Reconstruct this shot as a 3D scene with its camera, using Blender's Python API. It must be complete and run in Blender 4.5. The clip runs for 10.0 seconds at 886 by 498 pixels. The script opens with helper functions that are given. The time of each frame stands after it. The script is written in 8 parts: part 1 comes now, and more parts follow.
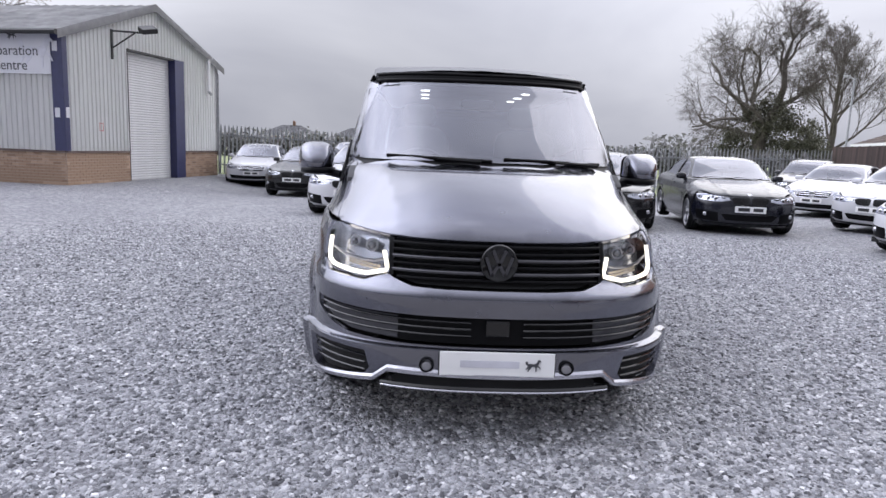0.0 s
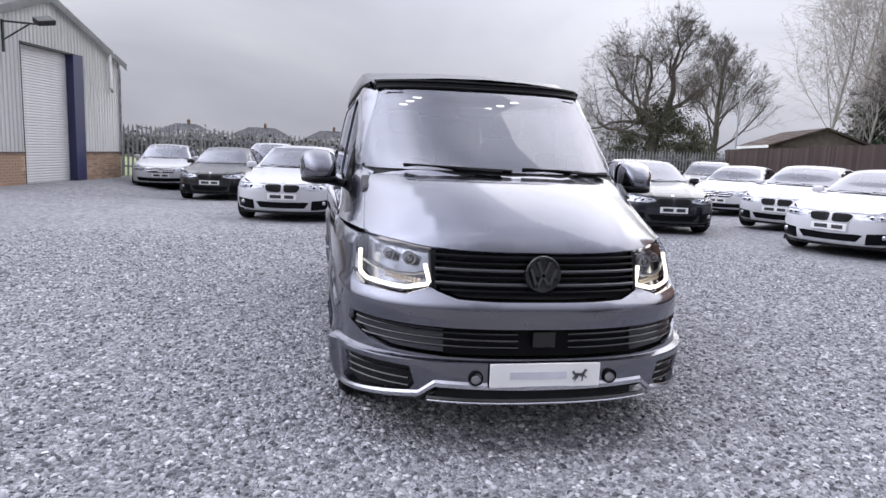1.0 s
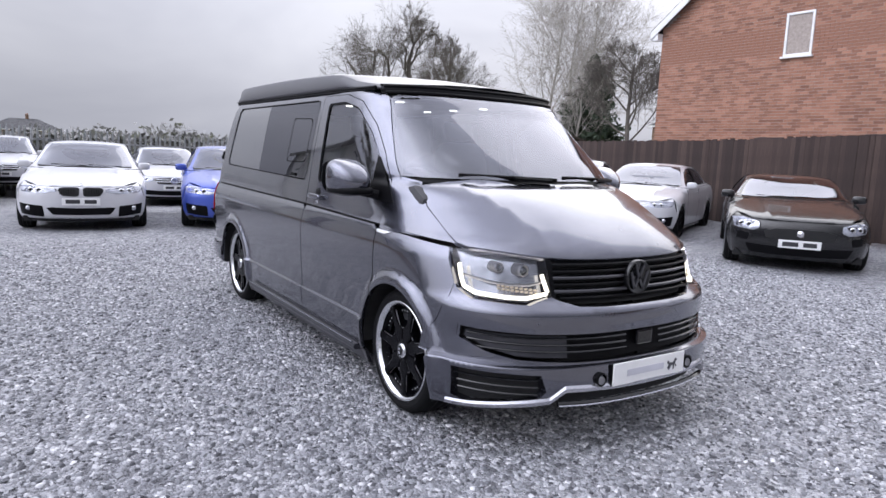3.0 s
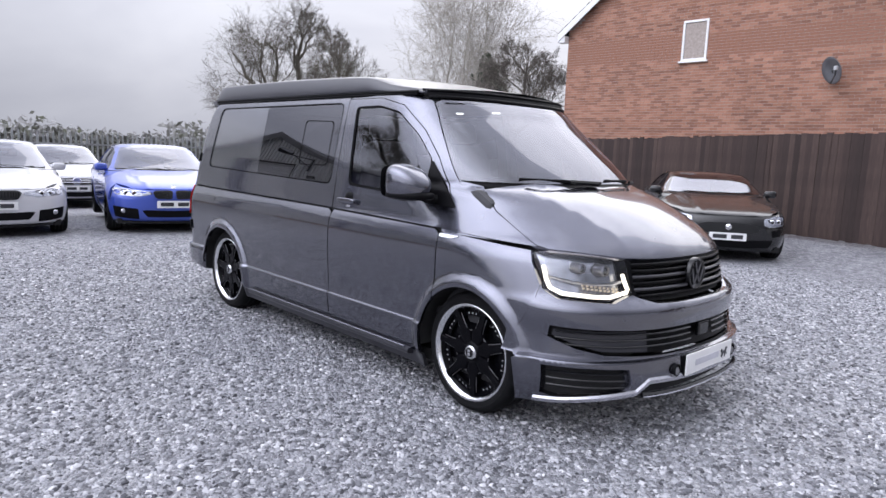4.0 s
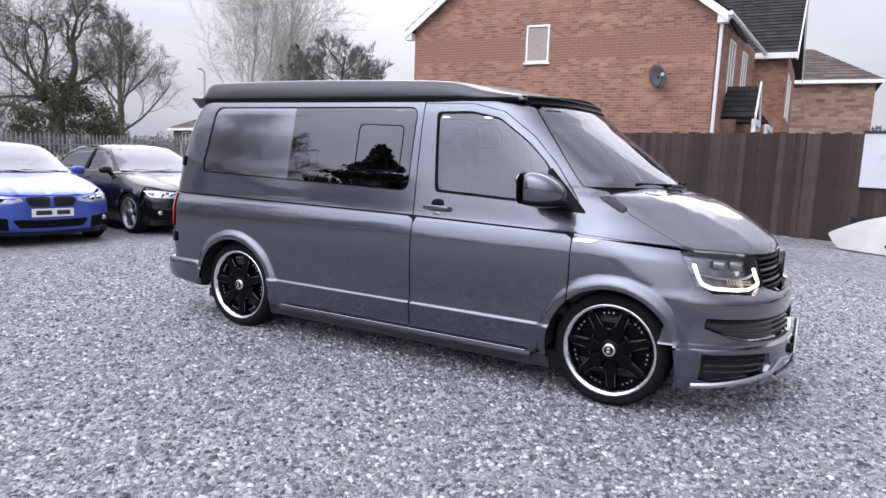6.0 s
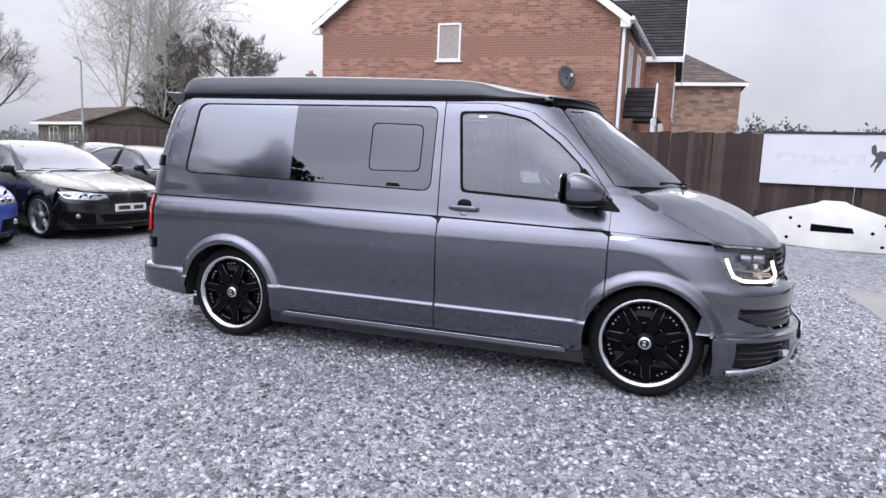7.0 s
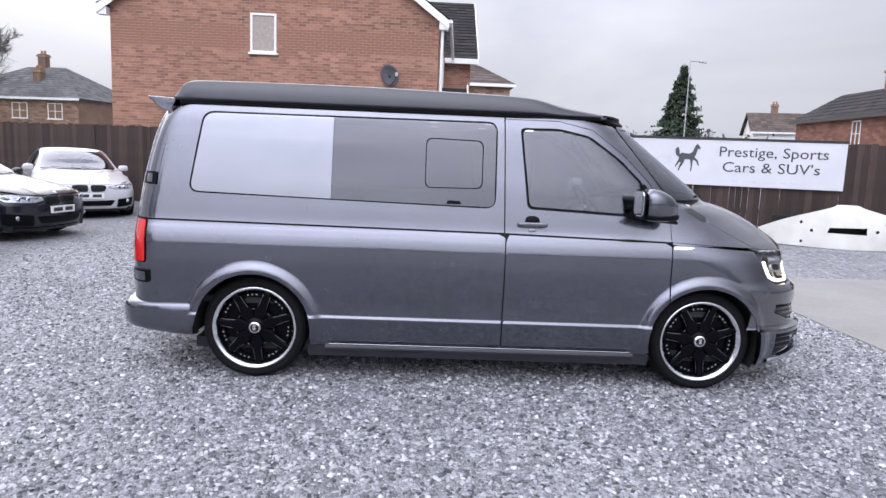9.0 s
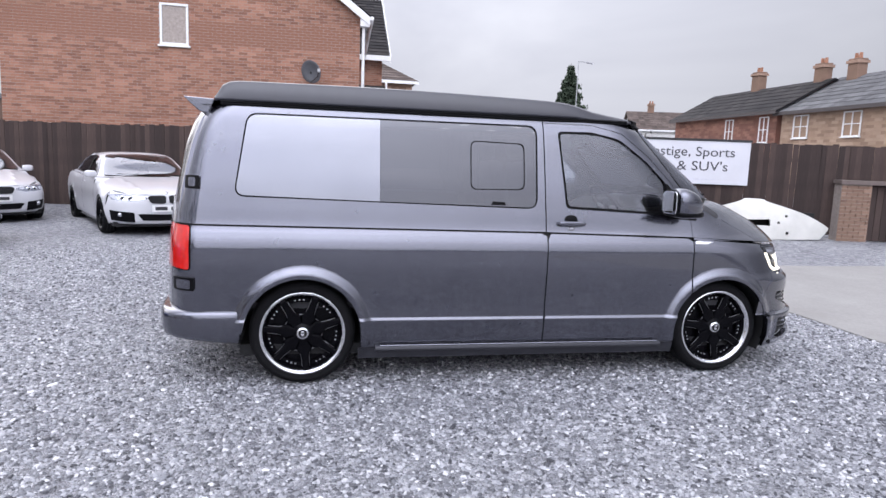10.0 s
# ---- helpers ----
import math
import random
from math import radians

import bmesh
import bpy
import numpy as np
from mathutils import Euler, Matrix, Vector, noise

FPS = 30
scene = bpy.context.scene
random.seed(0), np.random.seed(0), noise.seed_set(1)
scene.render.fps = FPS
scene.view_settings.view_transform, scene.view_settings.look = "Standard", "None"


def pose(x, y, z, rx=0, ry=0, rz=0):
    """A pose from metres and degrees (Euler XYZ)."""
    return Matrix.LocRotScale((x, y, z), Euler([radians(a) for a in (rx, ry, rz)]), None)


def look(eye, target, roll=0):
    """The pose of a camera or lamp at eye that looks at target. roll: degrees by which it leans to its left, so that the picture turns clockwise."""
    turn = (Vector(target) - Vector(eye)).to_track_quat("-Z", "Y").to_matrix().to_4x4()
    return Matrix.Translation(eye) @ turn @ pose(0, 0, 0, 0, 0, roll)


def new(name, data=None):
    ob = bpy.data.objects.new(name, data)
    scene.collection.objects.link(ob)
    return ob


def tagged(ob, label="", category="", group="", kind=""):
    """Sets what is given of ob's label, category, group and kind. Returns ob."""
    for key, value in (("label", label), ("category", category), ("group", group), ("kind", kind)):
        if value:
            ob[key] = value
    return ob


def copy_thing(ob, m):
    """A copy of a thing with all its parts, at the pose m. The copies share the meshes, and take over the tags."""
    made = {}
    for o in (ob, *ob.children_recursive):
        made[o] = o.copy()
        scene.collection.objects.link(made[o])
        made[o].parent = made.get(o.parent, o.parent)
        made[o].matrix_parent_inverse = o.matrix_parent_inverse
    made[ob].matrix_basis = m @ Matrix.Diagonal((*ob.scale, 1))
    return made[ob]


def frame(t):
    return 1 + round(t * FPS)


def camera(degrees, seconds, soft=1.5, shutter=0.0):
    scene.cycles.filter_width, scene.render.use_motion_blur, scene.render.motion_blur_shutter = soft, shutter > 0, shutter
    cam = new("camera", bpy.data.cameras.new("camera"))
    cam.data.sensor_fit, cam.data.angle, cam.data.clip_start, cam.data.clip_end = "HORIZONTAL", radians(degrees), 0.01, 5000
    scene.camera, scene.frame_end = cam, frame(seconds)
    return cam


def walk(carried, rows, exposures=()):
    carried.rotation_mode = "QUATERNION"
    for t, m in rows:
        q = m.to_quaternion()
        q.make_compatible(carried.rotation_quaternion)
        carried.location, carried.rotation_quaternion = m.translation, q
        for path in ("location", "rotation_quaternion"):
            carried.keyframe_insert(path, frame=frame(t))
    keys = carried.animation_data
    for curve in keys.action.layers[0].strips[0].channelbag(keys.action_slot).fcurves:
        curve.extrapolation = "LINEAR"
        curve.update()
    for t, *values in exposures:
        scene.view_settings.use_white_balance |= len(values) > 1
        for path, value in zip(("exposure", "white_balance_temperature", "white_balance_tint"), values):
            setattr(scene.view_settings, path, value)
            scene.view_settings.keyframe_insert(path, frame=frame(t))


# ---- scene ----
cam = camera(67.5, 10.0)
METRES, EYE, TILT, LEAN, TURN = 10.067, 1.5, 0.0, 0.0, 0.0
PATH = [
    (0, (-0.377, -3.839, 1.373), (-0.302, -1.865, 1.066), 2.2),
    (0.5, (-0.684, -3.782, 1.398), (-0.491, -1.814, 1.095), 2.3),
    (1, (-1.023, -3.733, 1.402), (-0.659, -1.789, 1.106), 2.4),
    (1.5, (-1.362, -3.582, 1.403), (-0.794, -1.686, 1.109), 2.3),
    (2, (-1.794, -3.466, 1.408), (-1.028, -1.641, 1.118), 2.2),
    (2.5, (-2.241, -3.279, 1.419), (-1.301, -1.537, 1.13), 2.3),
    (4, (-3.486, -2.486, 1.444), (-2.127, -1.048, 1.156), 2.4),
    (4.5, (-3.869, -2.135, 1.436), (-2.392, -0.817, 1.149), 2.3),
    (5, (-4.142, -1.721, 1.445), (-2.567, -0.522, 1.157), 2.3),
    (5.5, (-4.427, -1.345, 1.454), (-2.772, -0.259, 1.167), 2.2),
    (7, (-5.027, -0.088, 1.439), (-3.154, 0.553, 1.157), 2.3),
    (7.5, (-5.116, 0.382, 1.476), (-3.191, 0.845, 1.191), 2.1),
    (8, (-5.187, 0.899, 1.486), (-3.227, 1.182, 1.203), 2.1),
    (8.5, (-5.168, 1.397, 1.494), (-3.191, 1.503, 1.211), 2.1),
    (9, (-5.217, 1.916, 1.519), (-3.237, 1.849, 1.243), 2.3),
    (9.5, (-5.215, 2.42, 1.513), (-3.249, 2.184, 1.237), 2.3),
    (10, (-5.203, 2.969, 1.522), (-3.262, 2.571, 1.247), 2.2),
]
walk(cam, [(t, look(eye, target, roll)) for t, eye, target, roll in PATH], [(0.0, 0.30), (10.0, 0.42)])

# ---- sky and sun: bright overcast, the sun veiled behind cloud ----
SUN_AZ, SUN_EL = 58.0, 28.0


def sky_world():
    world = bpy.data.worlds.new("overcast_sky")
    scene.world = world
    world.use_nodes = True
    nt = world.node_tree
    nt.nodes.clear()
    N, L = nt.nodes.new, nt.links.new
    out, bg = N("ShaderNodeOutputWorld"), N("ShaderNodeBackground")
    sky = N("ShaderNodeTexSky")
    sky.sky_type = "NISHITA"
    sky.sun_disc = False
    sky.sun_elevation = radians(SUN_EL)
    sky.sun_rotation = radians(SUN_AZ)
    sky.dust_density = 4.0
    grey = N("ShaderNodeHueSaturation")
    grey.inputs["Saturation"].default_value = 0.25
    L(sky.outputs[0], grey.inputs["Color"])
    thin = N("ShaderNodeMixRGB")
    thin.blend_type = "MULTIPLY"
    thin.inputs[0].default_value = 1.0
    thin.inputs[2].default_value = (0.075, 0.075, 0.078, 1)
    L(grey.outputs[0], thin.inputs[1])
    # cloud deck: broad soft banks, flattened towards the horizon
    tc, mp = N("ShaderNodeTexCoord"), N("ShaderNodeMapping")
    mp.inputs["Scale"].default_value = (1.1, 1.1, 3.2)
    L(tc.outputs["Generated"], mp.inputs[0])
    n1 = N("ShaderNodeTexNoise")
    n1.inputs["Scale"].default_value = 1.7
    n1.inputs["Detail"].default_value = 5
    n1.inputs["Roughness"].default_value = 0.5
    n1.inputs["Distortion"].default_value = 0.4
    L(mp.outputs[0], n1.inputs["Vector"])
    ramp = N("ShaderNodeValToRGB")
    e = ramp.color_ramp.elements
    e[0].position, e[0].color = 0.30, (0.36, 0.372, 0.445, 1)
    e[1].position, e[1].color = 0.72, (0.57, 0.58, 0.65, 1)
    L(n1.outputs["Fac"], ramp.inputs[0])
    # cloud gains by direction: raised over the trees and high over the houses; unseen west raised to brighten the van's
    # side, unseen south lowered to dim its front and the ground there
    def sky_gain(az, el, lo, hi, gain):
        dot = N("ShaderNodeVectorMath")
        dot.operation = "DOT_PRODUCT"
        e2, a2 = radians(el), radians(az)
        dot.inputs[1].default_value = (math.sin(a2) * math.cos(e2), math.cos(a2) * math.cos(e2), math.sin(e2))
        L(tc.outputs["Generated"], dot.inputs[0])
        glow = N("ShaderNodeMapRange")
        glow.interpolation_type = "SMOOTHSTEP"
        glow.inputs["From Min"].default_value = lo
        glow.inputs["From Max"].default_value = hi
        glow.inputs["To Min"].default_value = 1.0
        glow.inputs["To Max"].default_value = gain
        L(dot.outputs["Value"], glow.inputs["Value"])
        return glow.outputs[0]

    lit_by = ramp.outputs[0]
    for glow in (sky_gain(34, 26, 0.75, 1.0, 1.35), sky_gain(105, 40, 0.45, 1.0, 1.3), sky_gain(272, 22, 0.3, 1.0, 3.4), sky_gain(188, 30, 0.1, 1.0, 0.55)):
        lit = N("ShaderNodeMixRGB")
        lit.blend_type = "MULTIPLY"
        lit.inputs[0].default_value = 1.0
        L(lit_by, lit.inputs[1])
        L(glow, lit.inputs[2])
        lit_by = lit.outputs[0]
    mix = N("ShaderNodeMixRGB")
    mix.inputs[0].default_value = 0.9
    L(thin.outputs[0], mix.inputs[1])
    L(lit_by, mix.inputs[2])
    # an overcast dome is about three times as bright overhead as at the horizon
    xyz = N("ShaderNodeSeparateXYZ")
    L(tc.outputs["Generated"], xyz.inputs[0])
    rise = N("ShaderNodeValToRGB")
    el = rise.color_ramp.elements
    rise.color_ramp.interpolation = "EASE"
    for k, (p, v) in enumerate(((0.0, 0.21), (0.30, 0.23), (0.60, 0.44), (1.0, 0.72))):
        q = el[0] if k == 0 else (el[1] if k == 3 else el.new(p))
        q.position, q.color = p, (v, v, v, 1)
    L(xyz.outputs[2], rise.inputs[0])
    dome = N("ShaderNodeMath")
    dome.operation = "MULTIPLY"
    dome.inputs[1].default_value = 4.0
    L(rise.outputs[0], dome.inputs[0])
    full = N("ShaderNodeMixRGB")
    full.blend_type = "MULTIPLY"
    full.inputs[0].default_value = 1.0
    L(mix.outputs[0], full.inputs[1])
    L(dome.outputs[0], full.inputs[2])
    L(full.outputs[0], bg.inputs[0])
    bg.inputs[1].default_value = 1.0
    L(bg.outputs[0], out.inputs[0])


sky_world()
sun = new("sun", bpy.data.lights.new("sun", "SUN"))
sun.data.energy = 1.1
sun.data.angle = radians(76)
sun.data.color = (1.0, 0.97, 0.95)
sun.matrix_world = look((math.sin(radians(SUN_AZ)) * 40, math.cos(radians(SUN_AZ)) * 40, 40 * math.tan(radians(SUN_EL))), (0, 0, 0))

# ---- materials ----
MATS = {}


def material(name, build):
    if name not in MATS:
        m = bpy.data.materials.new(name)
        m.use_nodes = True
        build(m.node_tree, m.node_tree.nodes["Principled BSDF"])
        MATS[name] = m
    return MATS[name]


def coords(nt, scale=(1, 1, 1), kind="Object"):
    tc, mp = nt.nodes.new("ShaderNodeTexCoord"), nt.nodes.new("ShaderNodeMapping")
    mp.inputs["Scale"].default_value = scale
    nt.links.new(tc.outputs[kind], mp.inputs[0])
    return mp.outputs[0]


def noise_tex(nt, vec, scale, detail=4, rough=0.55):
    n = nt.nodes.new("ShaderNodeTexNoise")
    n.inputs["Scale"].default_value, n.inputs["Detail"].default_value, n.inputs["Roughness"].default_value = scale, detail, rough
    nt.links.new(vec, n.inputs["Vector"])
    return n.outputs["Fac"]


def ramp(nt, fac, stops):
    r = nt.nodes.new("ShaderNodeValToRGB")
    e = r.color_ramp.elements
    while len(e) < len(stops):
        e.new(0.5)
    for el, (p, c) in zip(e, stops):
        el.position, el.color = p, (*c, 1)
    nt.links.new(fac, r.inputs[0])
    return r.outputs[0]


def mixed(nt, fac, a, b, mode="MIX"):
    m = nt.nodes.new("ShaderNodeMixRGB")
    m.blend_type = mode
    for sock, v in ((m.inputs[0], fac), (m.inputs[1], a), (m.inputs[2], b)):
        if isinstance(v, (int, float)):
            sock.default_value = v
        elif isinstance(v, tuple):
            sock.default_value = (*v, 1)
        else:
            nt.links.new(v, sock)
    return m.outputs[0]


def bump(nt, bsdf, height, strength=0.3, distance=0.01):
    b = nt.nodes.new("ShaderNodeBump")
    b.inputs["Strength"].default_value, b.inputs["Distance"].default_value = strength, distance
    nt.links.new(height, b.inputs["Height"])
    nt.links.new(b.outputs[0], bsdf.inputs["Normal"])


def plain(name, colour, rough=0.5, metal=0.0, coat=0.0, vary=0.12, scale=6.0, spec=0.5, fine=0.0):
    """A surface of one paint or stuff, with faint mottling in colour and gloss."""
    def build(nt, b):
        v = coords(nt)
        f = noise_tex(nt, v, scale, 5)
        dark = tuple(c * (1 - vary) for c in colour)
        light = tuple(min(1, c * (1 + vary)) for c in colour)
        nt.links.new(ramp(nt, f, [(0.3, dark), (0.7, light)]), b.inputs["Base Color"])
        g = nt.nodes.new("ShaderNodeMapRange")
        g.inputs["To Min"].default_value, g.inputs["To Max"].default_value = max(0.02, rough * 0.85), min(1, rough * 1.15)
        nt.links.new(f, g.inputs["Value"])
        nt.links.new(g.outputs[0], b.inputs["Roughness"])
        b.inputs["Metallic"].default_value = metal
        b.inputs["Coat Weight"].default_value = coat
        b.inputs["Coat Roughness"].default_value = 0.04
        b.inputs["Specular IOR Level"].default_value = spec
        if fine:
            bump(nt, b, noise_tex(nt, v, 180, 3), fine, 0.002)
    return material(name, build)


def paint(name, colour, flake=0.35, rough=0.32, coat=1.0, ior=1.5):
    """Car paint: metallic base under clear coat, with a faint mottling from road film in colour and gloss."""
    def build(nt, b):
        v = coords(nt)
        f = noise_tex(nt, v, 2.5, 4)
        nt.links.new(ramp(nt, f, [(0.3, tuple(c * 0.95 for c in colour)), (0.7, tuple(min(1, c * 1.05) for c in colour))]), b.inputs["Base Color"])
        g = nt.nodes.new("ShaderNodeMapRange")
        g.inputs["To Min"].default_value, g.inputs["To Max"].default_value = rough * 0.85, rough * 1.2
        nt.links.new(noise_tex(nt, v, 14, 5), g.inputs["Value"])
        nt.links.new(g.outputs[0], b.inputs["Roughness"])
        b.inputs["Metallic"].default_value = flake
        b.inputs["Coat Weight"].default_value = coat
        b.inputs["Coat Roughness"].default_value = 0.05
        b.inputs["Coat IOR"].default_value = ior
    return material(name, build)


def glass(name, tint, rough=0.0, alpha_mix=0.5):
    """Flat tinted pane: a see-through share that takes the tint, and a clear reflection."""
    if name in MATS:
        return MATS[name]
    m = bpy.data.materials.new(name)
    m.use_nodes = True
    nt = m.node_tree
    nt.nodes.clear()
    N, L = nt.nodes.new, nt.links.new
    out, mix, tr, gl, fr = (N("ShaderNodeOutputMaterial"), N("ShaderNodeMixShader"), N("ShaderNodeBsdfTransparent"),
                            N("ShaderNodeBsdfGlossy"), N("ShaderNodeFresnel"))
    tr.inputs[0].default_value = (*tint, 1)
    gl.inputs["Roughness"].default_value = rough
    gl.inputs["Color"].default_value = (0.90, 0.91, 1.0, 1)
    fr.inputs["IOR"].default_value = alpha_mix
    L(fr.outputs[0], mix.inputs[0])
    L(tr.outputs[0], mix.inputs[1])
    L(gl.outputs[0], mix.inputs[2])
    L(mix.outputs[0], out.inputs[0])
    MATS[name] = m
    return m


def glowing(name, colour, strength):
    def build(nt, b):
        b.inputs["Base Color"].default_value = (*colour, 1)
        b.inputs["Emission Color"].default_value = (*colour, 1)
        b.inputs["Emission Strength"].default_value = strength
    return material(name, build)


def gravel_build(nt, b):
    v = coords(nt)
    vo = nt.nodes.new("ShaderNodeTexVoronoi")
    vo.inputs["Scale"].default_value = 38
    nt.links.new(v, vo.inputs["Vector"])
    vo2 = nt.nodes.new("ShaderNodeTexVoronoi")
    vo2.inputs["Scale"].default_value = 90
    nt.links.new(v, vo2.inputs["Vector"])
    one = ramp(nt, vo.outputs["Color"], [(0.1, (0.115, 0.115, 0.128)), (0.5, (0.32, 0.325, 0.348)), (0.95, (0.66, 0.66, 0.69))])
    two = ramp(nt, vo2.outputs["Color"], [(0.1, (0.11, 0.11, 0.122)), (0.9, (0.57, 0.57, 0.60))])
    base = mixed(nt, 0.4, one, two)
    # broad damp and trodden patches
    big = noise_tex(nt, v, 0.35, 6, 0.6)
    base = mixed(nt, 1.0, base, ramp(nt, big, [(0.3, (0.72, 0.72, 0.75)), (0.62, (1.0, 1.0, 1.0))]), "MULTIPLY")
    # heaped and scuffed stones, a hand to an arm across
    heap = noise_tex(nt, v, 9.0, 6, 0.75)
    base = mixed(nt, 1.0, base, ramp(nt, heap, [(0.34, (0.45, 0.45, 0.47)), (0.52, (1.02, 1.02, 1.02)), (0.68, (1.35, 1.35, 1.35))]), "MULTIPLY")
    nt.links.new(base, b.inputs["Base Color"])
    b.inputs["Roughness"].default_value = 0.62
    b.inputs["Specular IOR Level"].default_value = 0.4
    add = nt.nodes.new("ShaderNodeMath")
    add.operation = "ADD"
    nt.links.new(vo.outputs["Distance"], add.inputs[0])
    nt.links.new(vo2.outputs["Distance"], add.inputs[1])
    inv = nt.nodes.new("ShaderNodeMath")
    inv.operation = "SUBTRACT"
    inv.inputs[0].default_value = 1.0
    nt.links.new(add.outputs[0], inv.inputs[1])
    bump(nt, b, inv.outputs[0], 0.9, 0.02)


def stone_build(nt, b):
    g = nt.nodes.new("ShaderNodeNewGeometry")
    c = ramp(nt, g.outputs["Random Per Island"], [(0.0, (0.058, 0.058, 0.067)), (0.35, (0.225, 0.23, 0.25)), (0.75, (0.385, 0.39, 0.415)), (0.94, (0.55, 0.55, 0.575)), (1.0, (0.72, 0.72, 0.74))])
    v = coords(nt)
    f = noise_tex(nt, v, 160, 3)
    nt.links.new(mixed(nt, 0.35, c, mixed(nt, 1.0, c, ramp(nt, f, [(0.35, (0.6, 0.6, 0.62)), (0.7, (1.15, 1.15, 1.15))]), "MULTIPLY")), b.inputs["Base Color"])
    b.inputs["Roughness"].default_value = 0.7
    b.inputs["Specular IOR Level"].default_value = 0.3
    bump(nt, b, f, 0.3, 0.002)


def brick_piece_build(lo, mid, hi, patch=0.5):
    def build(nt, b):
        oi = nt.nodes.new("ShaderNodeNewGeometry")
        c = ramp(nt, oi.outputs["Random Per Island"], [(0.0, lo), (0.45, mid), (1.0, hi)])
        v = coords(nt, (1, 1, 1))
        f = noise_tex(nt, v, 0.9, 5, 0.6)
        c = mixed(nt, 1.0, c, ramp(nt, f, [(0.3, (1 - patch * 0.6,) * 3), (0.65, (1.0 + patch * 0.15,) * 3)]), "MULTIPLY")
        g = noise_tex(nt, v, 60, 4)
        c = mixed(nt, 0.25, c, mixed(nt, 1.0, c, ramp(nt, g, [(0.3, (0.6, 0.6, 0.6)), (0.7, (1.2, 1.2, 1.2))]), "MULTIPLY"))
        nt.links.new(c, b.inputs["Base Color"])
        b.inputs["Roughness"].default_value = 0.9
        bump(nt, b, g, 0.3, 0.004)
    return build


def board_build(nt, b):
    oi = nt.nodes.new("ShaderNodeObjectInfo")
    c = ramp(nt, oi.outputs["Random"], [(0.0, (0.030, 0.019, 0.017)), (0.5, (0.047, 0.030, 0.026)), (1.0, (0.072, 0.047, 0.040))])
    v = coords(nt, (14, 14, 0.7), "Object")
    f = noise_tex(nt, v, 4, 6, 0.65)
    c = mixed(nt, 1.0, c, ramp(nt, f, [(0.25, (0.65, 0.63, 0.62)), (0.55, (1.0, 1.0, 1.0)), (0.8, (1.45, 1.42, 1.4))]), "MULTIPLY")
    w = noise_tex(nt, coords(nt, (1, 1, 1)), 1.3, 4)
    c = mixed(nt, 1.0, c, ramp(nt, w, [(0.3, (0.8, 0.8, 0.8)), (0.7, (1.2, 1.2, 1.2))]), "MULTIPLY")
    nt.links.new(c, b.inputs["Base Color"])
    b.inputs["Roughness"].default_value = 0.85
    bump(nt, b, f, 0.4, 0.004)


def sheet_build(nt, b):
    """White coated steel cladding with rain streaks."""
    v = coords(nt, (6, 6, 0.35))
    f = noise_tex(nt, v, 2.0, 5, 0.6)
    c = ramp(nt, f, [(0.25, (0.72, 0.72, 0.72)), (0.5, (0.82, 0.82, 0.82)), (0.75, (0.86, 0.86, 0.86))])
    nt.links.new(c, b.inputs["Base Color"])
    b.inputs["Roughness"].default_value = 0.5


def concrete_build(nt, b):
    v = coords(nt)
    f = noise_tex(nt, v, 0.8, 6, 0.65)
    g = noise_tex(nt, v, 30, 4)
    c = ramp(nt, f, [(0.25, (0.215, 0.206, 0.197)), (0.6, (0.275, 0.266, 0.257)), (0.8, (0.305, 0.298, 0.288))])
    c = mixed(nt, 0.3, c, mixed(nt, 1.0, c, ramp(nt, g, [(0.3, (0.585, 0.585, 0.585)), (0.7, (1.12, 1.12, 1.12))]), "MULTIPLY"))
    nt.links.new(c, b.inputs["Base Color"])
    b.inputs["Roughness"].default_value = 0.85
    bump(nt, b, g, 0.25, 0.004)


def grass_build(nt, b):
    v = coords(nt)
    c = ramp(nt, noise_tex(nt, v, 0.6, 7, 0.7), [(0.3, (0.17, 0.195, 0.10)), (0.55, (0.25, 0.28, 0.145)), (0.75, (0.30, 0.32, 0.18))])
    nt.links.new(c, b.inputs["Base Color"])
    b.inputs["Roughness"].default_value = 0.95
    bump(nt, b, noise_tex(nt, v, 25, 4), 0.8, 0.05)


def tile_build(lo, hi):
    def build(nt, b):
        g = nt.nodes.new("ShaderNodeNewGeometry")
        c = ramp(nt, g.outputs["Random Per Island"], [(0.0, lo), (1.0, hi)])
        f = noise_tex(nt, coords(nt), 2.5, 5)
        c = mixed(nt, 1.0, c, ramp(nt, f, [(0.3, (0.75, 0.75, 0.75)), (0.7, (1.15, 1.15, 1.12))]), "MULTIPLY")
        nt.links.new(c, b.inputs["Base Color"])
        b.inputs["Roughness"].default_value = 0.85
        b.inputs["Specular IOR Level"].default_value = 0.2
    return build


def bark_build(lo, hi, stretch=0.25):
    def build(nt, b):
        f = noise_tex(nt, coords(nt, (1, 1, stretch)), 6, 6, 0.65)
        nt.links.new(ramp(nt, f, [(0.3, lo), (0.7, hi)]), b.inputs["Base Color"])
        b.inputs["Roughness"].default_value = 0.95
        bump(nt, b, f, 0.6, 0.03)
    return build


def leaf_build(lo, hi):
    def build(nt, b):
        g = nt.nodes.new("ShaderNodeNewGeometry")
        nt.links.new(ramp(nt, g.outputs["Random Per Island"], [(0.0, lo), (1.0, hi)]), b.inputs["Base Color"])
        b.inputs["Roughness"].default_value = 0.8
    return build


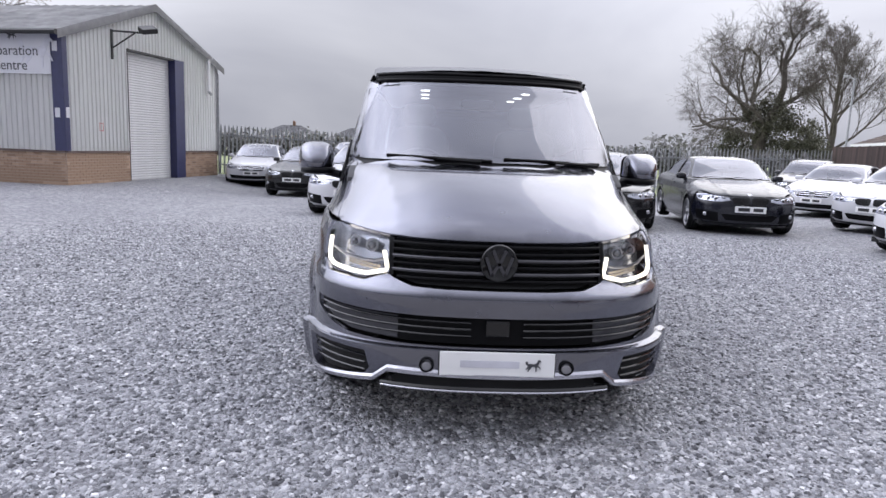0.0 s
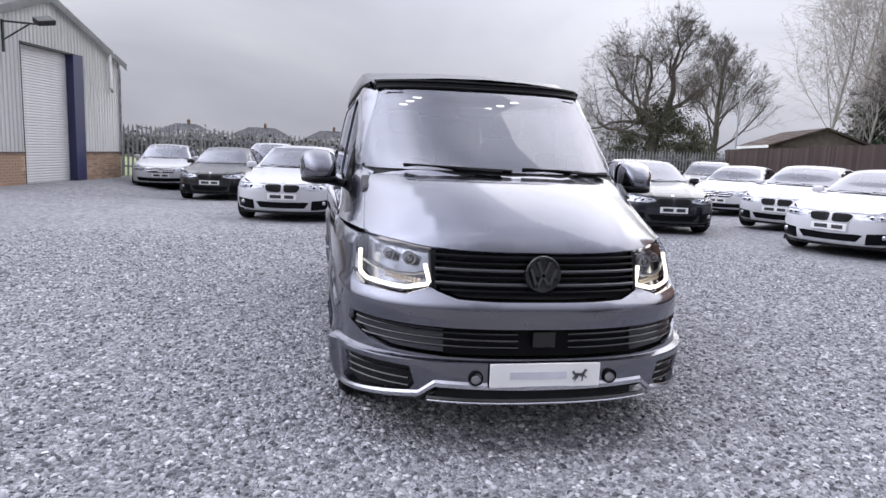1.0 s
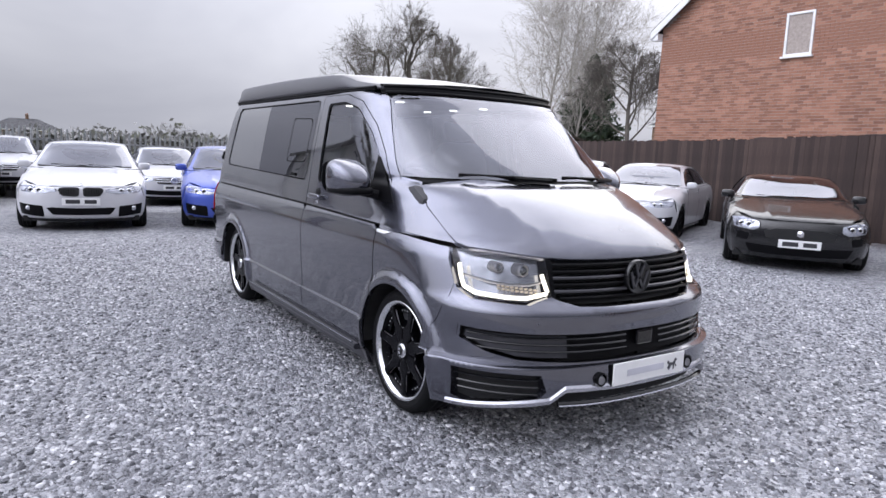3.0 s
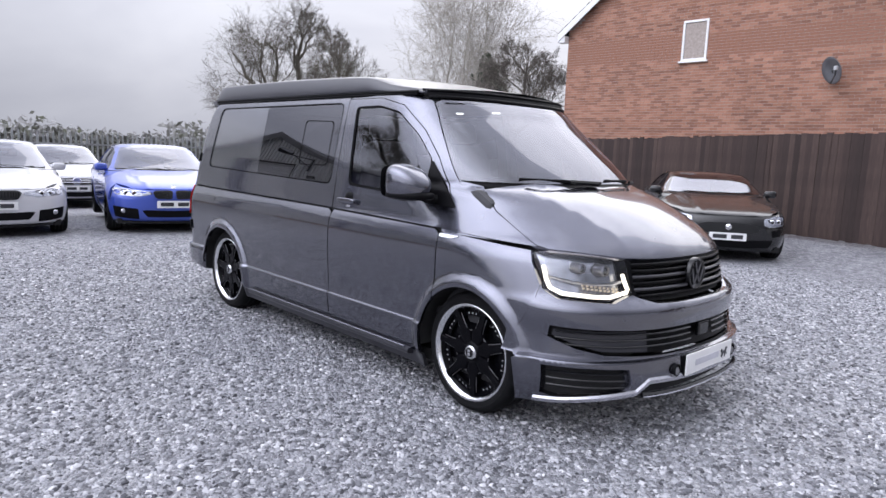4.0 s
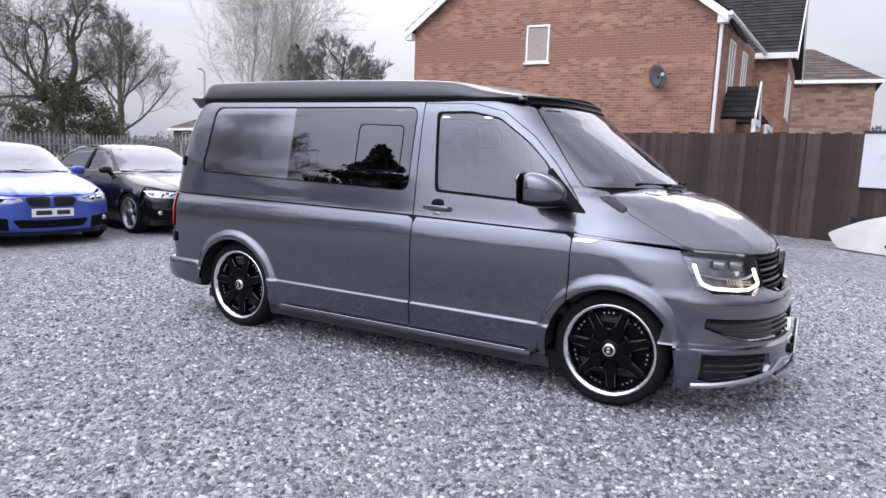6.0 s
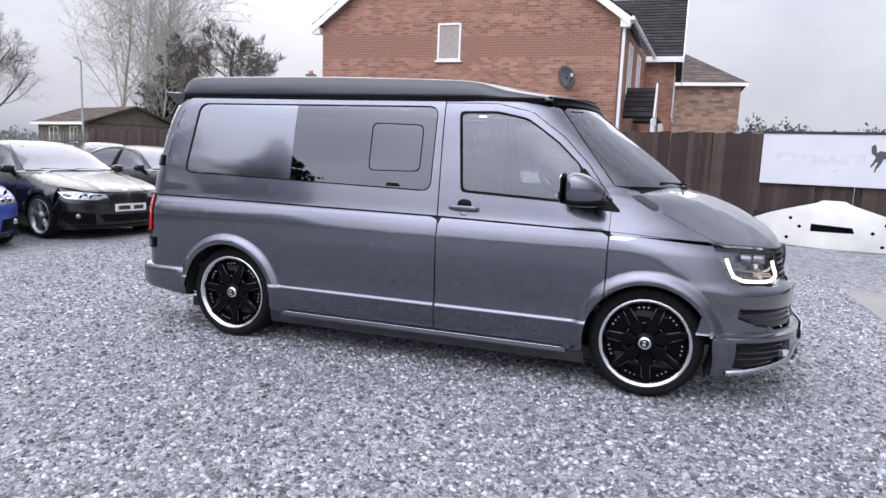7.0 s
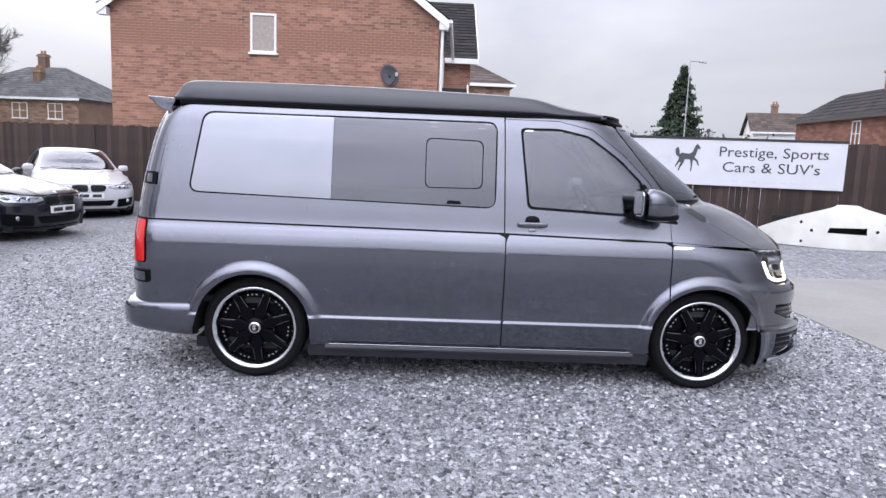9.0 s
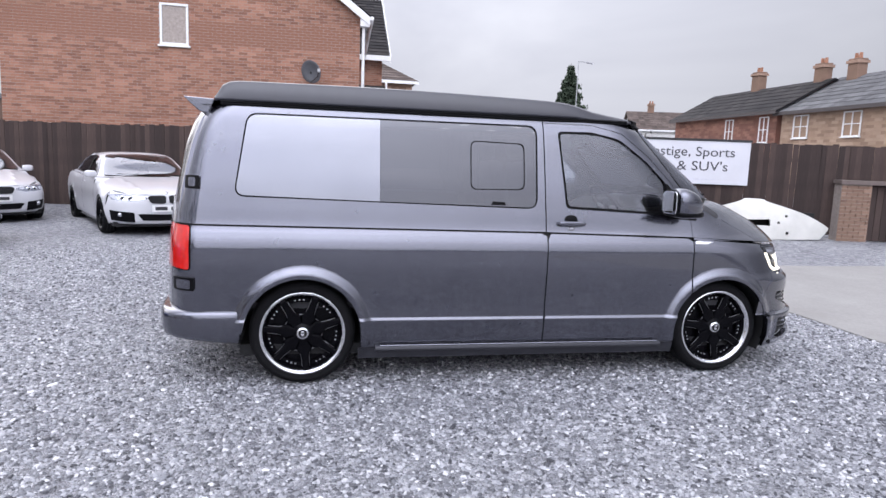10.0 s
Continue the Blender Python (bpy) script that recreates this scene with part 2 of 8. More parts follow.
GRAVEL = material("gravel_bed", gravel_build)
STONES = material("loose_stone", stone_build)
BRICK_RED = material("red_brick", brick_piece_build((0.25, 0.125, 0.088), (0.35, 0.175, 0.12), (0.45, 0.24, 0.168), 0.4))
# darker set of the red brick tones, for the terrace
BRICK_TERRACE = material("darker_red_brick", brick_piece_build((0.16, 0.075, 0.055), (0.22, 0.10, 0.072), (0.29, 0.145, 0.105), 0.4))
EAVE_DARK = plain("dark_eave_board", (0.06, 0.05, 0.05), 0.7)
BRICK_BUFF = material("buff_brick", brick_piece_build((0.26, 0.175, 0.125), (0.35, 0.24, 0.17), (0.43, 0.31, 0.23), 0.3))
BRICK_BROWN = material("brown_brick", brick_piece_build((0.18, 0.11, 0.08), (0.28, 0.18, 0.13), (0.36, 0.24, 0.18)))
MORTAR = plain("mortar", (0.36, 0.31, 0.28), 0.95, vary=0.2, scale=14)
BOARD = material("dark_stained_board", board_build)
SHEET = material("white_clad_sheet", sheet_build)
CONCRETE = material("pale_concrete", concrete_build)
GRASS = material("rough_grass", grass_build)
TILE_DARK = material("dark_roof_tile", tile_build((0.020, 0.019, 0.021), (0.045, 0.041, 0.042)))
TILE_BROWN = material("brown_roof_tile", tile_build((0.07, 0.055, 0.05), (0.14, 0.11, 0.10)))
TILE_GREY = material("grey_slate", tile_build((0.085, 0.085, 0.092), (0.15, 0.15, 0.16)))
BARK_OAK = material("oak_bark", bark_build((0.06, 0.052, 0.047), (0.17, 0.15, 0.135)))
BARK_BIRCH = material("pale_bark", bark_build((0.24, 0.22, 0.20), (0.50, 0.47, 0.44)))
IVY = material("ivy_leaf", leaf_build((0.06, 0.062, 0.045), (0.16, 0.155, 0.115)))
CONIFER = material("conifer_needle", leaf_build((0.022, 0.036, 0.022), (0.065, 0.09, 0.055)))
# pale grey: the haze of distance is put into the leaf colour
HAZY_HEDGE = material("hazy_hedge", leaf_build((0.20, 0.195, 0.20), (0.34, 0.335, 0.34)))
SCRUB = material("dark_scrub", leaf_build((0.07, 0.068, 0.066), (0.15, 0.145, 0.14)))
GALV = plain("galvanised_steel", (0.42, 0.43, 0.45), 0.45, 0.7, vary=0.2, scale=9)
WHITE_PVC = plain("white_pvc", (0.78, 0.78, 0.78), 0.35, vary=0.05)
BLUE_STEEL = plain("navy_coated_steel", (0.025, 0.028, 0.085), 0.4, vary=0.15)
ROOF_SHEET = plain("weathered_roof_sheet", (0.33, 0.33, 0.34), 0.8, vary=0.35, scale=1.6)
DARK_METAL = plain("dark_metal", (0.03, 0.03, 0.032), 0.45, 0.3)
RENDER_WHITE = plain("white_render", (0.72, 0.71, 0.69), 0.8, vary=0.1, scale=2)
SIGN_WHITE = plain("sign_white", (0.60, 0.60, 0.64), 0.4, vary=0.05, scale=1.5)
SIGN_INK = plain("sign_ink", (0.06, 0.06, 0.07), 0.5)
SIGN_GREY = plain("sign_grey_ink", (0.38, 0.37, 0.39), 0.5)
SIGN_PALE = plain("sign_pale_ink", (0.58, 0.58, 0.64), 0.5)
MOULDED = plain("weathered_white_moulding", (0.60, 0.59, 0.555), 0.6, vary=0.12, scale=2.2, fine=0.05)
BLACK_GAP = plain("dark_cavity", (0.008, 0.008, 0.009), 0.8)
HOUSE_GLASS = plain("house_window_glass", (0.52, 0.55, 0.60), 0.08, 0.0, 0.5, vary=0.18, scale=1.2)

# ---- building helpers ----
def thing(name, m, label, category, group="", kind=""):
    ob = new(name)
    ob.empty_display_size = 0.2
    ob.matrix_world = m
    return tagged(ob, label, category, group, kind)


def part(name, bm, mat, parent=None, label="", smooth=False, at=None):
    """Links a bmesh as one mesh object, under a thing or a part of one."""
    me = bpy.data.meshes.new(name)
    if smooth:
        for f in bm.faces:
            f.smooth = True
    bm.to_mesh(me)
    bm.free()
    if "nrm" in me.attributes:
        true_normals(me)
    mats = mat if isinstance(mat, (list, tuple)) else [mat]
    for x in mats:
        me.materials.append(x)
    ob = new(name, me)
    if at is not None:
        ob.matrix_local = at
    if parent is not None:
        ob.parent = parent
    if label:
        ob["label"] = label
    return ob


def true_normals(me):
    """Shade a cut panel by the normals of the surface that it lies on."""
    n = np.zeros(len(me.vertices) * 3)
    me.attributes["nrm"].data.foreach_get("vector", n)
    n = n.reshape(-1, 3)
    good = np.abs(n).sum(1) > 0.5
    nf, nl = len(me.polygons), len(me.loops)
    vi, start, total = np.zeros(nl, int), np.zeros(nf, int), np.zeros(nf, int)
    me.loops.foreach_get("vertex_index", vi)
    me.polygons.foreach_get("loop_start", start)
    me.polygons.foreach_get("loop_total", total)
    fn, sm = np.zeros(nf * 3), np.zeros(nf, bool)
    me.polygons.foreach_get("normal", fn)
    me.polygons.foreach_get("use_smooth", sm)
    face = np.repeat(np.arange(nf), total)
    fn = fn.reshape(-1, 3)[face]
    q = n[vi]
    q = np.where((q * fn).sum(1)[:, None] >= 0, q, -q)
    bad = np.bincount(face, ~good[vi], nf) > 0
    flat = (bad | ~sm)[face]
    out = np.where(flat[:, None], fn, q).tolist()
    me.attributes.remove(me.attributes["nrm"])
    me.normals_split_custom_set(out)


def piece(name, me, parent, m):
    ob = new(name, me)
    ob.parent = parent
    ob.matrix_local = m
    return ob


def raw_mesh(name, verts, faces, mat, smooth=False):
    me = bpy.data.meshes.new(name)
    me.from_pydata([tuple(v) for v in verts], [], [tuple(f) for f in faces])
    me.materials.append(mat)
    if smooth:
        me.polygons.foreach_set("use_smooth", [True] * len(me.polygons))
    me.update()
    return me


def box(bm, x0, y0, z0, x1, y1, z1, bevel=0.0, m=None):
    vs = [bm.verts.new(p) for p in ((x0, y0, z0), (x1, y0, z0), (x1, y1, z0), (x0, y1, z0), (x0, y0, z1), (x1, y0, z1), (x1, y1, z1), (x0, y1, z1))]
    fs = [bm.faces.new([vs[i] for i in q]) for q in ((3, 2, 1, 0), (4, 5, 6, 7), (0, 1, 5, 4), (1, 2, 6, 5), (2, 3, 7, 6), (3, 0, 4, 7))]
    if bevel:
        es = list({e for f in fs for e in f.edges})
        r = bmesh.ops.bevel(bm, geom=es, offset=bevel, segments=2, affect="EDGES", profile=0.6)
        vs = list({v for f in r["faces"] for v in f.verts} | {v for v in vs if v.is_valid})
    if m is not None:
        bmesh.ops.transform(bm, matrix=m, verts=vs)
    return vs


def boxed(x0, y0, z0, x1, y1, z1, bevel=0.0, m=None):
    bm = bmesh.new()
    box(bm, x0, y0, z0, x1, y1, z1, bevel, m)
    return bm


def prism(bm, poly, h0, h1, axis="z", bevel=0.0):
    """A polygon pulled along an axis: poly in the other two axes, in order."""
    def at(p, h):
        return {"x": (h, p[0], p[1]), "y": (p[0], h, p[1]), "z": (p[0], p[1], h)}[axis]
    lo, hi = [bm.verts.new(at(p, h0)) for p in poly], [bm.verts.new(at(p, h1)) for p in poly]
    n = len(poly)
    fs = [bm.faces.new(lo[::-1]), bm.faces.new(hi)]
    fs += [bm.faces.new((lo[i], lo[(i + 1) % n], hi[(i + 1) % n], hi[i])) for i in range(n)]
    bmesh.ops.recalc_face_normals(bm, faces=fs)
    if bevel:
        bmesh.ops.bevel(bm, geom=list({e for f in fs for e in f.edges}), offset=bevel, segments=2, affect="EDGES", profile=0.6)
    return fs


def prismed(poly, h0, h1, axis="z", bevel=0.0):
    bm = bmesh.new()
    prism(bm, poly, h0, h1, axis, bevel)
    return bm


def tube(bm, pts, radii, sides=6, caps=True):
    """A tapered tube along points."""
    rings = []
    up = Vector((0.13, 0.21, 1)).normalized()
    pts = [Vector(p) for p in pts]
    for i, p in enumerate(pts):
        d = (pts[min(i + 1, len(pts) - 1)] - pts[max(i - 1, 0)])
        d = d.normalized() if d.length else Vector((0, 0, 1))
        a = d.cross(up)
        if a.length < 0.05:
            a = d.cross(Vector((1, 0, 0)))
        a.normalize()
        c = d.cross(a)
        r = radii[i] if isinstance(radii, (list, tuple)) else radii
        rings.append([bm.verts.new(p + (a * math.cos(k * math.tau / sides) + c * math.sin(k * math.tau / sides)) * r) for k in range(sides)])
    for r0, r1 in zip(rings, rings[1:]):
        for k in range(sides):
            bm.faces.new((r0[k], r0[(k + 1) % sides], r1[(k + 1) % sides], r1[k]))
    if caps:
        bm.faces.new(rings[0][::-1])
        bm.faces.new(rings[-1])
    return rings


def tubed(pts, radii, sides=8):
    bm = bmesh.new()
    tube(bm, pts, radii, sides)
    bmesh.ops.recalc_face_normals(bm, faces=bm.faces)
    return bm


def spun(profile, axis="x", steps=48, closed=False, m=None):
    """A turned body: profile of (radius, along) round an axis."""
    bm = bmesh.new()
    rings = []
    for k in range(steps):
        a = k * math.tau / steps
        c, s = math.cos(a), math.sin(a)
        rings.append([bm.verts.new({"x": (h, r * c, r * s), "y": (r * s, h, r * c), "z": (r * c, r * s, h)}[axis]) for r, h in profile])
    n = len(profile)
    for k in range(steps):
        p, q = rings[k], rings[(k + 1) % steps]
        for i in range(n if closed else n - 1):
            j = (i + 1) % n
            bm.faces.new((p[i], p[j], q[j], q[i]))
    bmesh.ops.remove_doubles(bm, verts=bm.verts, dist=1e-6)
    bmesh.ops.recalc_face_normals(bm, faces=bm.faces)
    if m is not None:
        bmesh.ops.transform(bm, matrix=m, verts=bm.verts)
    return bm


def lettering(text, size, mat, parent, m, label="", width=None):
    cu = bpy.data.curves.new("lettering", "FONT")
    cu.body, cu.size, cu.align_x, cu.align_y, cu.extrude = text, size, "CENTER", "CENTER", 0.003
    cu.resolution_u = 3
    tmp = bpy.data.objects.new("lettering", cu)
    scene.collection.objects.link(tmp)
    me = bpy.data.meshes.new_from_object(tmp.evaluated_get(bpy.context.evaluated_depsgraph_get()))
    bpy.data.objects.remove(tmp)
    me.materials.clear()
    me.materials.append(mat)
    if width:
        xs = [v.co.x for v in me.vertices]
        k = width / (max(xs) - min(xs))
        for v in me.vertices:
            v.co.x *= k
    ob = new("lettering", me)
    ob.parent, ob.matrix_local = parent, m
    if label:
        ob["label"] = label
    return ob


def lerp(table, x):
    """Straight-line reading of a table of (x, y)."""
    if x <= table[0][0]:
        return table[0][1]
    for (a, p), (b, q) in zip(table, table[1:]):
        if x <= b:
            return p + (q - p) * (x - a) / (b - a)
    return table[-1][1]


def curve_reader(table):
    """A smooth reading of a table of (x, y), without overshoot."""
    xs, ys = np.array([t[0] for t in table], float), np.array([t[1] for t in table], float)
    h, d = np.diff(xs), np.diff(ys) / np.diff(xs)
    m = np.zeros(len(xs))
    m[0], m[-1] = d[0], d[-1]
    for i in range(1, len(xs) - 1):
        if d[i - 1] * d[i] > 0:
            w1, w2 = 2 * h[i] + h[i - 1], h[i] + 2 * h[i - 1]
            m[i] = (w1 + w2) / (w1 / d[i - 1] + w2 / d[i])
    xs, ys, h, m = xs.tolist(), ys.tolist(), h.tolist(), m.tolist()

    def read(x):
        if x <= xs[0]:
            return ys[0]
        if x >= xs[-1]:
            return ys[-1]
        i = 0
        while x > xs[i + 1]:
            i += 1
        t = (x - xs[i]) / h[i]
        t2, t3 = t * t, t * t * t
        return ys[i] * (2 * t3 - 3 * t2 + 1) + h[i] * m[i] * (t3 - 2 * t2 + t) + ys[i + 1] * (3 * t2 - 2 * t3) + h[i] * m[i + 1] * (t3 - t2)
    return read

# ---- cut panels ----
from mathutils.geometry import delaunay_2d_cdt


def in_poly(p, poly):
    x, y = p
    c = False
    j = len(poly) - 1
    for i in range(len(poly)):
        (xi, yi), (xj, yj) = poly[i], poly[j]
        if (yi > y) != (yj > y) and x < (xj - xi) * (y - yi) / (yj - yi) + xi:
            c = not c
        j = i
    return c


def inside(pts, poly):
    """Which of the points lie in the outline."""
    c = np.zeros(len(pts), bool)
    x, y = pts[:, 0], pts[:, 1]
    for (xi, yi), (xj, yj) in zip(poly, [poly[-1]] + list(poly[:-1])):
        if yi != yj:
            c ^= ((yi > y) != (yj > y)) & (x < (xj - xi) * (y - yi) / (yj - yi) + xi)
    return c


def edge_points(poly, step):
    out = []
    for (x0, y0), (x1, y1) in zip(poly, poly[1:] + poly[:1]):
        n = max(1, int(math.hypot(x1 - x0, y1 - y0) / step))
        out += [(x0 + (x1 - x0) * k / n, y0 + (y1 - y0) * k / n) for k in range(n)]
    return out


def cut_panel(outline, holes, step, place, lip=None, extra=()):
    """A sheet cut to a flat outline with holes, meshed at about step, and laid on a surface by place(u, v).
    lip: a vector or a function of the place that turns the rim inwards."""
    rings = [edge_points(list(r), step) for r in [outline] + list(holes)]
    pts, edges = [], []
    for r in rings:
        i = len(pts)
        pts += r
        edges += [(i + k, i + (k + 1) % len(r)) for k in range(len(r))]
    us, vs = [p[0] for p in outline], [p[1] for p in outline]
    u0, u1, v0, v1 = min(us), max(us), min(vs), max(vs)
    rim = np.array(pts)
    nu, nv = max(1, int((u1 - u0) / step)), max(1, int((v1 - v0) / step))
    grid = np.array([(u0 + (u1 - u0) * (i - 0.5) / nu, v0 + (v1 - v0) * (j - 0.5) / nv) for i in range(1, nu + 1) for j in range(1, nv + 1)])
    for cand, gap in ((grid, 0.45 * step), (np.array(extra).reshape(-1, 2), 0.006)):
        cand = cand[(cand[:, 0] > u0) & (cand[:, 0] < u1) & (cand[:, 1] > v0) & (cand[:, 1] < v1)]
        if not len(cand):
            continue
        ok = inside(cand, rings[0])
        for h in rings[1:]:
            ok &= ~inside(cand, h)
        for p in cand[ok]:
            if np.min((rim[:, 0] - p[0]) ** 2 + (rim[:, 1] - p[1]) ** 2) > gap ** 2:
                pts.append((float(p[0]), float(p[1])))
    v2, _, f2 = delaunay_2d_cdt([Vector(p) for p in pts], edges, [], 0, 1e-7)[:3]
    bm = bmesh.new()
    nrm = bm.verts.layers.float_vector.new("nrm")
    vv = [bm.verts.new(place(p[0], p[1])) for p in v2]
    # the true normal of the surface at each point
    e = 0.004
    for v, p in zip(vv, v2):
        a = Vector(place(p[0] + e, p[1])) - Vector(place(p[0] - e, p[1]))
        b = Vector(place(p[0], p[1] + e)) - Vector(place(p[0], p[1] - e))
        n = a.cross(b)
        if n.length > 1e-12:
            v[nrm] = n.normalized()
    mid = np.array([tuple(sum((v2[i] for i in f), Vector((0, 0))) / len(f)) for f in f2])
    ok = inside(mid, rings[0])
    for h in rings[1:]:
        ok &= ~inside(mid, h)
    for f, good in zip(f2, ok):
        if good:
            try:
                bm.faces.new([vv[i] for i in f])
            except ValueError:
                pass
    bmesh.ops.delete(bm, geom=[v for v in bm.verts if not v.link_faces], context="VERTS")
    bmesh.ops.recalc_face_normals(bm, faces=bm.faces)
    for f in bm.faces:
        f.smooth = True
    if lip is not None:
        es = [e for e in bm.edges if e.is_boundary]
        r = bmesh.ops.extrude_edge_only(bm, edges=es)
        for g in r["geom"]:
            if isinstance(g, bmesh.types.BMVert):
                g.co += lip(g.co) if callable(lip) else Vector(lip)
                g[nrm] = (0, 0, 0)
        for g in r["geom"]:
            if isinstance(g, bmesh.types.BMFace):
                g.smooth = False
        for e in es:
            if e.is_valid:
                e.smooth = False
    return bm


def facing(bm, toward):
    """Turn the whole sheet so that its faces look along toward."""
    s = sum((f.normal.dot(Vector(toward)) * f.calc_area() for f in bm.faces))
    if s < 0:
        bmesh.ops.reverse_faces(bm, faces=bm.faces)
    return bm


def rounded(poly, r, steps=5):
    """A polygon with its corners rounded by about r."""
    out = []
    n = len(poly)
    for i in range(n):
        p, a, b = Vector(poly[i]), Vector(poly[i - 1]), Vector(poly[(i + 1) % n])
        ra = min(r, (a - p).length * 0.45)
        rb = min(r, (b - p).length * 0.45)
        s, e = p + (a - p).normalized() * ra, p + (b - p).normalized() * rb
        for k in range(steps + 1):
            t = k / steps
            q = s * (1 - t) ** 2 + p * 2 * t * (1 - t) + e * t * t
            out.append((q[0], q[1]))
    return out


def arch_cut(outline, cy, cz, r, steps=28):
    """The outline (y, z) with a wheel arch bitten out of its lower edge: keeps points outside the circle."""
    pts = edge_points(outline, 0.02)
    keep = [(p, math.hypot(p[0] - cy, p[1] - cz) > r) for p in pts]
    n = len(pts)
    start = next(i for i in range(n) if keep[i][1] and not keep[i - 1][1])
    seq = [pts[(start + i) % n] for i in range(n) if keep[(start + i) % n][1]]
    a0 = math.atan2(seq[-1][1] - cz, seq[-1][0] - cy)
    a1 = math.atan2(seq[0][1] - cz, seq[0][0] - cy)
    # go over the top of the wheel
    def top_way(a0, a1):
        best = None
        for k in (-1, 0, 1):
            b = a1 + k * math.tau
            mid = (a0 + b) / 2
            if abs(b - a0) <= math.tau and (best is None or math.sin(mid) > math.sin((a0 + best) / 2) + 1e-9 and abs(b - a0) < math.tau):
                best = b
        return best
    b = top_way(a0, a1)
    arc = [(cy + r * math.cos(a0 + (b - a0) * k / steps), cz + r * math.sin(a0 + (b - a0) * k / steps)) for k in range(1, steps)]
    # thin out the straight stretches
    thin = [p for i, p in enumerate(seq) if i % 3 == 0 or i == len(seq) - 1]
    return thin + arc

class Skin:
    """A car body as one surface: level plan outlines with rounded ends. w: half width, yf/yr: nose and tail, af/ar: depth of the rounding, each read by height."""

    def __init__(self, w, yf, yr, af, ar, n=2.5, arches=(), flare=0.03, arch_r=0.38):
        self.w, self.yf, self.yr, self.af, self.ar = map(curve_reader, (w, yf, yr, af, ar))
        self.n, self.arches, self.flare, self.arch_r = n, arches, flare, arch_r
        self.z0, self.z1 = yf[0][0], yf[-1][0]

    def width(self, y, z):
        n = self.n
        u = (y - self.yf(z)) / self.af(z)
        v = (self.yr(z) - y) / self.ar(z)
        s = 1.0
        for q in (u, v):
            if q < 1:
                q = max(0.0, q)
                s = min(s, max(0.0, 1 - (1 - q) ** n) ** (1 / n))
        return self.w(z) * s + self.flared(y, z)

    def flared(self, y, z):
        x = 0.0
        for cy, cz in self.arches:
            r = math.hypot(y - cy, z - cz)
            t = min(1.0, max(0.0, (self.arch_r + 0.085 - r) / 0.065))
            if z > cz - 0.25:
                x += self.flare * t * t * (3 - 2 * t) * min(1, max(0, (z - cz + 0.25) / 0.2))
        return x

    def side(self, sgn, off=0.0):
        return lambda y, z: (sgn * (self.width(y, z) + off), y, z)

    def front_y(self, x, z):
        q = min(1.0, abs(x) / self.w(z))
        return self.yf(z) + self.af(z) * (1 - (1 - q ** self.n) ** (1 / self.n))

    def rear_y(self, x, z):
        q = min(1.0, abs(x) / self.w(z))
        return self.yr(z) - self.ar(z) * (1 - (1 - q ** self.n) ** (1 / self.n))

    # the nose unrolled: u = 0.0135 m for each degree round it
    K = 0.0135

    def nose(self, off=0.0):
        def place(u, z):
            th = min(90.0, abs(u) / self.K)
            s, c = math.sin(radians(th)), math.cos(radians(th))
            p = 2 / self.n
            x, y = self.w(z) * s ** p, self.yf(z) + self.af(z) * (1 - max(0.0, c) ** p)
            sg = 1 if u >= 0 else -1
            extra = max(0.0, abs(u) - 90 * self.K)
            k = math.hypot(s, c)
            return (sg * (x + self.flared(y + extra, z) * s + off * s), y - off * c + extra, z)
        return place

    def ux(self, x, z):
        q = min(1.0, abs(x) / self.w(z))
        th = math.degrees(math.asin(min(1.0, q ** (self.n / 2))))
        return math.copysign(th * self.K, x)

    def uy(self, y, z, sgn=1):
        q = (y - self.yf(z)) / self.af(z)
        if q >= 1:
            return sgn * (90 * self.K + (y - self.yf(z) - self.af(z)))
        th = math.degrees(math.acos(max(0.0, min(1.0, (1 - max(0.0, q)) ** (self.n / 2)))))
        return sgn * th * self.K

    def top(self, off=0.0, crown=0.0):
        """x, y to the height at which the nose and windscreen surface passes there."""
        zs = np.linspace(self.z0, self.z1, 240)

        def place(x, y):
            lo, hi = self.z0, self.z1
            for _ in range(20):
                m = (lo + hi) / 2
                if self.front_y(x, m) < y:
                    lo = m
                else:
                    hi = m
            return (x, y, (lo + hi) / 2 + off)
        return place


def mirrored(half):
    """An outline from its half on +u, listed from the middle outwards and back to the middle."""
    return half + [(-u, v) for u, v in reversed(half) if abs(u) > 1e-9]


def shrink(poly, d):
    cx, cy = sum(p[0] for p in poly) / len(poly), sum(p[1] for p in poly) / len(poly)
    w = max(p[0] for p in poly) - min(p[0] for p in poly)
    h = max(p[1] for p in poly) - min(p[1] for p in poly)
    return [(cx + (x - cx) * (1 - 2 * d / w), cy + (y - cy) * (1 - 2 * d / h)) for x, y in poly]


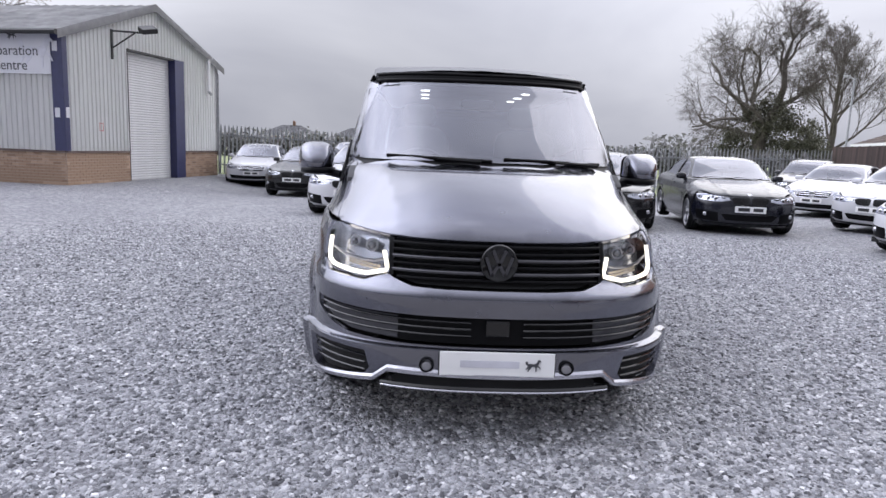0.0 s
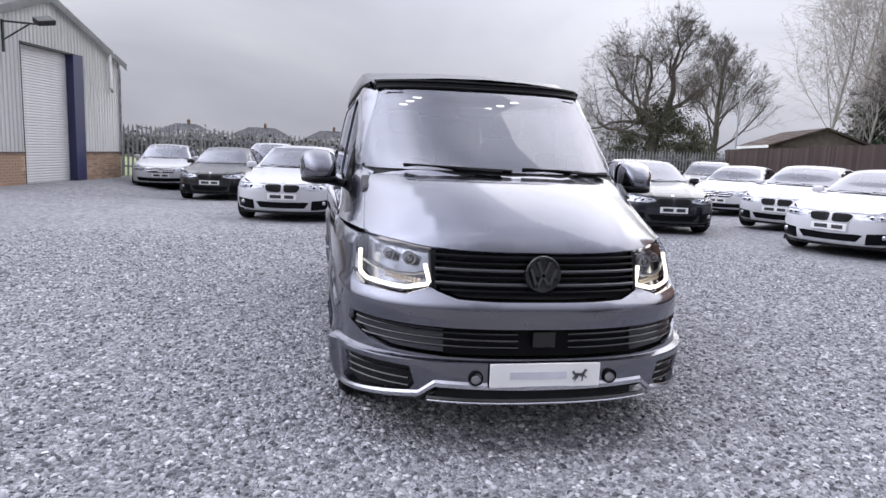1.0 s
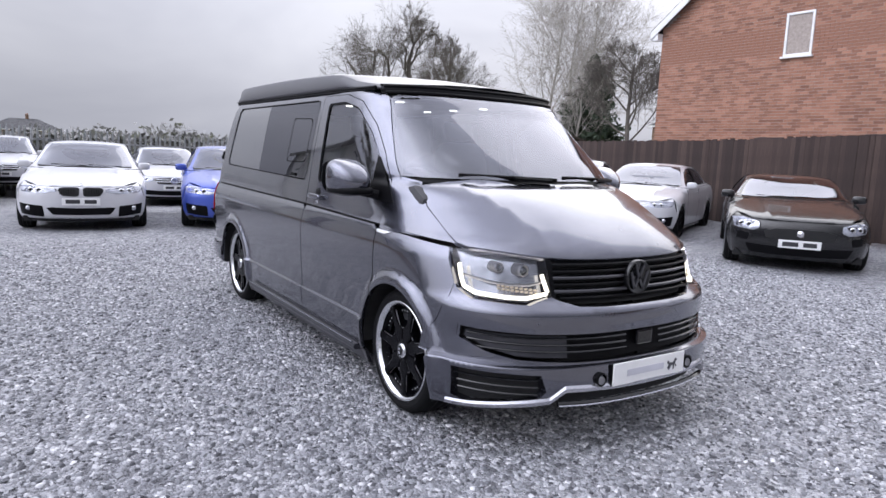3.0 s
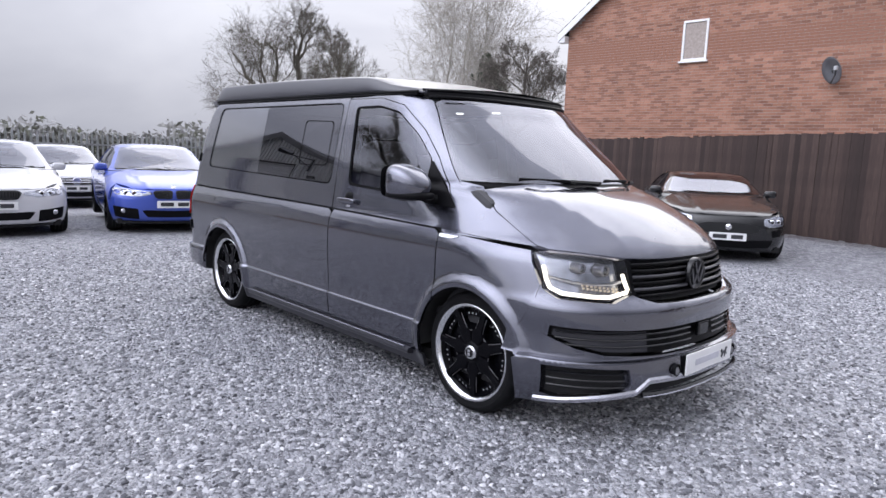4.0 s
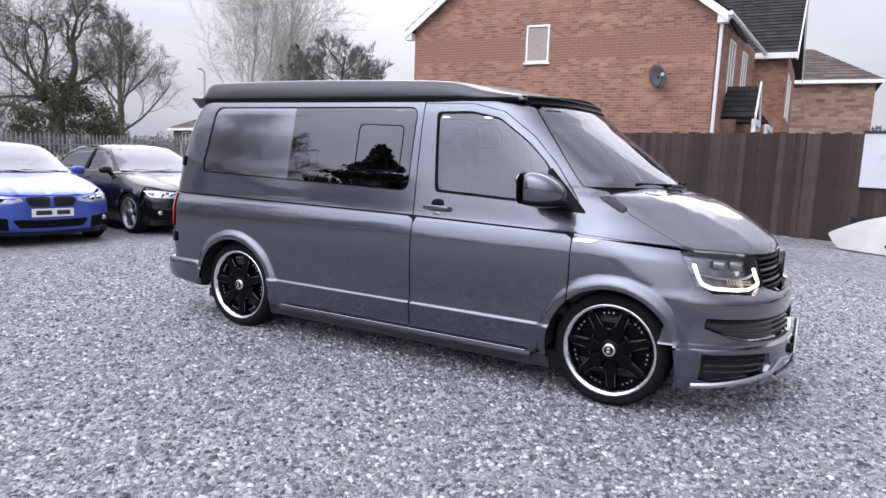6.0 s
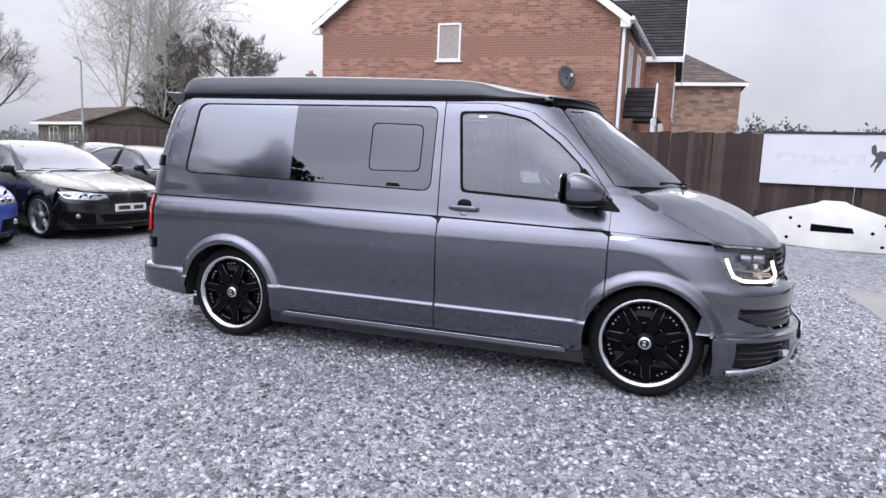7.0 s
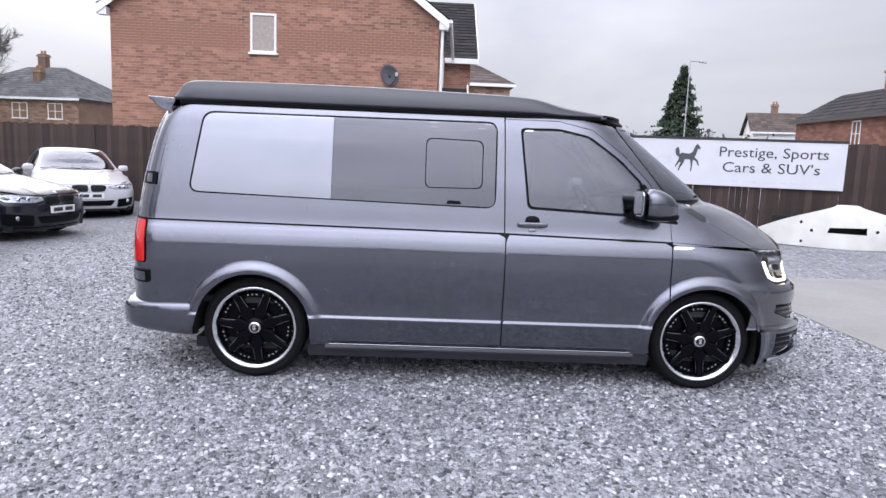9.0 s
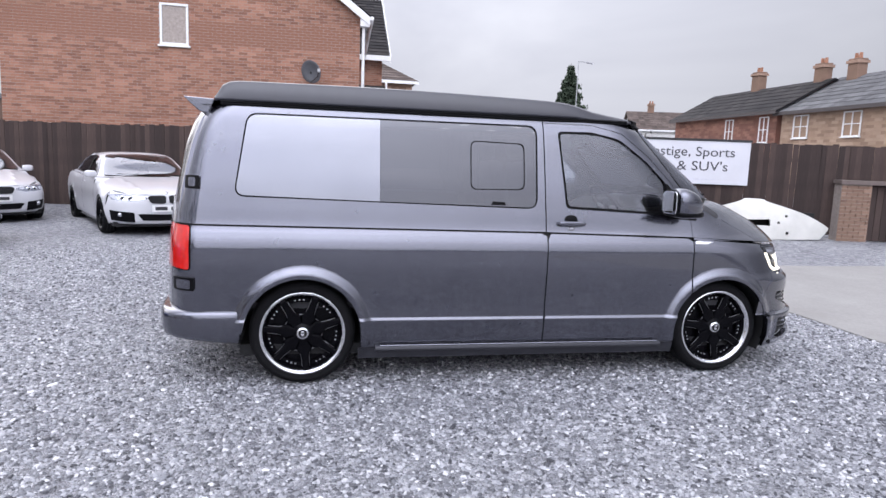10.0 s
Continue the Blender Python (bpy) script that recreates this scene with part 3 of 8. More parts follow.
def ovoid(c, r, e=0.5, e2=None, seg=20, m=None):
    """A rounded box: superellipsoid of half sizes r; e small: boxy, 1: round."""
    bm = bmesh.new()
    e2 = e if e2 is None else e2
    f = lambda v, p: math.copysign(abs(v) ** p, v)
    rings = []
    nv = seg // 2
    for i in range(1, nv):
        a = -math.pi / 2 + math.pi * i / nv
        rings.append([bm.verts.new((c[0] + r[0] * f(math.cos(a), e) * f(math.cos(k * math.tau / seg), e2),
                                    c[1] + r[1] * f(math.cos(a), e) * f(math.sin(k * math.tau / seg), e2),
                                    c[2] + r[2] * f(math.sin(a), e))) for k in range(seg)])
    lo, hi = bm.verts.new((c[0], c[1], c[2] - r[2])), bm.verts.new((c[0], c[1], c[2] + r[2]))
    for p, q in zip(rings, rings[1:]):
        for k in range(seg):
            bm.faces.new((p[k], p[(k + 1) % seg], q[(k + 1) % seg], q[k]))
    for k in range(seg):
        bm.faces.new((lo, rings[0][(k + 1) % seg], rings[0][k]))
        bm.faces.new((hi, rings[-1][k], rings[-1][(k + 1) % seg]))
    if m is not None:
        bmesh.ops.transform(bm, matrix=m, verts=bm.verts)
    return bm


TYRE = plain("tyre_rubber", (0.008, 0.008, 0.009), 0.8, vary=0.25, scale=20, fine=0.15, spec=0.12)
RIM_BLACK = plain("gloss_black_alloy", (0.002, 0.002, 0.003), 0.2, 0.0, 0.0, spec=0.1)
POLISHED = plain("polished_alloy", (0.82, 0.82, 0.84), 0.16, 1.0, vary=0.04)
ALLOY_DARK = plain("bevel_highlight_grey", (0.13, 0.13, 0.14), 0.3, 0.8, vary=0.3, scale=30)
ALLOY_GREY = plain("grey_alloy", (0.30, 0.30, 0.32), 0.3, 0.8, vary=0.08)
CHROME = plain("chrome", (0.85, 0.85, 0.87), 0.06, 1.0, vary=0.03)
BLACK_PLASTIC = plain("black_plastic", (0.004, 0.004, 0.005), 0.4, vary=0.2, fine=0.1, spec=0.10)
GLOSS_BLACK = plain("gloss_black", (0.005, 0.005, 0.006), 0.12, 0.0, 0.3, spec=0.35)
RUBBER = plain("window_rubber", (0.004, 0.004, 0.005), 0.6, spec=0.1)
BRAKE = plain("brake_disc", (0.08, 0.08, 0.085), 0.4, 0.9)
TRIM_DARK = plain("dark_trim_cloth", (0.022, 0.022, 0.025), 0.9, vary=0.3, scale=30)
LINER = plain("pale_headlining", (0.42, 0.42, 0.44), 0.9)
PLATE_WHITE = plain("plate_white", (0.80, 0.80, 0.80), 0.3, vary=0.03)
LENS_RED = plain("red_lens", (0.55, 0.012, 0.008), 0.12, 0.0, 0.7, vary=0.15, scale=25)
LENS_RED_LIT = glowing("red_lens_lit", (0.75, 0.03, 0.015), 0.5)
LAMP_CLEAR = glass("lamp_cover", (0.93, 0.94, 0.96), 0.0, 1.45)
SCREEN_GLASS = glass("windscreen_glass", (0.28, 0.31, 0.34), 0.0, 2.3)
DOOR_GLASS = glass("door_glass", (0.52, 0.55, 0.58), 0.0, 2.05)
PRIVACY = glass("privacy_glass", (0.03, 0.03, 0.035), 0.0, 2.02)
CAR_GLASS = glass("car_glass", (0.30, 0.32, 0.33), 0.0, 2.6)
DRL = glowing("daytime_light", (1.0, 0.93, 0.78), 2.0)
SPOT = glowing("ceiling_spot", (1.0, 0.97, 0.9), 6.0)
HORSE_INK = SIGN_INK

# ---- ground ----
def fence_x(y):
    """The wooden fence runs dead straight across the plan."""
    return 9.7 + 0.286 * y


def ground_z(x, y):
    """The yard rises a little to the wooden fence and falls away gently to the steel one."""
    ease = lambda q: min(1.0, max(0.0, q)) ** 2 * (3 - 2 * min(1.0, max(0.0, q)))
    return 0.06 * ease(1 - (fence_x(y) - x) / 4.0) - 0.25 * ease((y - 7) / 11) * ease((x + 7.6) / 2) * (0.5 + 0.5 * ease((13 - x) / 6))


def build_ground():
    xs = [-900, -300, -120, -60, -35] + [-22 + 0.8 * i for i in range(56)] + [30, 45, 80, 160, 400, 900]
    ys = [-900, -300, -120, -60, -35] + [-20 + 0.8 * i for i in range(58)] + [34, 50, 90, 180, 400, 900]
    verts = [(x, y, ground_z(x, y)) for y in ys for x in xs]
    n = len(xs)
    faces = [(j * n + i, j * n + i + 1, (j + 1) * n + i + 1, (j + 1) * n + i) for j in range(len(ys) - 1) for i in range(n - 1)]
    ob = new("ground", raw_mesh("ground", verts, faces, GRAVEL, True))
    tagged(ob, "pale grey loose gravel yard with damp worn patches", "ground", kind="structure")


build_ground()

PALISADE = [(-8.0, 21.6), (1.5, 20.2), (9.0, 21.0), (16.1, 22.4)]


def build_field():
    """Rough grass behind the steel fence."""
    rng = random.Random(4)
    near = PALISADE + [(120, 60)]
    pts = [(-160, 60)] + [(-30, 29)] + near
    verts, faces = [], []
    for x, y in pts:
        verts += [(x, y + 0.02, ground_z(x, y) + 0.012), (x * 1.6, max(62, y + 40), 0.02), (x * 6, 420, 0.3)]
    for i in range(len(pts) - 1):
        a, b = 3 * i, 3 * i + 3
        faces += [(a, b, b + 1, a + 1), (a + 1, b + 1, b + 2, a + 2)]
    ob = new("field", raw_mesh("field", verts, faces, GRASS))
    tagged(ob, "rough pale green winter grass field behind the fence", "grass", kind="structure")


build_field()


def build_pad():
    rng = random.Random(8)
    edge = [(-14, -2.15)] + [(-13 + 0.5 * i, -2.12 + rng.uniform(-0.035, 0.035)) for i in range(1, 33)] + [(3.92, -2.1)]
    edge += [(3.95 + rng.uniform(-0.03, 0.03), -2.5 - 0.5 * i) for i in range(24)] + [(3.95, -15), (-14, -15)]
    ob = part("concrete_pad", prismed(edge, -0.1, 0.012), CONCRETE)
    tagged(ob, "pale worn concrete hardstanding set flush in the gravel", "concrete", kind="structure")


build_pad()


def scatter_stones():
    """Loose angular stones over the part of the yard that the camera passes close by."""
    rng = np.random.default_rng(5)
    base = np.array([(-1, -1, -0.6), (1, -1, -0.6), (1, 1, -0.6), (-1, 1, -0.6), (-0.6, -0.7, 0.7), (0.7, -0.6, 0.6), (0.6, 0.7, 0.7), (-0.7, 0.6, 0.55)])
    quads = np.array([(4, 5, 6, 7), (0, 1, 5, 4), (1, 2, 6, 5), (2, 3, 7, 6), (3, 0, 4, 7)])
    n = 270000
    x, y = rng.uniform(-6.4, 6.4, n), rng.uniform(-2.4, 7.6, n)
    # thicker towards the arc on which the camera goes
    dist = np.hypot(x - 1.2, y - 2.6)
    keep = rng.random(n) < np.clip(1.25 - np.abs(dist - 4.2) * 0.28, 0.12, 1)
    keep &= rng.random(n) < np.clip((7.6 - y) / 3.0, 0, 1) * np.clip((6.4 - np.abs(x)) / 1.5, 0, 1)
    keep &= ~((y < -2.14) & (rng.random(n) > 0.05))
    keep &= np.hypot(x + 5.0, y + 3.5) > 0.4
    x, y = x[keep], y[keep]
    n = len(x)
    s = 0.0043 + 0.0082 * rng.random(n) ** 1.8
    v = base[None] * (1 + rng.uniform(-0.38, 0.38, (n, 8, 3)))
    v *= (s[:, None] * rng.uniform(0.7, 1.4, (n, 3)) * np.array([1.2, 0.9, 0.7]))[:, None, :]
    a = rng.uniform(0, 2 * np.pi, n)
    t = rng.normal(0, 0.45, n)
    vy = v[:, :, 1] * np.cos(t)[:, None] - v[:, :, 2] * np.sin(t)[:, None]
    vz = v[:, :, 1] * np.sin(t)[:, None] + v[:, :, 2] * np.cos(t)[:, None]
    vx = v[:, :, 0] * np.cos(a)[:, None] - vy * np.sin(a)[:, None]
    vy = v[:, :, 0] * np.sin(a)[:, None] + vy * np.cos(a)[:, None]
    verts = np.stack([vx + x[:, None], vy + y[:, None], vz + (s * 0.30)[:, None]], -1).reshape(-1, 3)
    faces = (quads[None] + (np.arange(n) * 8)[:, None, None]).reshape(-1, 4)
    me = bpy.data.meshes.new("loose_gravel")
    me.vertices.add(len(verts))
    me.vertices.foreach_set("co", verts.ravel())
    me.loops.add(faces.size)
    me.loops.foreach_set("vertex_index", faces.ravel())
    me.polygons.add(len(faces))
    me.polygons.foreach_set("loop_start", np.arange(len(faces)) * 4)
    me.update(calc_edges=True)
    me.materials.append(STONES)
    tagged(new("loose_gravel", me), "loose angular grey and white gravel stones", "gravel", kind="stuff")


# ---- fences ----
def build_wood_fence():
    fence = thing("wooden_fence", pose(0, 0, 0), "tall dark brown stained close-board fence", "fence", kind="structure")
    rng = random.Random(11)
    meshes = []
    for k in range(5):
        bm = bmesh.new()
        w = 0.118 + 0.004 * k
        # feather-edged board: thick on one long side, thin on the other
        prism(bm, [(0, -0.030), (w * 0.55, -0.022), (w, -0.006), (w, 0.0), (0, 0.0)], 0.04, 1.98 + 0.012 * (k % 3), "z", 0.002)
        me = bpy.data.meshes.new("board")
        bm.to_mesh(me)
        bm.free()
        me.materials.append(BOARD)
        meshes.append(me)
    y, step = -11.6, 0.12
    ease = lambda q: min(1.0, max(0.0, q)) ** 2 * (3 - 2 * min(1.0, max(0.0, q)))
    fall = lambda q: -0.10 * ease((q - 1) / 7) - 0.08 * ease((q - 11) / 8)
    yaw = math.degrees(math.atan2(1, 0.286))
    ca, sa = math.cos(radians(yaw)), math.sin(radians(yaw))
    for i in range(297):
        yy = y + i * step * sa
        piece("board", meshes[rng.randrange(5)], fence, pose(fence_x(yy), yy, 0.1 + fall(yy) + rng.uniform(-0.012, 0.012), 0, rng.uniform(-0.35, 0.35), yaw) @ pose(0, 0.022, 0, 0, 0, 0))
    length = 297 * step
    for h in (0.5, 1.05, 1.6):
        part("rail", boxed(0, -0.09, h, length, -0.03, h + 0.08), BOARD, fence, at=pose(fence_x(y), y, 0.1, 0, 0, yaw))
    for i in range(15):
        yy = y + i * 2.5 * sa
        part("post", boxed(-0.05, -0.15, 0, 0.05, -0.06, 1.82, 0.006), BOARD, fence, at=pose(fence_x(yy), yy, 0.05, 0, 0, yaw))
    return fence


def build_palisade():
    fence = thing("palisade_fence", pose(0, 0, 0), "galvanised steel palisade security fence with pointed pales", "fence", kind="structure")
    # W-section pale with a three-pointed head
    prof = [(-0.034, 0.0), (-0.022, 0.012), (-0.008, 0.0), (0.008, 0.0), (0.022, 0.012), (0.034, 0.0)]
    bm = bmesh.new()
    tops = [1.72, 1.79, 1.85, 1.85, 1.79, 1.72]
    lo = [bm.verts.new((x, -y, 0.05)) for x, y in prof]
    hi = [bm.verts.new((x, -y, t)) for (x, y), t in zip(prof, tops)]
    for i in range(5):
        bm.faces.new((lo[i], lo[i + 1], hi[i + 1], hi[i]))
    r = bmesh.ops.solidify(bm, geom=bm.faces[:], thickness=0.003)
    me = bpy.data.meshes.new("pale")
    bm.to_mesh(me)
    bm.free()
    me.materials.append(GALV)
    for (x0, y0), (x1, y1) in zip(PALISADE, PALISADE[1:]):
        d = math.hypot(x1 - x0, y1 - y0)
        yaw = math.degrees(math.atan2(y1 - y0, x1 - x0))
        z0, z1 = ground_z(x0, y0), ground_z(x1, y1)
        at = pose(x0, y0, z0, 0, 0, yaw) @ pose(0, 0, 0, 0, -math.degrees(math.atan2(z1 - z0, d)), 0)
        for h in (0.35, 1.45):
            part("rail", boxed(0, 0.01, h, d, 0.05, h + 0.05), GALV, fence, at=at)
        n = int(d / 0.155)
        for i in range(n):
            piece("pale", me, fence, at @ pose((i + 0.5) * d / n, 0, 0))
        for i in range(int(d / 2.75) + 1):
            part("post", boxed(-0.03, 0.05, -0.1, 0.03, 0.12, 1.66), GALV, fence, at=at @ pose(i * 2.75, 0, 0))


# ---- brickwork ----
def brick_wall(parent, m, inside, s0, s1, z0, z1, mat, singles=0, single_from=0.0, bl=0.225, bh=0.075, seed=1, name="brickwork", rects=()):
    """Stretcher bond on the plane of m (x along, z up, -y out), kept where inside(s, z); the joints lie back."""
    rng = random.Random(seed)
    verts, faces, made = [], [], 0
    me1 = None
    g = 0.005
    for r in range(int((z1 - z0) / bh)):
        z = z0 + r * bh
        off = (r % 2) * bl / 2
        k = 0
        while s0 + k * bl - off < s1:
            a, b = max(s0, s0 + k * bl - off), min(s1, s0 + (k + 1) * bl - off)
            k += 1
            for r0, r1, r2, r3 in rects:
                if r1 - 0.02 < z + bh / 2 < r3 + 0.02:
                    if a < r0 < b:
                        b = r0
                    elif a < r2 < b:
                        a = r2
            if b - a < 0.04 or not all(inside(s, zz) for s in (a + 0.02, b - 0.02) for zz in (z + 0.01, z + bh - 0.01)):
                continue
            out = -0.006 - rng.random() * 0.003
            if made < singles and abs(b - a - bl) < 1e-6 and z > single_from:
                if me1 is None:
                    me1 = []
                    for q in range(4):
                        bm = bmesh.new()
                        box(bm, g, -0.008 - q * 0.0008, g, bl - g, 0.01, bh - g)
                        me = bpy.data.meshes.new("brick")
                        bm.to_mesh(me)
                        bm.free()
                        me.materials.append(mat)
                        me1.append(me)
                piece("brick", me1[rng.randrange(4)], parent, m @ pose(a, 0, z))
                made += 1
                continue
            i = len(verts)
            for y in (out, 0.01):
                verts += [(a + g, y, z + g), (b - g, y, z + g), (b - g, y, z + bh - g), (a + g, y, z + bh - g)]
            faces += [(i, i + 1, i + 2, i + 3)] + [(i + p, i + 4 + p, i + 4 + (p + 1) % 4, i + (p + 1) % 4) for p in range(4)]
    ob = new(name, raw_mesh(name, verts, faces, mat))
    ob.parent, ob.matrix_local = parent, m
    ob["kind"] = "stuff"
    return ob


def tile_slope(parent, p0, p1, p2, p3, mat, tw=0.33, th=0.30, name="roof"):
    """A tiled roof plane from eave corners p0, p1 up to ridge corners p3, p2: lapped tiles over a solid deck."""
    p0, p1, p2, p3 = map(Vector, (p0, p1, p2, p3))
    up0, up1 = p3 - p0, p2 - p1
    n = (p1 - p0).cross(p3 - p0).normalized()
    rows = max(2, int(max(up0.length, up1.length) / th))
    verts, faces = [], []

    def quad(a, b, c, d):
        i = len(verts)
        verts.extend((a, b, c, d))
        faces.append((i, i + 1, i + 2, i + 3))
    for r in range(rows):
        a, b = p0 + up0 * (r / rows), p1 + up1 * (r / rows)
        c, d = p0 + up0 * ((r + 1) / rows), p1 + up1 * ((r + 1) / rows)
        cols = max(1, int((b - a).length / tw))
        for k in range(cols):
            u, v = k / cols, (k + 0.985) / cols
            l0, l1, h1, h0 = a.lerp(b, u), a.lerp(b, v), c.lerp(d, v), c.lerp(d, u)
            quad(l0 + n * 0.035, l1 + n * 0.035, h1 + n * 0.012, h0 + n * 0.012)
            quad(l0, l1, l1 + n * 0.035, l0 + n * 0.035)
    i = len(verts)
    verts.extend([p0, p1, p2, p3, p0 - n * 0.08, p1 - n * 0.08, p2 - n * 0.08, p3 - n * 0.08])
    faces.extend([(i, i + 1, i + 2, i + 3), (i + 7, i + 6, i + 5, i + 4), (i, i + 4, i + 5, i + 1), (i + 1, i + 5, i + 6, i + 2), (i + 2, i + 6, i + 7, i + 3), (i + 3, i + 7, i + 4, i)])
    ob = new(name, raw_mesh(name, verts, faces, mat))
    ob.parent = parent
    return ob


def window_unit(parent, m, w, h, bars=(1, 1), depth=0.06, frame_mat=None, sill=True, proud=0.02):
    """A framed window on the plane of m: x along, z up, -y out; the corner is its lower left."""
    fm = frame_mat or WHITE_PVC
    f = 0.06
    bm = bmesh.new()
    for a in ((0, 0, w, f), (0, h - f, w, h), (0, f, f, h - f), (w - f, f, w, h - f)):
        box(bm, a[0], -proud, a[1], a[2], depth, a[3], 0.006)
    win = part("window", bm, fm, parent, at=m)
    for i in range(1, bars[0]):
        part("mullion", boxed(w * i / bars[0] - 0.022, -proud + 0.006, f, w * i / bars[0] + 0.022, depth - 0.01, h - f), fm, win)
    for i in range(1, bars[1]):
        part("transom", boxed(f, -proud + 0.008, h * i / bars[1] - 0.02, w - f, depth - 0.012, h * i / bars[1] + 0.02), fm, win)
    part("pane", boxed(f - 0.005, 0.012, f - 0.005, w - f + 0.005, 0.02, h - f + 0.005), HOUSE_GLASS, win)
    if sill:
        part("sill", boxed(-0.05, -proud - 0.05, -0.05, w + 0.05, depth - 0.02, 0.0, 0.006), fm, win)
    return win


def wall_plane(a, b):
    """x runs along a to b on the plan, z up, -y to the right of the way from a to b (outside)."""
    yaw = math.degrees(math.atan2(b[1] - a[1], b[0] - a[0]))
    return pose(a[0], a[1], 0, 0, 0, yaw), math.hypot(b[0] - a[0], b[1] - a[1])


def rect_test(rects, top=None):
    def inside(s, z):
        if top is not None and z > top(s):
            return False
        return not any(a < s < c and b < z < d for a, b, c, d in rects)
    return inside


# ---- the house whose gable stands over the fence ----
def build_gable_house():
    house = thing("house", pose(0, 0, 0), "two-storey red brick house with white-framed windows and dark tiled roof", "house")
    A, B = (14.07, 10.72), (14.07, 1.62)
    C, D, E = (21.2, 1.25), (21.2, 0.25), (28.0, 0.25)
    m, w = wall_plane(A, B)
    eave, rise = 5.42, 3.35
    top = lambda s: eave + rise * (1 - abs(s - w / 2) / (w / 2))
    win = (10.72 - 6.87, 4.19, 10.72 - 6.15, 5.26)
    # solid core of the walls, a little behind the face bricks
    core = prismed([(0, 0), (w, 0), (w, eave), (w / 2, eave + rise), (0, eave)], 0.0, 0.25, "y")
    part("wall", core, MORTAR, house, "red brick gable wall", at=m)
    brick_wall(house, m, rect_test([win], top), 0, w, 1.5, eave + rise, BRICK_RED, 300, 4.2, seed=3, rects=[win])
    window_unit(house, m @ pose(win[0], 0, win[1]), win[2] - win[0], win[3] - win[1], (1, 1), 0.05, proud=0.03)
    part("cill_brick", boxed(win[0] - 0.06, -0.05, win[1] - 0.075, win[2] + 0.06, 0.0, win[1] - 0.052), BRICK_BROWN, house, at=m)
    # front and wing
    for a, b, h, sd in ((B, C, 5.3, 5), (C, D, 5.3, 6), (D, E, 5.3, 7)):
        mm, ww = wall_plane(a, b)
        part("wall", boxed(0, 0, 0, ww, 0.25, h), MORTAR, house, at=mm)
        rects = []
        if a == B:
            rects = [(1.9, 3.35, 2.8, 4.95), (4.2, 3.35, 5.1, 4.95)]
        if a == D:
            rects = [(0.8, 3.2, 1.7, 4.7), (2.6, 3.2, 3.5, 4.7)]
        brick_wall(house, mm, rect_test(rects), 0, ww, 1.8, h, BRICK_RED, seed=sd, rects=rects)
        for r in rects:
            window_unit(house, mm @ pose(r[0], 0, r[1]), r[2] - r[0], r[3] - r[1], (2, 1), 0.05, proud=0.035)
    # main roof, ridge along x, with white verge boards
    yr, zr = (A[1] + B[1]) / 2, eave + rise + 0.05
    ov, dz = 0.26, 0.26 * rise / (w / 2)
    xa, xb = A[0] - 0.22, 24.0
    tile_slope(house, (xa, B[1] - ov, eave - dz + 0.05), (xb, B[1] - ov, eave - dz + 0.05), (xb, yr, zr), (xa, yr, zr), TILE_DARK)
    tile_slope(house, (xb, A[1] + ov, eave - dz + 0.05), (xa, A[1] + ov, eave - dz + 0.05), (xa, yr, zr), (xb, yr, zr), TILE_DARK)
    for y0, sgn in ((A[1] + ov, 1), (B[1] - ov, -1)):
        p, q = Vector((xa - 0.02, y0, eave - dz)), Vector((xa - 0.02, yr, zr - 0.03))
        bm = bmesh.new()
        for k in (0, 1):
            x = xa - 0.03 + k * 0.03
            vs = [bm.verts.new((x, p.y, p.z - 0.20)), bm.verts.new((x, q.y, q.z - 0.20)), bm.verts.new((x, q.y, q.z + 0.03)), bm.verts.new((x, p.y, p.z + 0.03))]
            if k == 0:
                lo = vs
            bm.faces.new(vs if sgn * (1 if k == 0 else -1) > 0 else vs[::-1])
        for i in range(4):
            bm.faces.new((lo[i], lo[(i + 1) % 4], vs[(i + 1) % 4], vs[i]))
        bmesh.ops.recalc_face_normals(bm, faces=bm.faces)
        part("verge_board", bm, WHITE_PVC, house, "white verge board")
        # boxed eave end
        part("eave_box", boxed(xa, min(y0, y0 - sgn * ov), eave - dz - 0.22, xa + 0.25, max(y0, y0 - sgn * ov), eave - dz - 0.02), WHITE_PVC, house)
    # gutters, downpipe and wing roof
    part("gutter", tubed([(xa, B[1] - ov - 0.05, eave - dz), (20.9, 0.95, eave - dz)], 0.06, 8), WHITE_PVC, house, "white plastic gutter")
    part("downpipe", tubed([(14.02, 1.52, 0.2), (14.02, 1.52, 5.0), (14.02, 1.3, 5.18)], 0.045, 8), WHITE_PVC, house, "white plastic downpipe")
    tile_slope(house, (20.85, 1.3, 5.25), (20.85, 0.0, 5.25), (24.6, 0.0, 8.1), (24.6, 4.6, 8.1), TILE_DARK)
    tile_slope(house, (28.4, 0.0, 5.25), (28.4, 4.6, 5.25), (24.6, 4.6, 8.1), (24.6, 0.0, 8.1), TILE_DARK)
    part("fascia", boxed(20.78, -0.02, 5.06, 20.88, 1.3, 5.25), WHITE_PVC, house)
    part("verge_board", prismed([(20.8, 5.0), (20.8, 5.25), (24.6, 8.15), (28.4, 5.25), (28.4, 5.0), (24.6, 7.9)], -0.06, -0.02, "y"), WHITE_PVC, house)
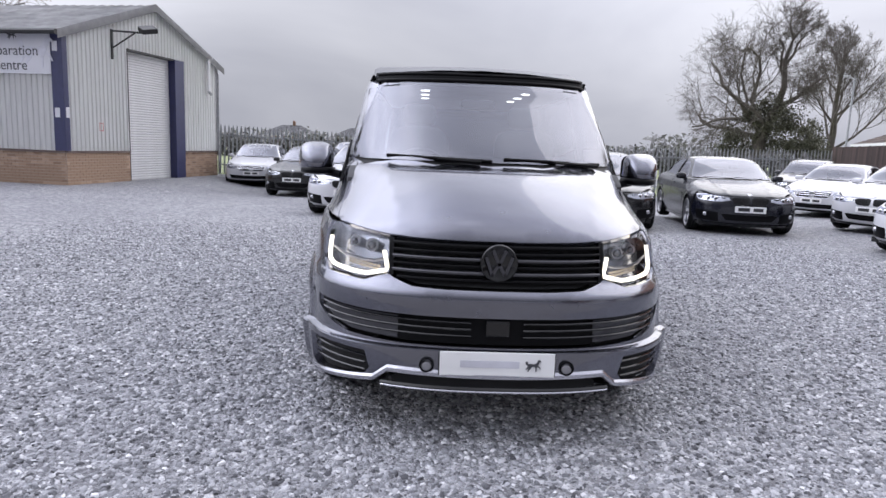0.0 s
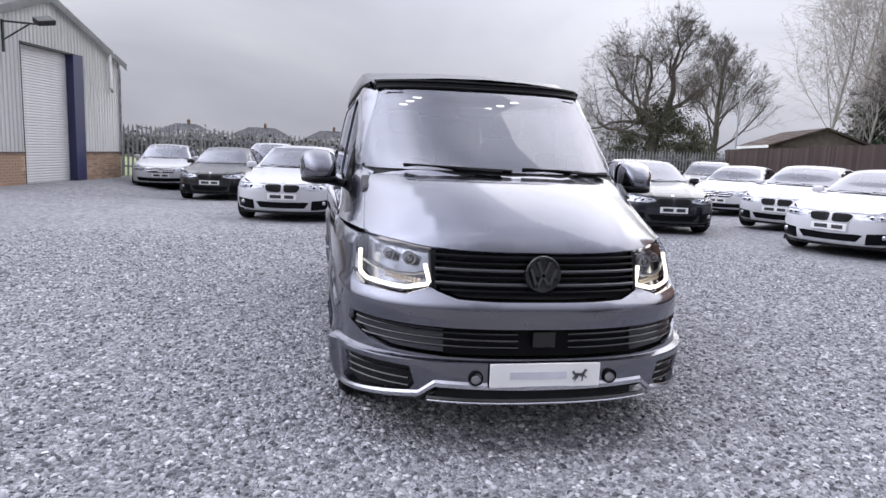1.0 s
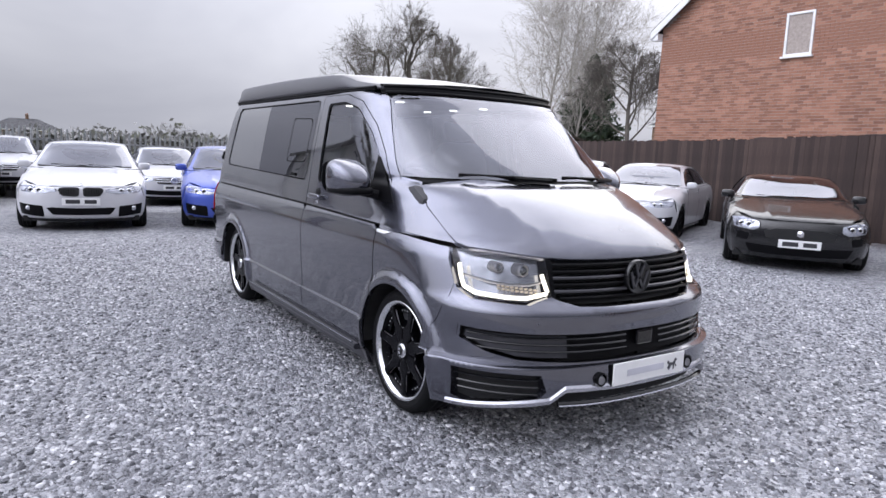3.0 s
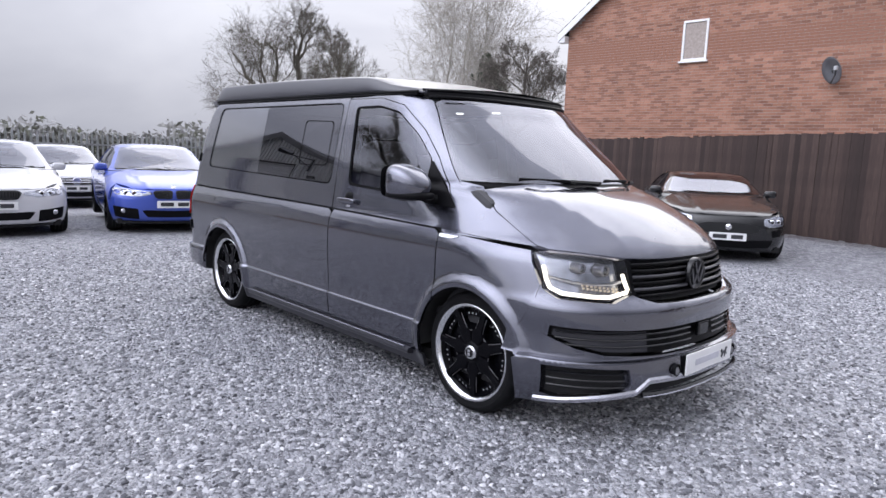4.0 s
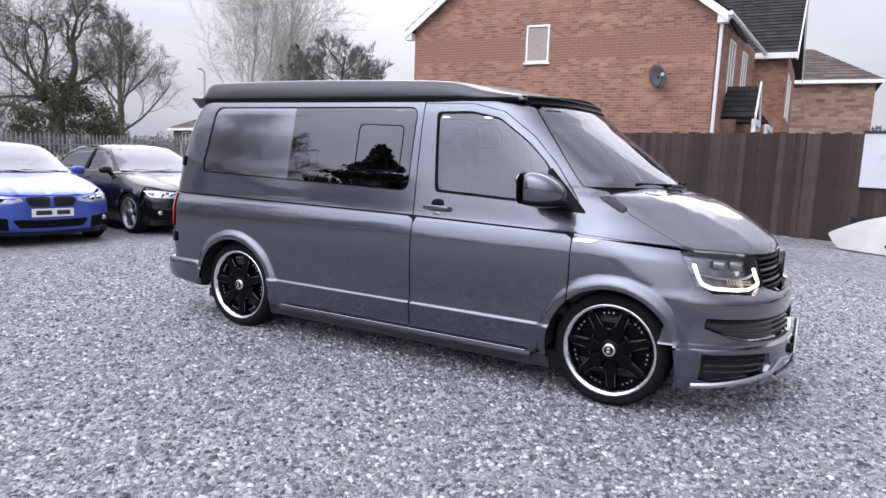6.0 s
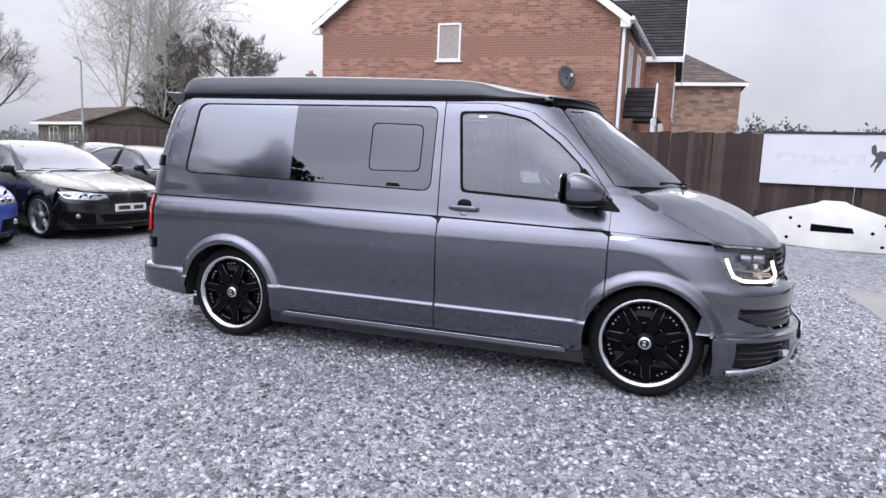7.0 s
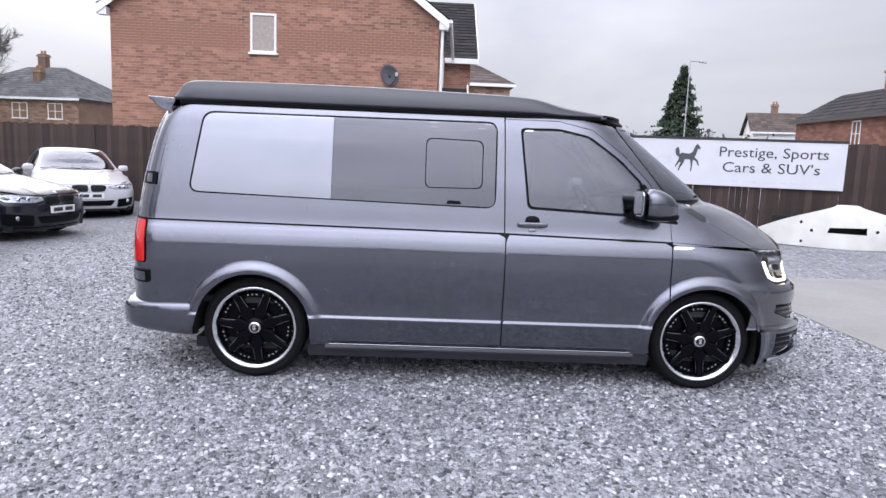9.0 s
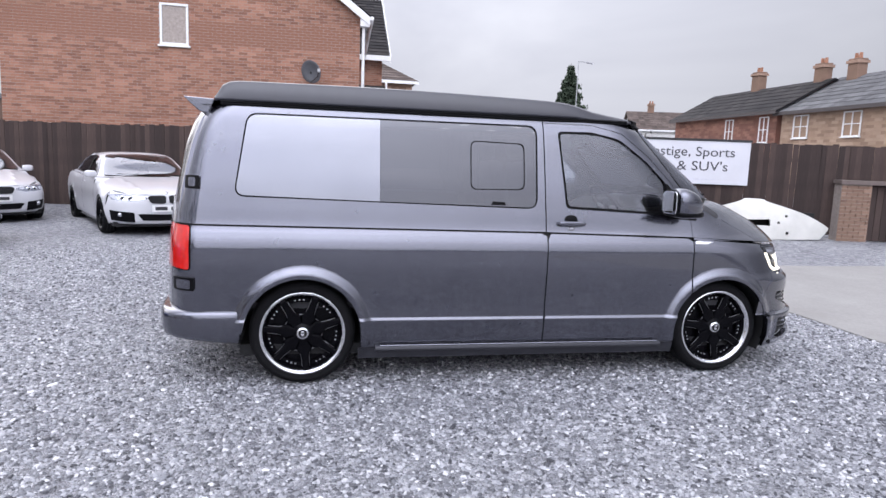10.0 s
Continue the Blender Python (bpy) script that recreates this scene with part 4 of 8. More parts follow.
    # door canopies on the front
    for x0, y0, w0, hip in ((15.4, 1.5, 1.5, False), (17.9, 1.35, 2.3, True)):
        z0 = 2.75
        d = 0.85
        if hip:
            a, b, c, e = (x0, y0 - d, z0), (x0 + w0, y0 - d, z0), (x0 + w0 * 0.68, y0, z0 + 0.95), (x0 + w0 * 0.32, y0, z0 + 0.95)
            tile_slope(house, a, b, c, e, TILE_DARK, 0.2, 0.18, "canopy")
            tile_slope(house, (x0, y0, z0), a, e, e, TILE_DARK, 0.2, 0.18, "canopy")
        else:
            tile_slope(house, (x0, y0, z0), (x0, y0 - d, z0), (x0 + w0 / 2, y0 - d, z0 + 0.9), (x0 + w0 / 2, y0, z0 + 0.9), TILE_DARK, 0.2, 0.18, "canopy")
            part("canopy_frame", prismed([(x0 - 0.05, z0 - 0.08), (x0 + w0 / 2, z0 + 0.88), (x0 + w0 + 0.05, z0 - 0.08), (x0 + w0 + 0.05, z0 + 0.08), (x0 + w0 / 2, z0 + 1.04), (x0 - 0.05, z0 + 0.08)], y0 - d - 0.05, y0 - d, "y"), WHITE_PVC, house)
        part("canopy_beam", boxed(x0 - 0.05, y0 - d - 0.06, z0 - 0.2, x0 + w0 + 0.05, y0 - d + 0.06, z0 - 0.04), WHITE_PVC, house)
        for px in (x0, x0 + w0):
            part("canopy_post", boxed(px - 0.05, y0 - d - 0.05, 0.1, px + 0.05, y0 - d + 0.05, z0 - 0.18), WHITE_PVC, house)
    # satellite dish on its bracket
    dish = thing("satellite_dish", pose(13.72, 2.95, 3.68, 0, 0, 0), "grey mesh satellite dish on a wall bracket", "dish")
    prof = [(0.0, 0.07), (0.12, 0.06), (0.22, 0.035), (0.31, 0.0), (0.315, 0.006), (0.22, 0.045), (0.0, 0.08)]
    part("reflector", spun(prof, "x", 28, m=pose(0, 0, 0, 0, -18, -35)), plain("dish_grey", (0.14, 0.145, 0.16), 0.55, 0.2), dish, smooth=True)
    part("arm", tubed([(0.05, 0, -0.28), (-0.3, -0.18, -0.14), (-0.36, -0.2, -0.02)], 0.014, 6), DARK_METAL, dish)
    part("receiver", boxed(-0.42, -0.24, -0.04, -0.32, -0.17, 0.05, 0.012), plain("receiver_grey", (0.5, 0.5, 0.52), 0.4), dish)
    part("bracket", tubed([(0.06, 0, 0), (0.2, 0, -0.1), (0.34, 0, -0.1)], 0.02, 8), DARK_METAL, dish)


def far_house(name, x, y, yaw, w, d, eave, ridge, wall, roof, label, hip=True, windows=(), chimneys=(), bricks=True, base=0.0, eave_board=None):
    """A plain house: front along local x at y = 0 facing -y, depth d behind."""
    h = thing(name, pose(x, y, 0, 0, 0, yaw), label, "house")
    part("wall", boxed(0, 0.01, base, w, d, eave), wall, h)
    if bricks:
        brick_wall(h, pose(0, 0, 0), rect_test([(a, b, a + c, b + e) for a, b, c, e in windows]), 0, w, 1.6, eave, wall, bl=0.45, bh=0.15, seed=int(abs(x)))
    o = 0.35
    if hip:
        r0, r1 = min(w / 2 - 0.2, d / 2), max(w / 2 + 0.2, w - d / 2)
    else:
        r0, r1 = -o, w + o
    tile_slope(h, (-o, -o, eave), (w + o, -o, eave), (r1, d / 2, ridge), (r0, d / 2, ridge), roof, 0.6, 0.5)
    tile_slope(h, (w + o, d + o, eave), (-o, d + o, eave), (r0, d / 2, ridge), (r1, d / 2, ridge), roof, 0.6, 0.5)
    if hip:
        tile_slope(h, (-o, d + o, eave), (-o, -o, eave), (r0, d / 2, ridge), (r0, d / 2 + 0.01, ridge), roof, 0.6, 0.5)
        tile_slope(h, (w + o, -o, eave), (w + o, d + o, eave), (r1, d / 2 + 0.01, ridge), (r1, d / 2, ridge), roof, 0.6, 0.5)
    else:
        for xx in (0.02, w - 0.02):
            part("gable", prismed([(0, eave - 0.1), (d, eave - 0.1), (d / 2, ridge - 0.1)], xx - 0.02, xx + 0.02, "x"), wall, h)
    part("fascia", boxed(-o, -o - 0.03, eave - 0.16, w + o, -o, eave + 0.02), eave_board or WHITE_PVC, h)
    for a, b, c, e in windows:
        window_unit(h, pose(a, 0, b), c, e, (2, 2), 0.04, proud=0.04)
    for cx, cy, top in chimneys:
        bm = bmesh.new()
        box(bm, cx - 0.35, cy - 0.3, eave, cx + 0.35, cy + 0.3, top, 0.02)
        box(bm, cx - 0.42, cy - 0.37, top - 0.25, cx + 0.42, cy + 0.37, top - 0.1)
        ch = part("chimney", bm, BRICK_BROWN, h)
        for k in (-0.15, 0.15):
            part("chimney_pot", spun([(0.0, top), (0.1, top), (0.085, top + 0.3), (0.0, top + 0.3)], "z", 10, m=pose(cx + k, cy, 0)), plain("terracotta", (0.33, 0.16, 0.1), 0.8), ch)
    return h


# ---- the white shed ----
def build_shed():
    p0, p1 = (-9.45, 13.61), (-7.86, 21.03)
    m, w = wall_plane(p0, p1)          # outside (-y) faces the yard
    shed = thing("workshop_shed", pose(0, 0, 0), "white sheet-clad workshop with brick plinth, blue corner posts and roller door", "building")
    eave, ridge, plinth = 3.85, 5.15, 0.85
    S = lambda s: s
    d0, d1, j1, dh = 2.55, 4.9, 5.42, 3.74
    top = lambda x: eave + (ridge - eave) * (1 - abs(x - w / 2) / (w / 2))

    def cladding(a, b, z0, ztop, pitch=0.16):
        bm = bmesh.new()
        xs, x, k = [], a, 0
        while x < b - 1e-6:
            xs += [(x, 0.0), (min(b, x + pitch * 0.55), 0.0), (min(b, x + pitch * 0.68), -0.028), (min(b, x + pitch * 0.87), -0.028)]
            x += pitch
        xs.append((b, 0.0))
        lo = [bm.verts.new((x, y, z0(x) if callable(z0) else z0)) for x, y in xs]
        hi = [bm.verts.new((x, y, ztop(x) if callable(ztop) else ztop)) for x, y in xs]
        for i in range(len(xs) - 1):
            if xs[i + 1][0] > xs[i][0] + 1e-5:
                bm.faces.new((lo[i], lo[i + 1], hi[i + 1], hi[i]))
        bmesh.ops.solidify(bm, geom=bm.faces[:], thickness=0.01)
        return bm
    part("cladding", cladding(0.12, d0, plinth, top), SHEET, shed, at=m)
    part("cladding", cladding(j1, w, plinth, top), SHEET, shed, at=m)
    part("cladding", cladding(d0, j1, dh + 0.04, top), SHEET, shed, at=m)
    for a, b in ((0.0, d0), (j1, w)):
        part("plinth", boxed(a, 0, 0, b, 0.2, plinth), MORTAR, shed, at=m)
        brick_wall(shed, m, lambda s, z: True, a, b, 0, plinth, BRICK_BUFF, 0 if a else 120, seed=21)
        part("drip_flashing", boxed(a, -0.05, plinth - 0.01, b, 0.02, plinth + 0.03), plain("flashing_brown", (0.11, 0.075, 0.065), 0.6), shed, at=m)
    # roller door of many slats
    door = part("roller_door", boxed(d0, 0.20, 0, d1, 0.23, dh), SHEET, shed, at=m, label="pale grey slatted steel roller door")
    bm = bmesh.new()
    prism(bm, [(0.0, 0.0), (-0.016, 0.018), (-0.016, 0.052), (0.0, 0.07)], d0, d1, "x")
    me = bpy.data.meshes.new("slat")
    bm.to_mesh(me)
    bm.free()
    me.materials.append(plain("shutter_grey", (0.56, 0.56, 0.57), 0.45, vary=0.06))
    for i in range(int(dh / 0.075)):
        piece("slat", me, door, pose(0, 0.197, 0.01 + i * 0.075))
    part("door_jamb", boxed(d1, -0.05, 0, j1, 0.26, dh + 0.04, 0.01), BLUE_STEEL, shed, "navy blue steel door jamb", at=m)
    part("door_head", boxed(d0, -0.02, dh, d1, 0.3, dh + 0.05), DARK_METAL, shed, at=m)
    part("door_reveal", boxed(d0, -0.01, 0, d0 + 0.03, 0.26, dh), DARK_METAL, shed, at=m)
    # long wall round the near corner
    q = (p0[0] - 14 * math.cos(radians(12.1)), p0[1] + 14 * math.sin(radians(12.1)))
    mL, wL = wall_plane(q, p0)
    part("cladding", cladding(0, wL - 0.25, plinth, eave), SHEET, shed, at=mL)
    part("plinth", boxed(0, 0.005, 0, wL - 0.01, 0.2, plinth), MORTAR, shed, at=mL)
    brick_wall(shed, mL, lambda s, z: True, wL - 5, wL, 0, plinth, BRICK_BUFF, 120, seed=22)
    part("drip_flashing", boxed(0, -0.05, plinth - 0.01, wL, 0.02, plinth + 0.03), plain("flashing_brown", (0.11, 0.075, 0.065), 0.6), shed, at=mL)
    part("corner_post", boxed(wL - 0.28, -0.05, plinth + 0.03, wL + 0.05, 0.12, eave, 0.012), BLUE_STEEL, shed, "navy blue steel corner post", at=mL)
    part("corner_post", boxed(-0.045, -0.05, plinth + 0.03, 0.13, 0.10, eave - 0.1, 0.012), BLUE_STEEL, shed, at=m)
    part("corner_post", boxed(w - 0.08, -0.045, plinth + 0.03, w + 0.04, 0.10, eave, 0.012), plain("grey_trim", (0.42, 0.42, 0.43), 0.5), shed, at=m)
    # roof: two corrugated slopes, verge flashing, gutter
    c0 = Vector(p0).to_3d()
    along = (Vector(p1) - Vector(p0)).normalized().to_3d()
    back = Vector((-math.cos(radians(12.1)), math.sin(radians(12.1)), 0))
    for sgn in (0, 1):
        bm = bmesh.new()
        e = c0 + along * (-0.3 if sgn == 0 else w + 0.3)
        e.z = eave - 0.05
        r = c0 + along * (w / 2)
        r.z = ridge + 0.06
        f = -back * 0.12
        n = 90
        rows = []
        for i in range(n + 1):
            off = f + back * (14.5 * i / n)
            bumpz = Vector((0, 0, 0.03 if i % 2 else 0))
            rows.append((bm.verts.new(e + off + bumpz), bm.verts.new(r + off + bumpz)))
        for a, b in zip(rows, rows[1:]):
            bm.faces.new((a[0], b[0], b[1], a[1]))
        bmesh.ops.solidify(bm, geom=bm.faces[:], thickness=0.02)
        part("roof_sheet", bm, ROOF_SHEET, shed, "weathered grey corrugated roof sheet")
        bm = bmesh.new()
        v = [e + f * 1.3, r + f * 1.3]
        for a in v:
            a.z -= 0.02
        vs = [bm.verts.new(p) for p in (v[0] + Vector((0, 0, -0.16)), v[1] + Vector((0, 0, -0.16)), v[1] + Vector((0, 0, 0.07)), v[0] + Vector((0, 0, 0.07)))]
        bm.faces.new(vs)
        bmesh.ops.solidify(bm, geom=bm.faces[:], thickness=0.03)
        part("verge_flashing", bm, plain("grey_flashing", (0.30, 0.30, 0.31), 0.6), shed)
    g0 = c0 + along * -0.34
    g0.z = eave - 0.07
    part("gutter", tubed([g0 - back * 0.15, g0 + back * 14], 0.07, 8), DARK_METAL, shed, "black gutter")
    part("flue", tubed([m @ Vector((6.85, -0.12, 2.95)), m @ Vector((6.85, -0.12, 4.02)), m @ Vector((7.05, -0.12, 4.1))], 0.055, 10), WHITE_PVC, shed, "white vertical vent pipe", at=pose(0, 0, 0))
    part("flue_tail", tubed([m @ Vector((6.85, -0.12, 2.95)), m @ Vector((7.0, -0.12, 2.85))], 0.05, 8), GALV, shed)
    part("downpipe", tubed([m @ Vector((w - 0.02, -0.08, 0.1)), m @ Vector((w - 0.02, -0.08, 3.6)), m @ Vector((w - 0.02, -0.02, 3.75))], 0.035, 8), GALV, shed)
    # stickers and a faded notice on the cladding
    for s, z, mat in ((wL - 0.22, 1.72, SIGN_WHITE), (wL - 0.22, 3.35, SIGN_WHITE)):
        part("notice", boxed(s, -0.058, z, s + 0.14, -0.052, z + 0.24), mat, shed, at=mL)
    part("notice", boxed(0.0, -0.058, 1.72, 0.11, -0.052, 1.98), SIGN_WHITE, shed, at=m)
    bm = bmesh.new()
    for a in ((0, 0, 0.16, 0.02), (0, 0.2, 0.16, 0.22), (0, 0.02, 0.02, 0.2), (0.14, 0.02, 0.16, 0.2)):
        box(bm, a[0], -0.035, a[1], a[2], -0.03, a[3])
    part("notice", bm, plain("faded_red", (0.62, 0.28, 0.27), 0.6), shed, "faded red outlined notice", at=m @ pose(1.25, 0, 1.42))
    # banner on the long wall
    sign = thing("wall_banner", mL @ pose(wL - 2.95, -0.05, 2.78), "white banner with dark lettering on the shed wall", "sign")
    part("panel", boxed(0, -0.02, 0, 2.68, 0.0, 1.08, 0.004), SIGN_WHITE, sign)
    lettering("Preparation", 0.36, SIGN_INK, sign, pose(1.5, -0.024, 0.56, 90, 0, 0))
    lettering("Centre", 0.36, SIGN_INK, sign, pose(1.5, -0.024, 0.20, 90, 0, 0))
    horse_shape(sign, pose(1.62, -0.022, 0.83), 0.22, SIGN_INK)
    horse_shape(sign, pose(2.3, -0.021, 0.15), 0.8, SIGN_PALE)
    # floodlight on its bracket
    lamp = thing("floodlight", m @ pose(S(1.86), -0.04, 3.4), "black floodlight on an angled wall bracket", "lamp")
    part("bracket_upright", boxed(-0.03, -0.03, 0, 0.03, 0.02, 0.80), DARK_METAL, lamp)
    part("bracket_arm", tubed([(0, -0.02, 0.76), (0.45, -0.62, 0.78)], 0.025, 6), DARK_METAL, lamp)
    part("bracket_brace", tubed([(0, -0.02, 0.3), (0.36, -0.48, 0.76)], 0.02, 6), DARK_METAL, lamp)
    part("lamp_head", boxed(-0.22, -0.16, -0.06, 0.22, 0.16, 0.08, 0.02), DARK_METAL, lamp, at=pose(0.6, -0.72, 0.88, 25, -12, -35))
    part("lens", boxed(-0.19, -0.13, -0.07, 0.19, 0.13, -0.06), HOUSE_GLASS, lamp, at=pose(0.6, -0.72, 0.88, 25, -12, -35))


def horse_shape(parent, m, h, mat):
    """A trotting horse as one flat plain shape, h high."""
    body = [(-0.42, 0.60), (-0.30, 0.66), (0.05, 0.62), (0.22, 0.70), (0.33, 0.92), (0.44, 1.0), (0.47, 0.95), (0.60, 0.84), (0.57, 0.78), (0.46, 0.82), (0.40, 0.62), (0.33, 0.50),
            (0.50, 0.40), (0.58, 0.22), (0.53, 0.20), (0.44, 0.35), (0.26, 0.42), (0.24, 0.20), (0.22, 0.0), (0.16, 0.0), (0.17, 0.22), (0.12, 0.42), (-0.14, 0.42), (-0.22, 0.26),
            (-0.36, 0.12), (-0.40, 0.0), (-0.46, 0.02), (-0.42, 0.16), (-0.34, 0.32), (-0.44, 0.30), (-0.58, 0.14), (-0.62, 0.18), (-0.50, 0.36), (-0.44, 0.48), (-0.62, 0.58), (-0.66, 0.78), (-0.52, 0.86), (-0.46, 0.76)]
    bm = bmesh.new()
    fs = prism(bm, [(x * h, z * h) for x, z in body], -0.004, 0.0, "y")
    bmesh.ops.triangulate(bm, faces=[f for f in fs if len(f.verts) > 4])
    ob = part("horse_emblem", bm, mat, parent, at=m)
    return ob


def build_fence_sign():
    yaw = math.degrees(math.atan2(-1, -0.286))
    a, b = (fence_x(-1.66), -1.66), (fence_x(-6.45), -6.45)
    m, w = wall_plane(a, b)
    sign = thing("fence_sign", m @ pose(0, -0.07, 1.15), "long white dealer banner with dark lettering on the fence", "sign")
    part("panel", boxed(0, -0.02, 0, w, 0.0, 0.93, 0.004), SIGN_WHITE, sign)
    part("top_rail", boxed(-0.02, -0.03, 0.93, w + 0.02, 0.03, 0.98), DARK_METAL, sign)
    lettering("Prestige, Sports", 0.29, SIGN_INK, sign, pose(3.64, -0.024, 0.69, 90, 0, 0), width=2.03)
    lettering("Cars & SUV's", 0.29, SIGN_INK, sign, pose(3.62, -0.024, 0.38, 90, 0, 0), width=1.82)
    horse_shape(sign, pose(2.02, -0.022, 0.27) @ Matrix.Diagonal((0.68, 1, 1, 1)), 0.58, SIGN_INK)
    # the trading name stands as plain bars
    part("name_bar", boxed(0.15, -0.024, 0.40, 1.70, -0.02, 0.58), SIGN_PALE, sign)
    part("name_bar", boxed(1.2, -0.024, 0.25, 1.55, -0.02, 0.31), SIGN_PALE, sign)
    part("small_print", boxed(2.9, -0.0235, 0.09, 4.3, -0.02, 0.12), SIGN_PALE, sign)


def eased(pts, n=4):
    """A smooth run through the points."""
    out = []
    for i in range(len(pts) - 1):
        p0, p1, p2, p3 = (Vector(pts[max(0, min(len(pts) - 1, i + d))]) for d in (-1, 0, 1, 2))
        for k in range(n):
            t = k / n
            q = 0.5 * (2 * p1 + (p2 - p0) * t + (2 * p0 - 5 * p1 + 4 * p2 - p3) * t * t + (3 * p1 - p0 - 3 * p2 + p3) * t ** 3)
            out.append((q.x, q.y))
    return out + [tuple(pts[-1])]


def white_shell(y0, y1, flip):
    """A big moulded white shell standing on its edge against the fence: domed outline, slot and fixing holes."""
    ym = (y0 + y1) / 2
    yaw = math.degrees(math.atan2(y1 - y0, fence_x(y1) - fence_x(y0)))
    w = math.hypot(y1 - y0, fence_x(y1) - fence_x(y0))
    ob = thing("moulded_shell", pose(fence_x(y0) - 0.62, y0, ground_z(fence_x(y0) - 0.62, y0), 0, 0, yaw),
               "large weathered white moulded shell with dark slot, standing by the fence", "moulding", "white shells by the fence")
    prof = [(0.0, 0.24), (0.05, 0.31), (0.5, 0.53), (0.95, 0.68), (1.32, 0.785), (1.42, 0.835), (1.6, 0.84), (1.78, 0.835), (1.88, 0.785), (2.25, 0.67), (2.7, 0.52), (3.15, 0.31), (3.2, 0.24)]
    k = w / 3.2
    prof = eased(prof)
    prof = [(x * k, z) for x, z in prof]
    low = [(w - 0.06, 0.16), (w - 0.18, 0.03), (w * 0.72, 0.012), (w * 0.5, 0.0), (w * 0.3, 0.012), (0.18, 0.03), (0.06, 0.16)]
    outline = prof + low
    if flip:
        outline = [(w - x, z) for x, z in outline][::-1]
    slot = [(1.30 * k, 0.29), (1.98 * k, 0.30), (1.94 * k, 0.40), (1.30 * k, 0.425)]
    holes = [(0.96 * k, 0.50), (1.12 * k, 0.36), (0.93 * k, 0.15), (2.42 * k, 0.48), (2.24 * k, 0.33), (2.40 * k, 0.11)]
    if flip:
        slot = [(w - x, z) for x, z in slot][::-1]
        holes = [(w - x, z) for x, z in holes]
    rings = [slot] + [[(hx + 0.032 * math.cos(a * math.tau / 10), hz + 0.032 * math.sin(a * math.tau / 10)) for a in range(10)] for hx, hz in holes]

    def shape(s, z):
        u = s / w * 2 - 1
        return (s, -0.30 * (1 - u * u) * max(0.0, 1 - (z / 0.88) ** 2.0) ** 0.6 + 0.12, z)
    bm = cut_panel(outline, rings, 0.09, shape)
    r = bmesh.ops.extrude_edge_only(bm, edges=[e for e in bm.edges if e.is_boundary])
    for v in r["geom"]:
        if isinstance(v, bmesh.types.BMVert):
            v.co.y += 0.06
    part("shell", bm, MOULDED, ob, smooth=False)
    part("backing", boxed(0.3, 0.14, 0.0, w - 0.3, 0.2, 0.58, 0.01), BLACK_GAP, ob)


def build_low_wall():
    """Brick pier and dark timber gate where the fence ends."""
    m, _ = wall_plane((fence_x(-8.15) - 0.35, -8.15), (fence_x(-12) - 0.35, -12))
    wall = thing("brick_garden_wall", m, "low brown brick pier and wall with dark coping", "wall", kind="structure")
    part("core", boxed(0.0, 0.01, 0, 0.62, 0.32, 1.27), MORTAR, wall)
    brick_wall(wall, pose(0, 0, 0), lambda s, z: True, 0, 0.62, 0.05, 1.27, BRICK_BROWN, 50, seed=31)
    part("coping", boxed(-0.04, -0.06, 1.27, 3.6, 0.36, 1.36, 0.01), plain("dark_coping", (0.14, 0.11, 0.10), 0.8), wall)
    gate = thing("timber_gate", m @ pose(0.64, 0.1, 0.08), "dark brown boarded timber gate beside the pier", "gate")
    for i in range(20):
        part("board", boxed(i * 0.14, -0.02, 0, i * 0.14 + 0.132, 0.01, 1.17, 0.004), BOARD, gate)


# ---- lamp posts ----
def lamp_post(x, y, h, reach, yaw, label):
    ob = thing("street_lamp", pose(x, y, 0, 0, 0, yaw), label, "lamp post")
    part("column", tubed([(0, 0, 0), (0, 0, 1.2), (0, 0, 1.25), (0, 0, h)], [0.075, 0.075, 0.05, 0.04], 10), GALV, ob)
    part("arm", tubed([(0, 0, h - 0.05), (reach * 0.4, 0, h + 0.02), (reach, 0, h + 0.03)], 0.03, 8), GALV, ob)
    part("lantern", boxed(reach * 0.7, -0.1, h - 0.03, reach + 0.35, 0.1, h + 0.08, 0.03), plain("lantern_grey", (0.4, 0.4, 0.42), 0.5), ob)

# ---- the grey camper van ----
VAN_PAINT = paint("van_grey_paint", (0.118, 0.121, 0.152), 1.0, 0.25, 1.0, 1.70)
VAN_SATIN = plain("satin_grey_moulding", (0.045, 0.045, 0.054), 0.3, 0.5, 0.3)
POPTOP = plain("pop_top_gelcoat", (0.036, 0.036, 0.046), 0.32, 0.1, 0.4, vary=0.08)
SILVER_LINE = plain("satin_silver_edge", (0.46, 0.46, 0.50), 0.25, 0.9, vary=0.04)

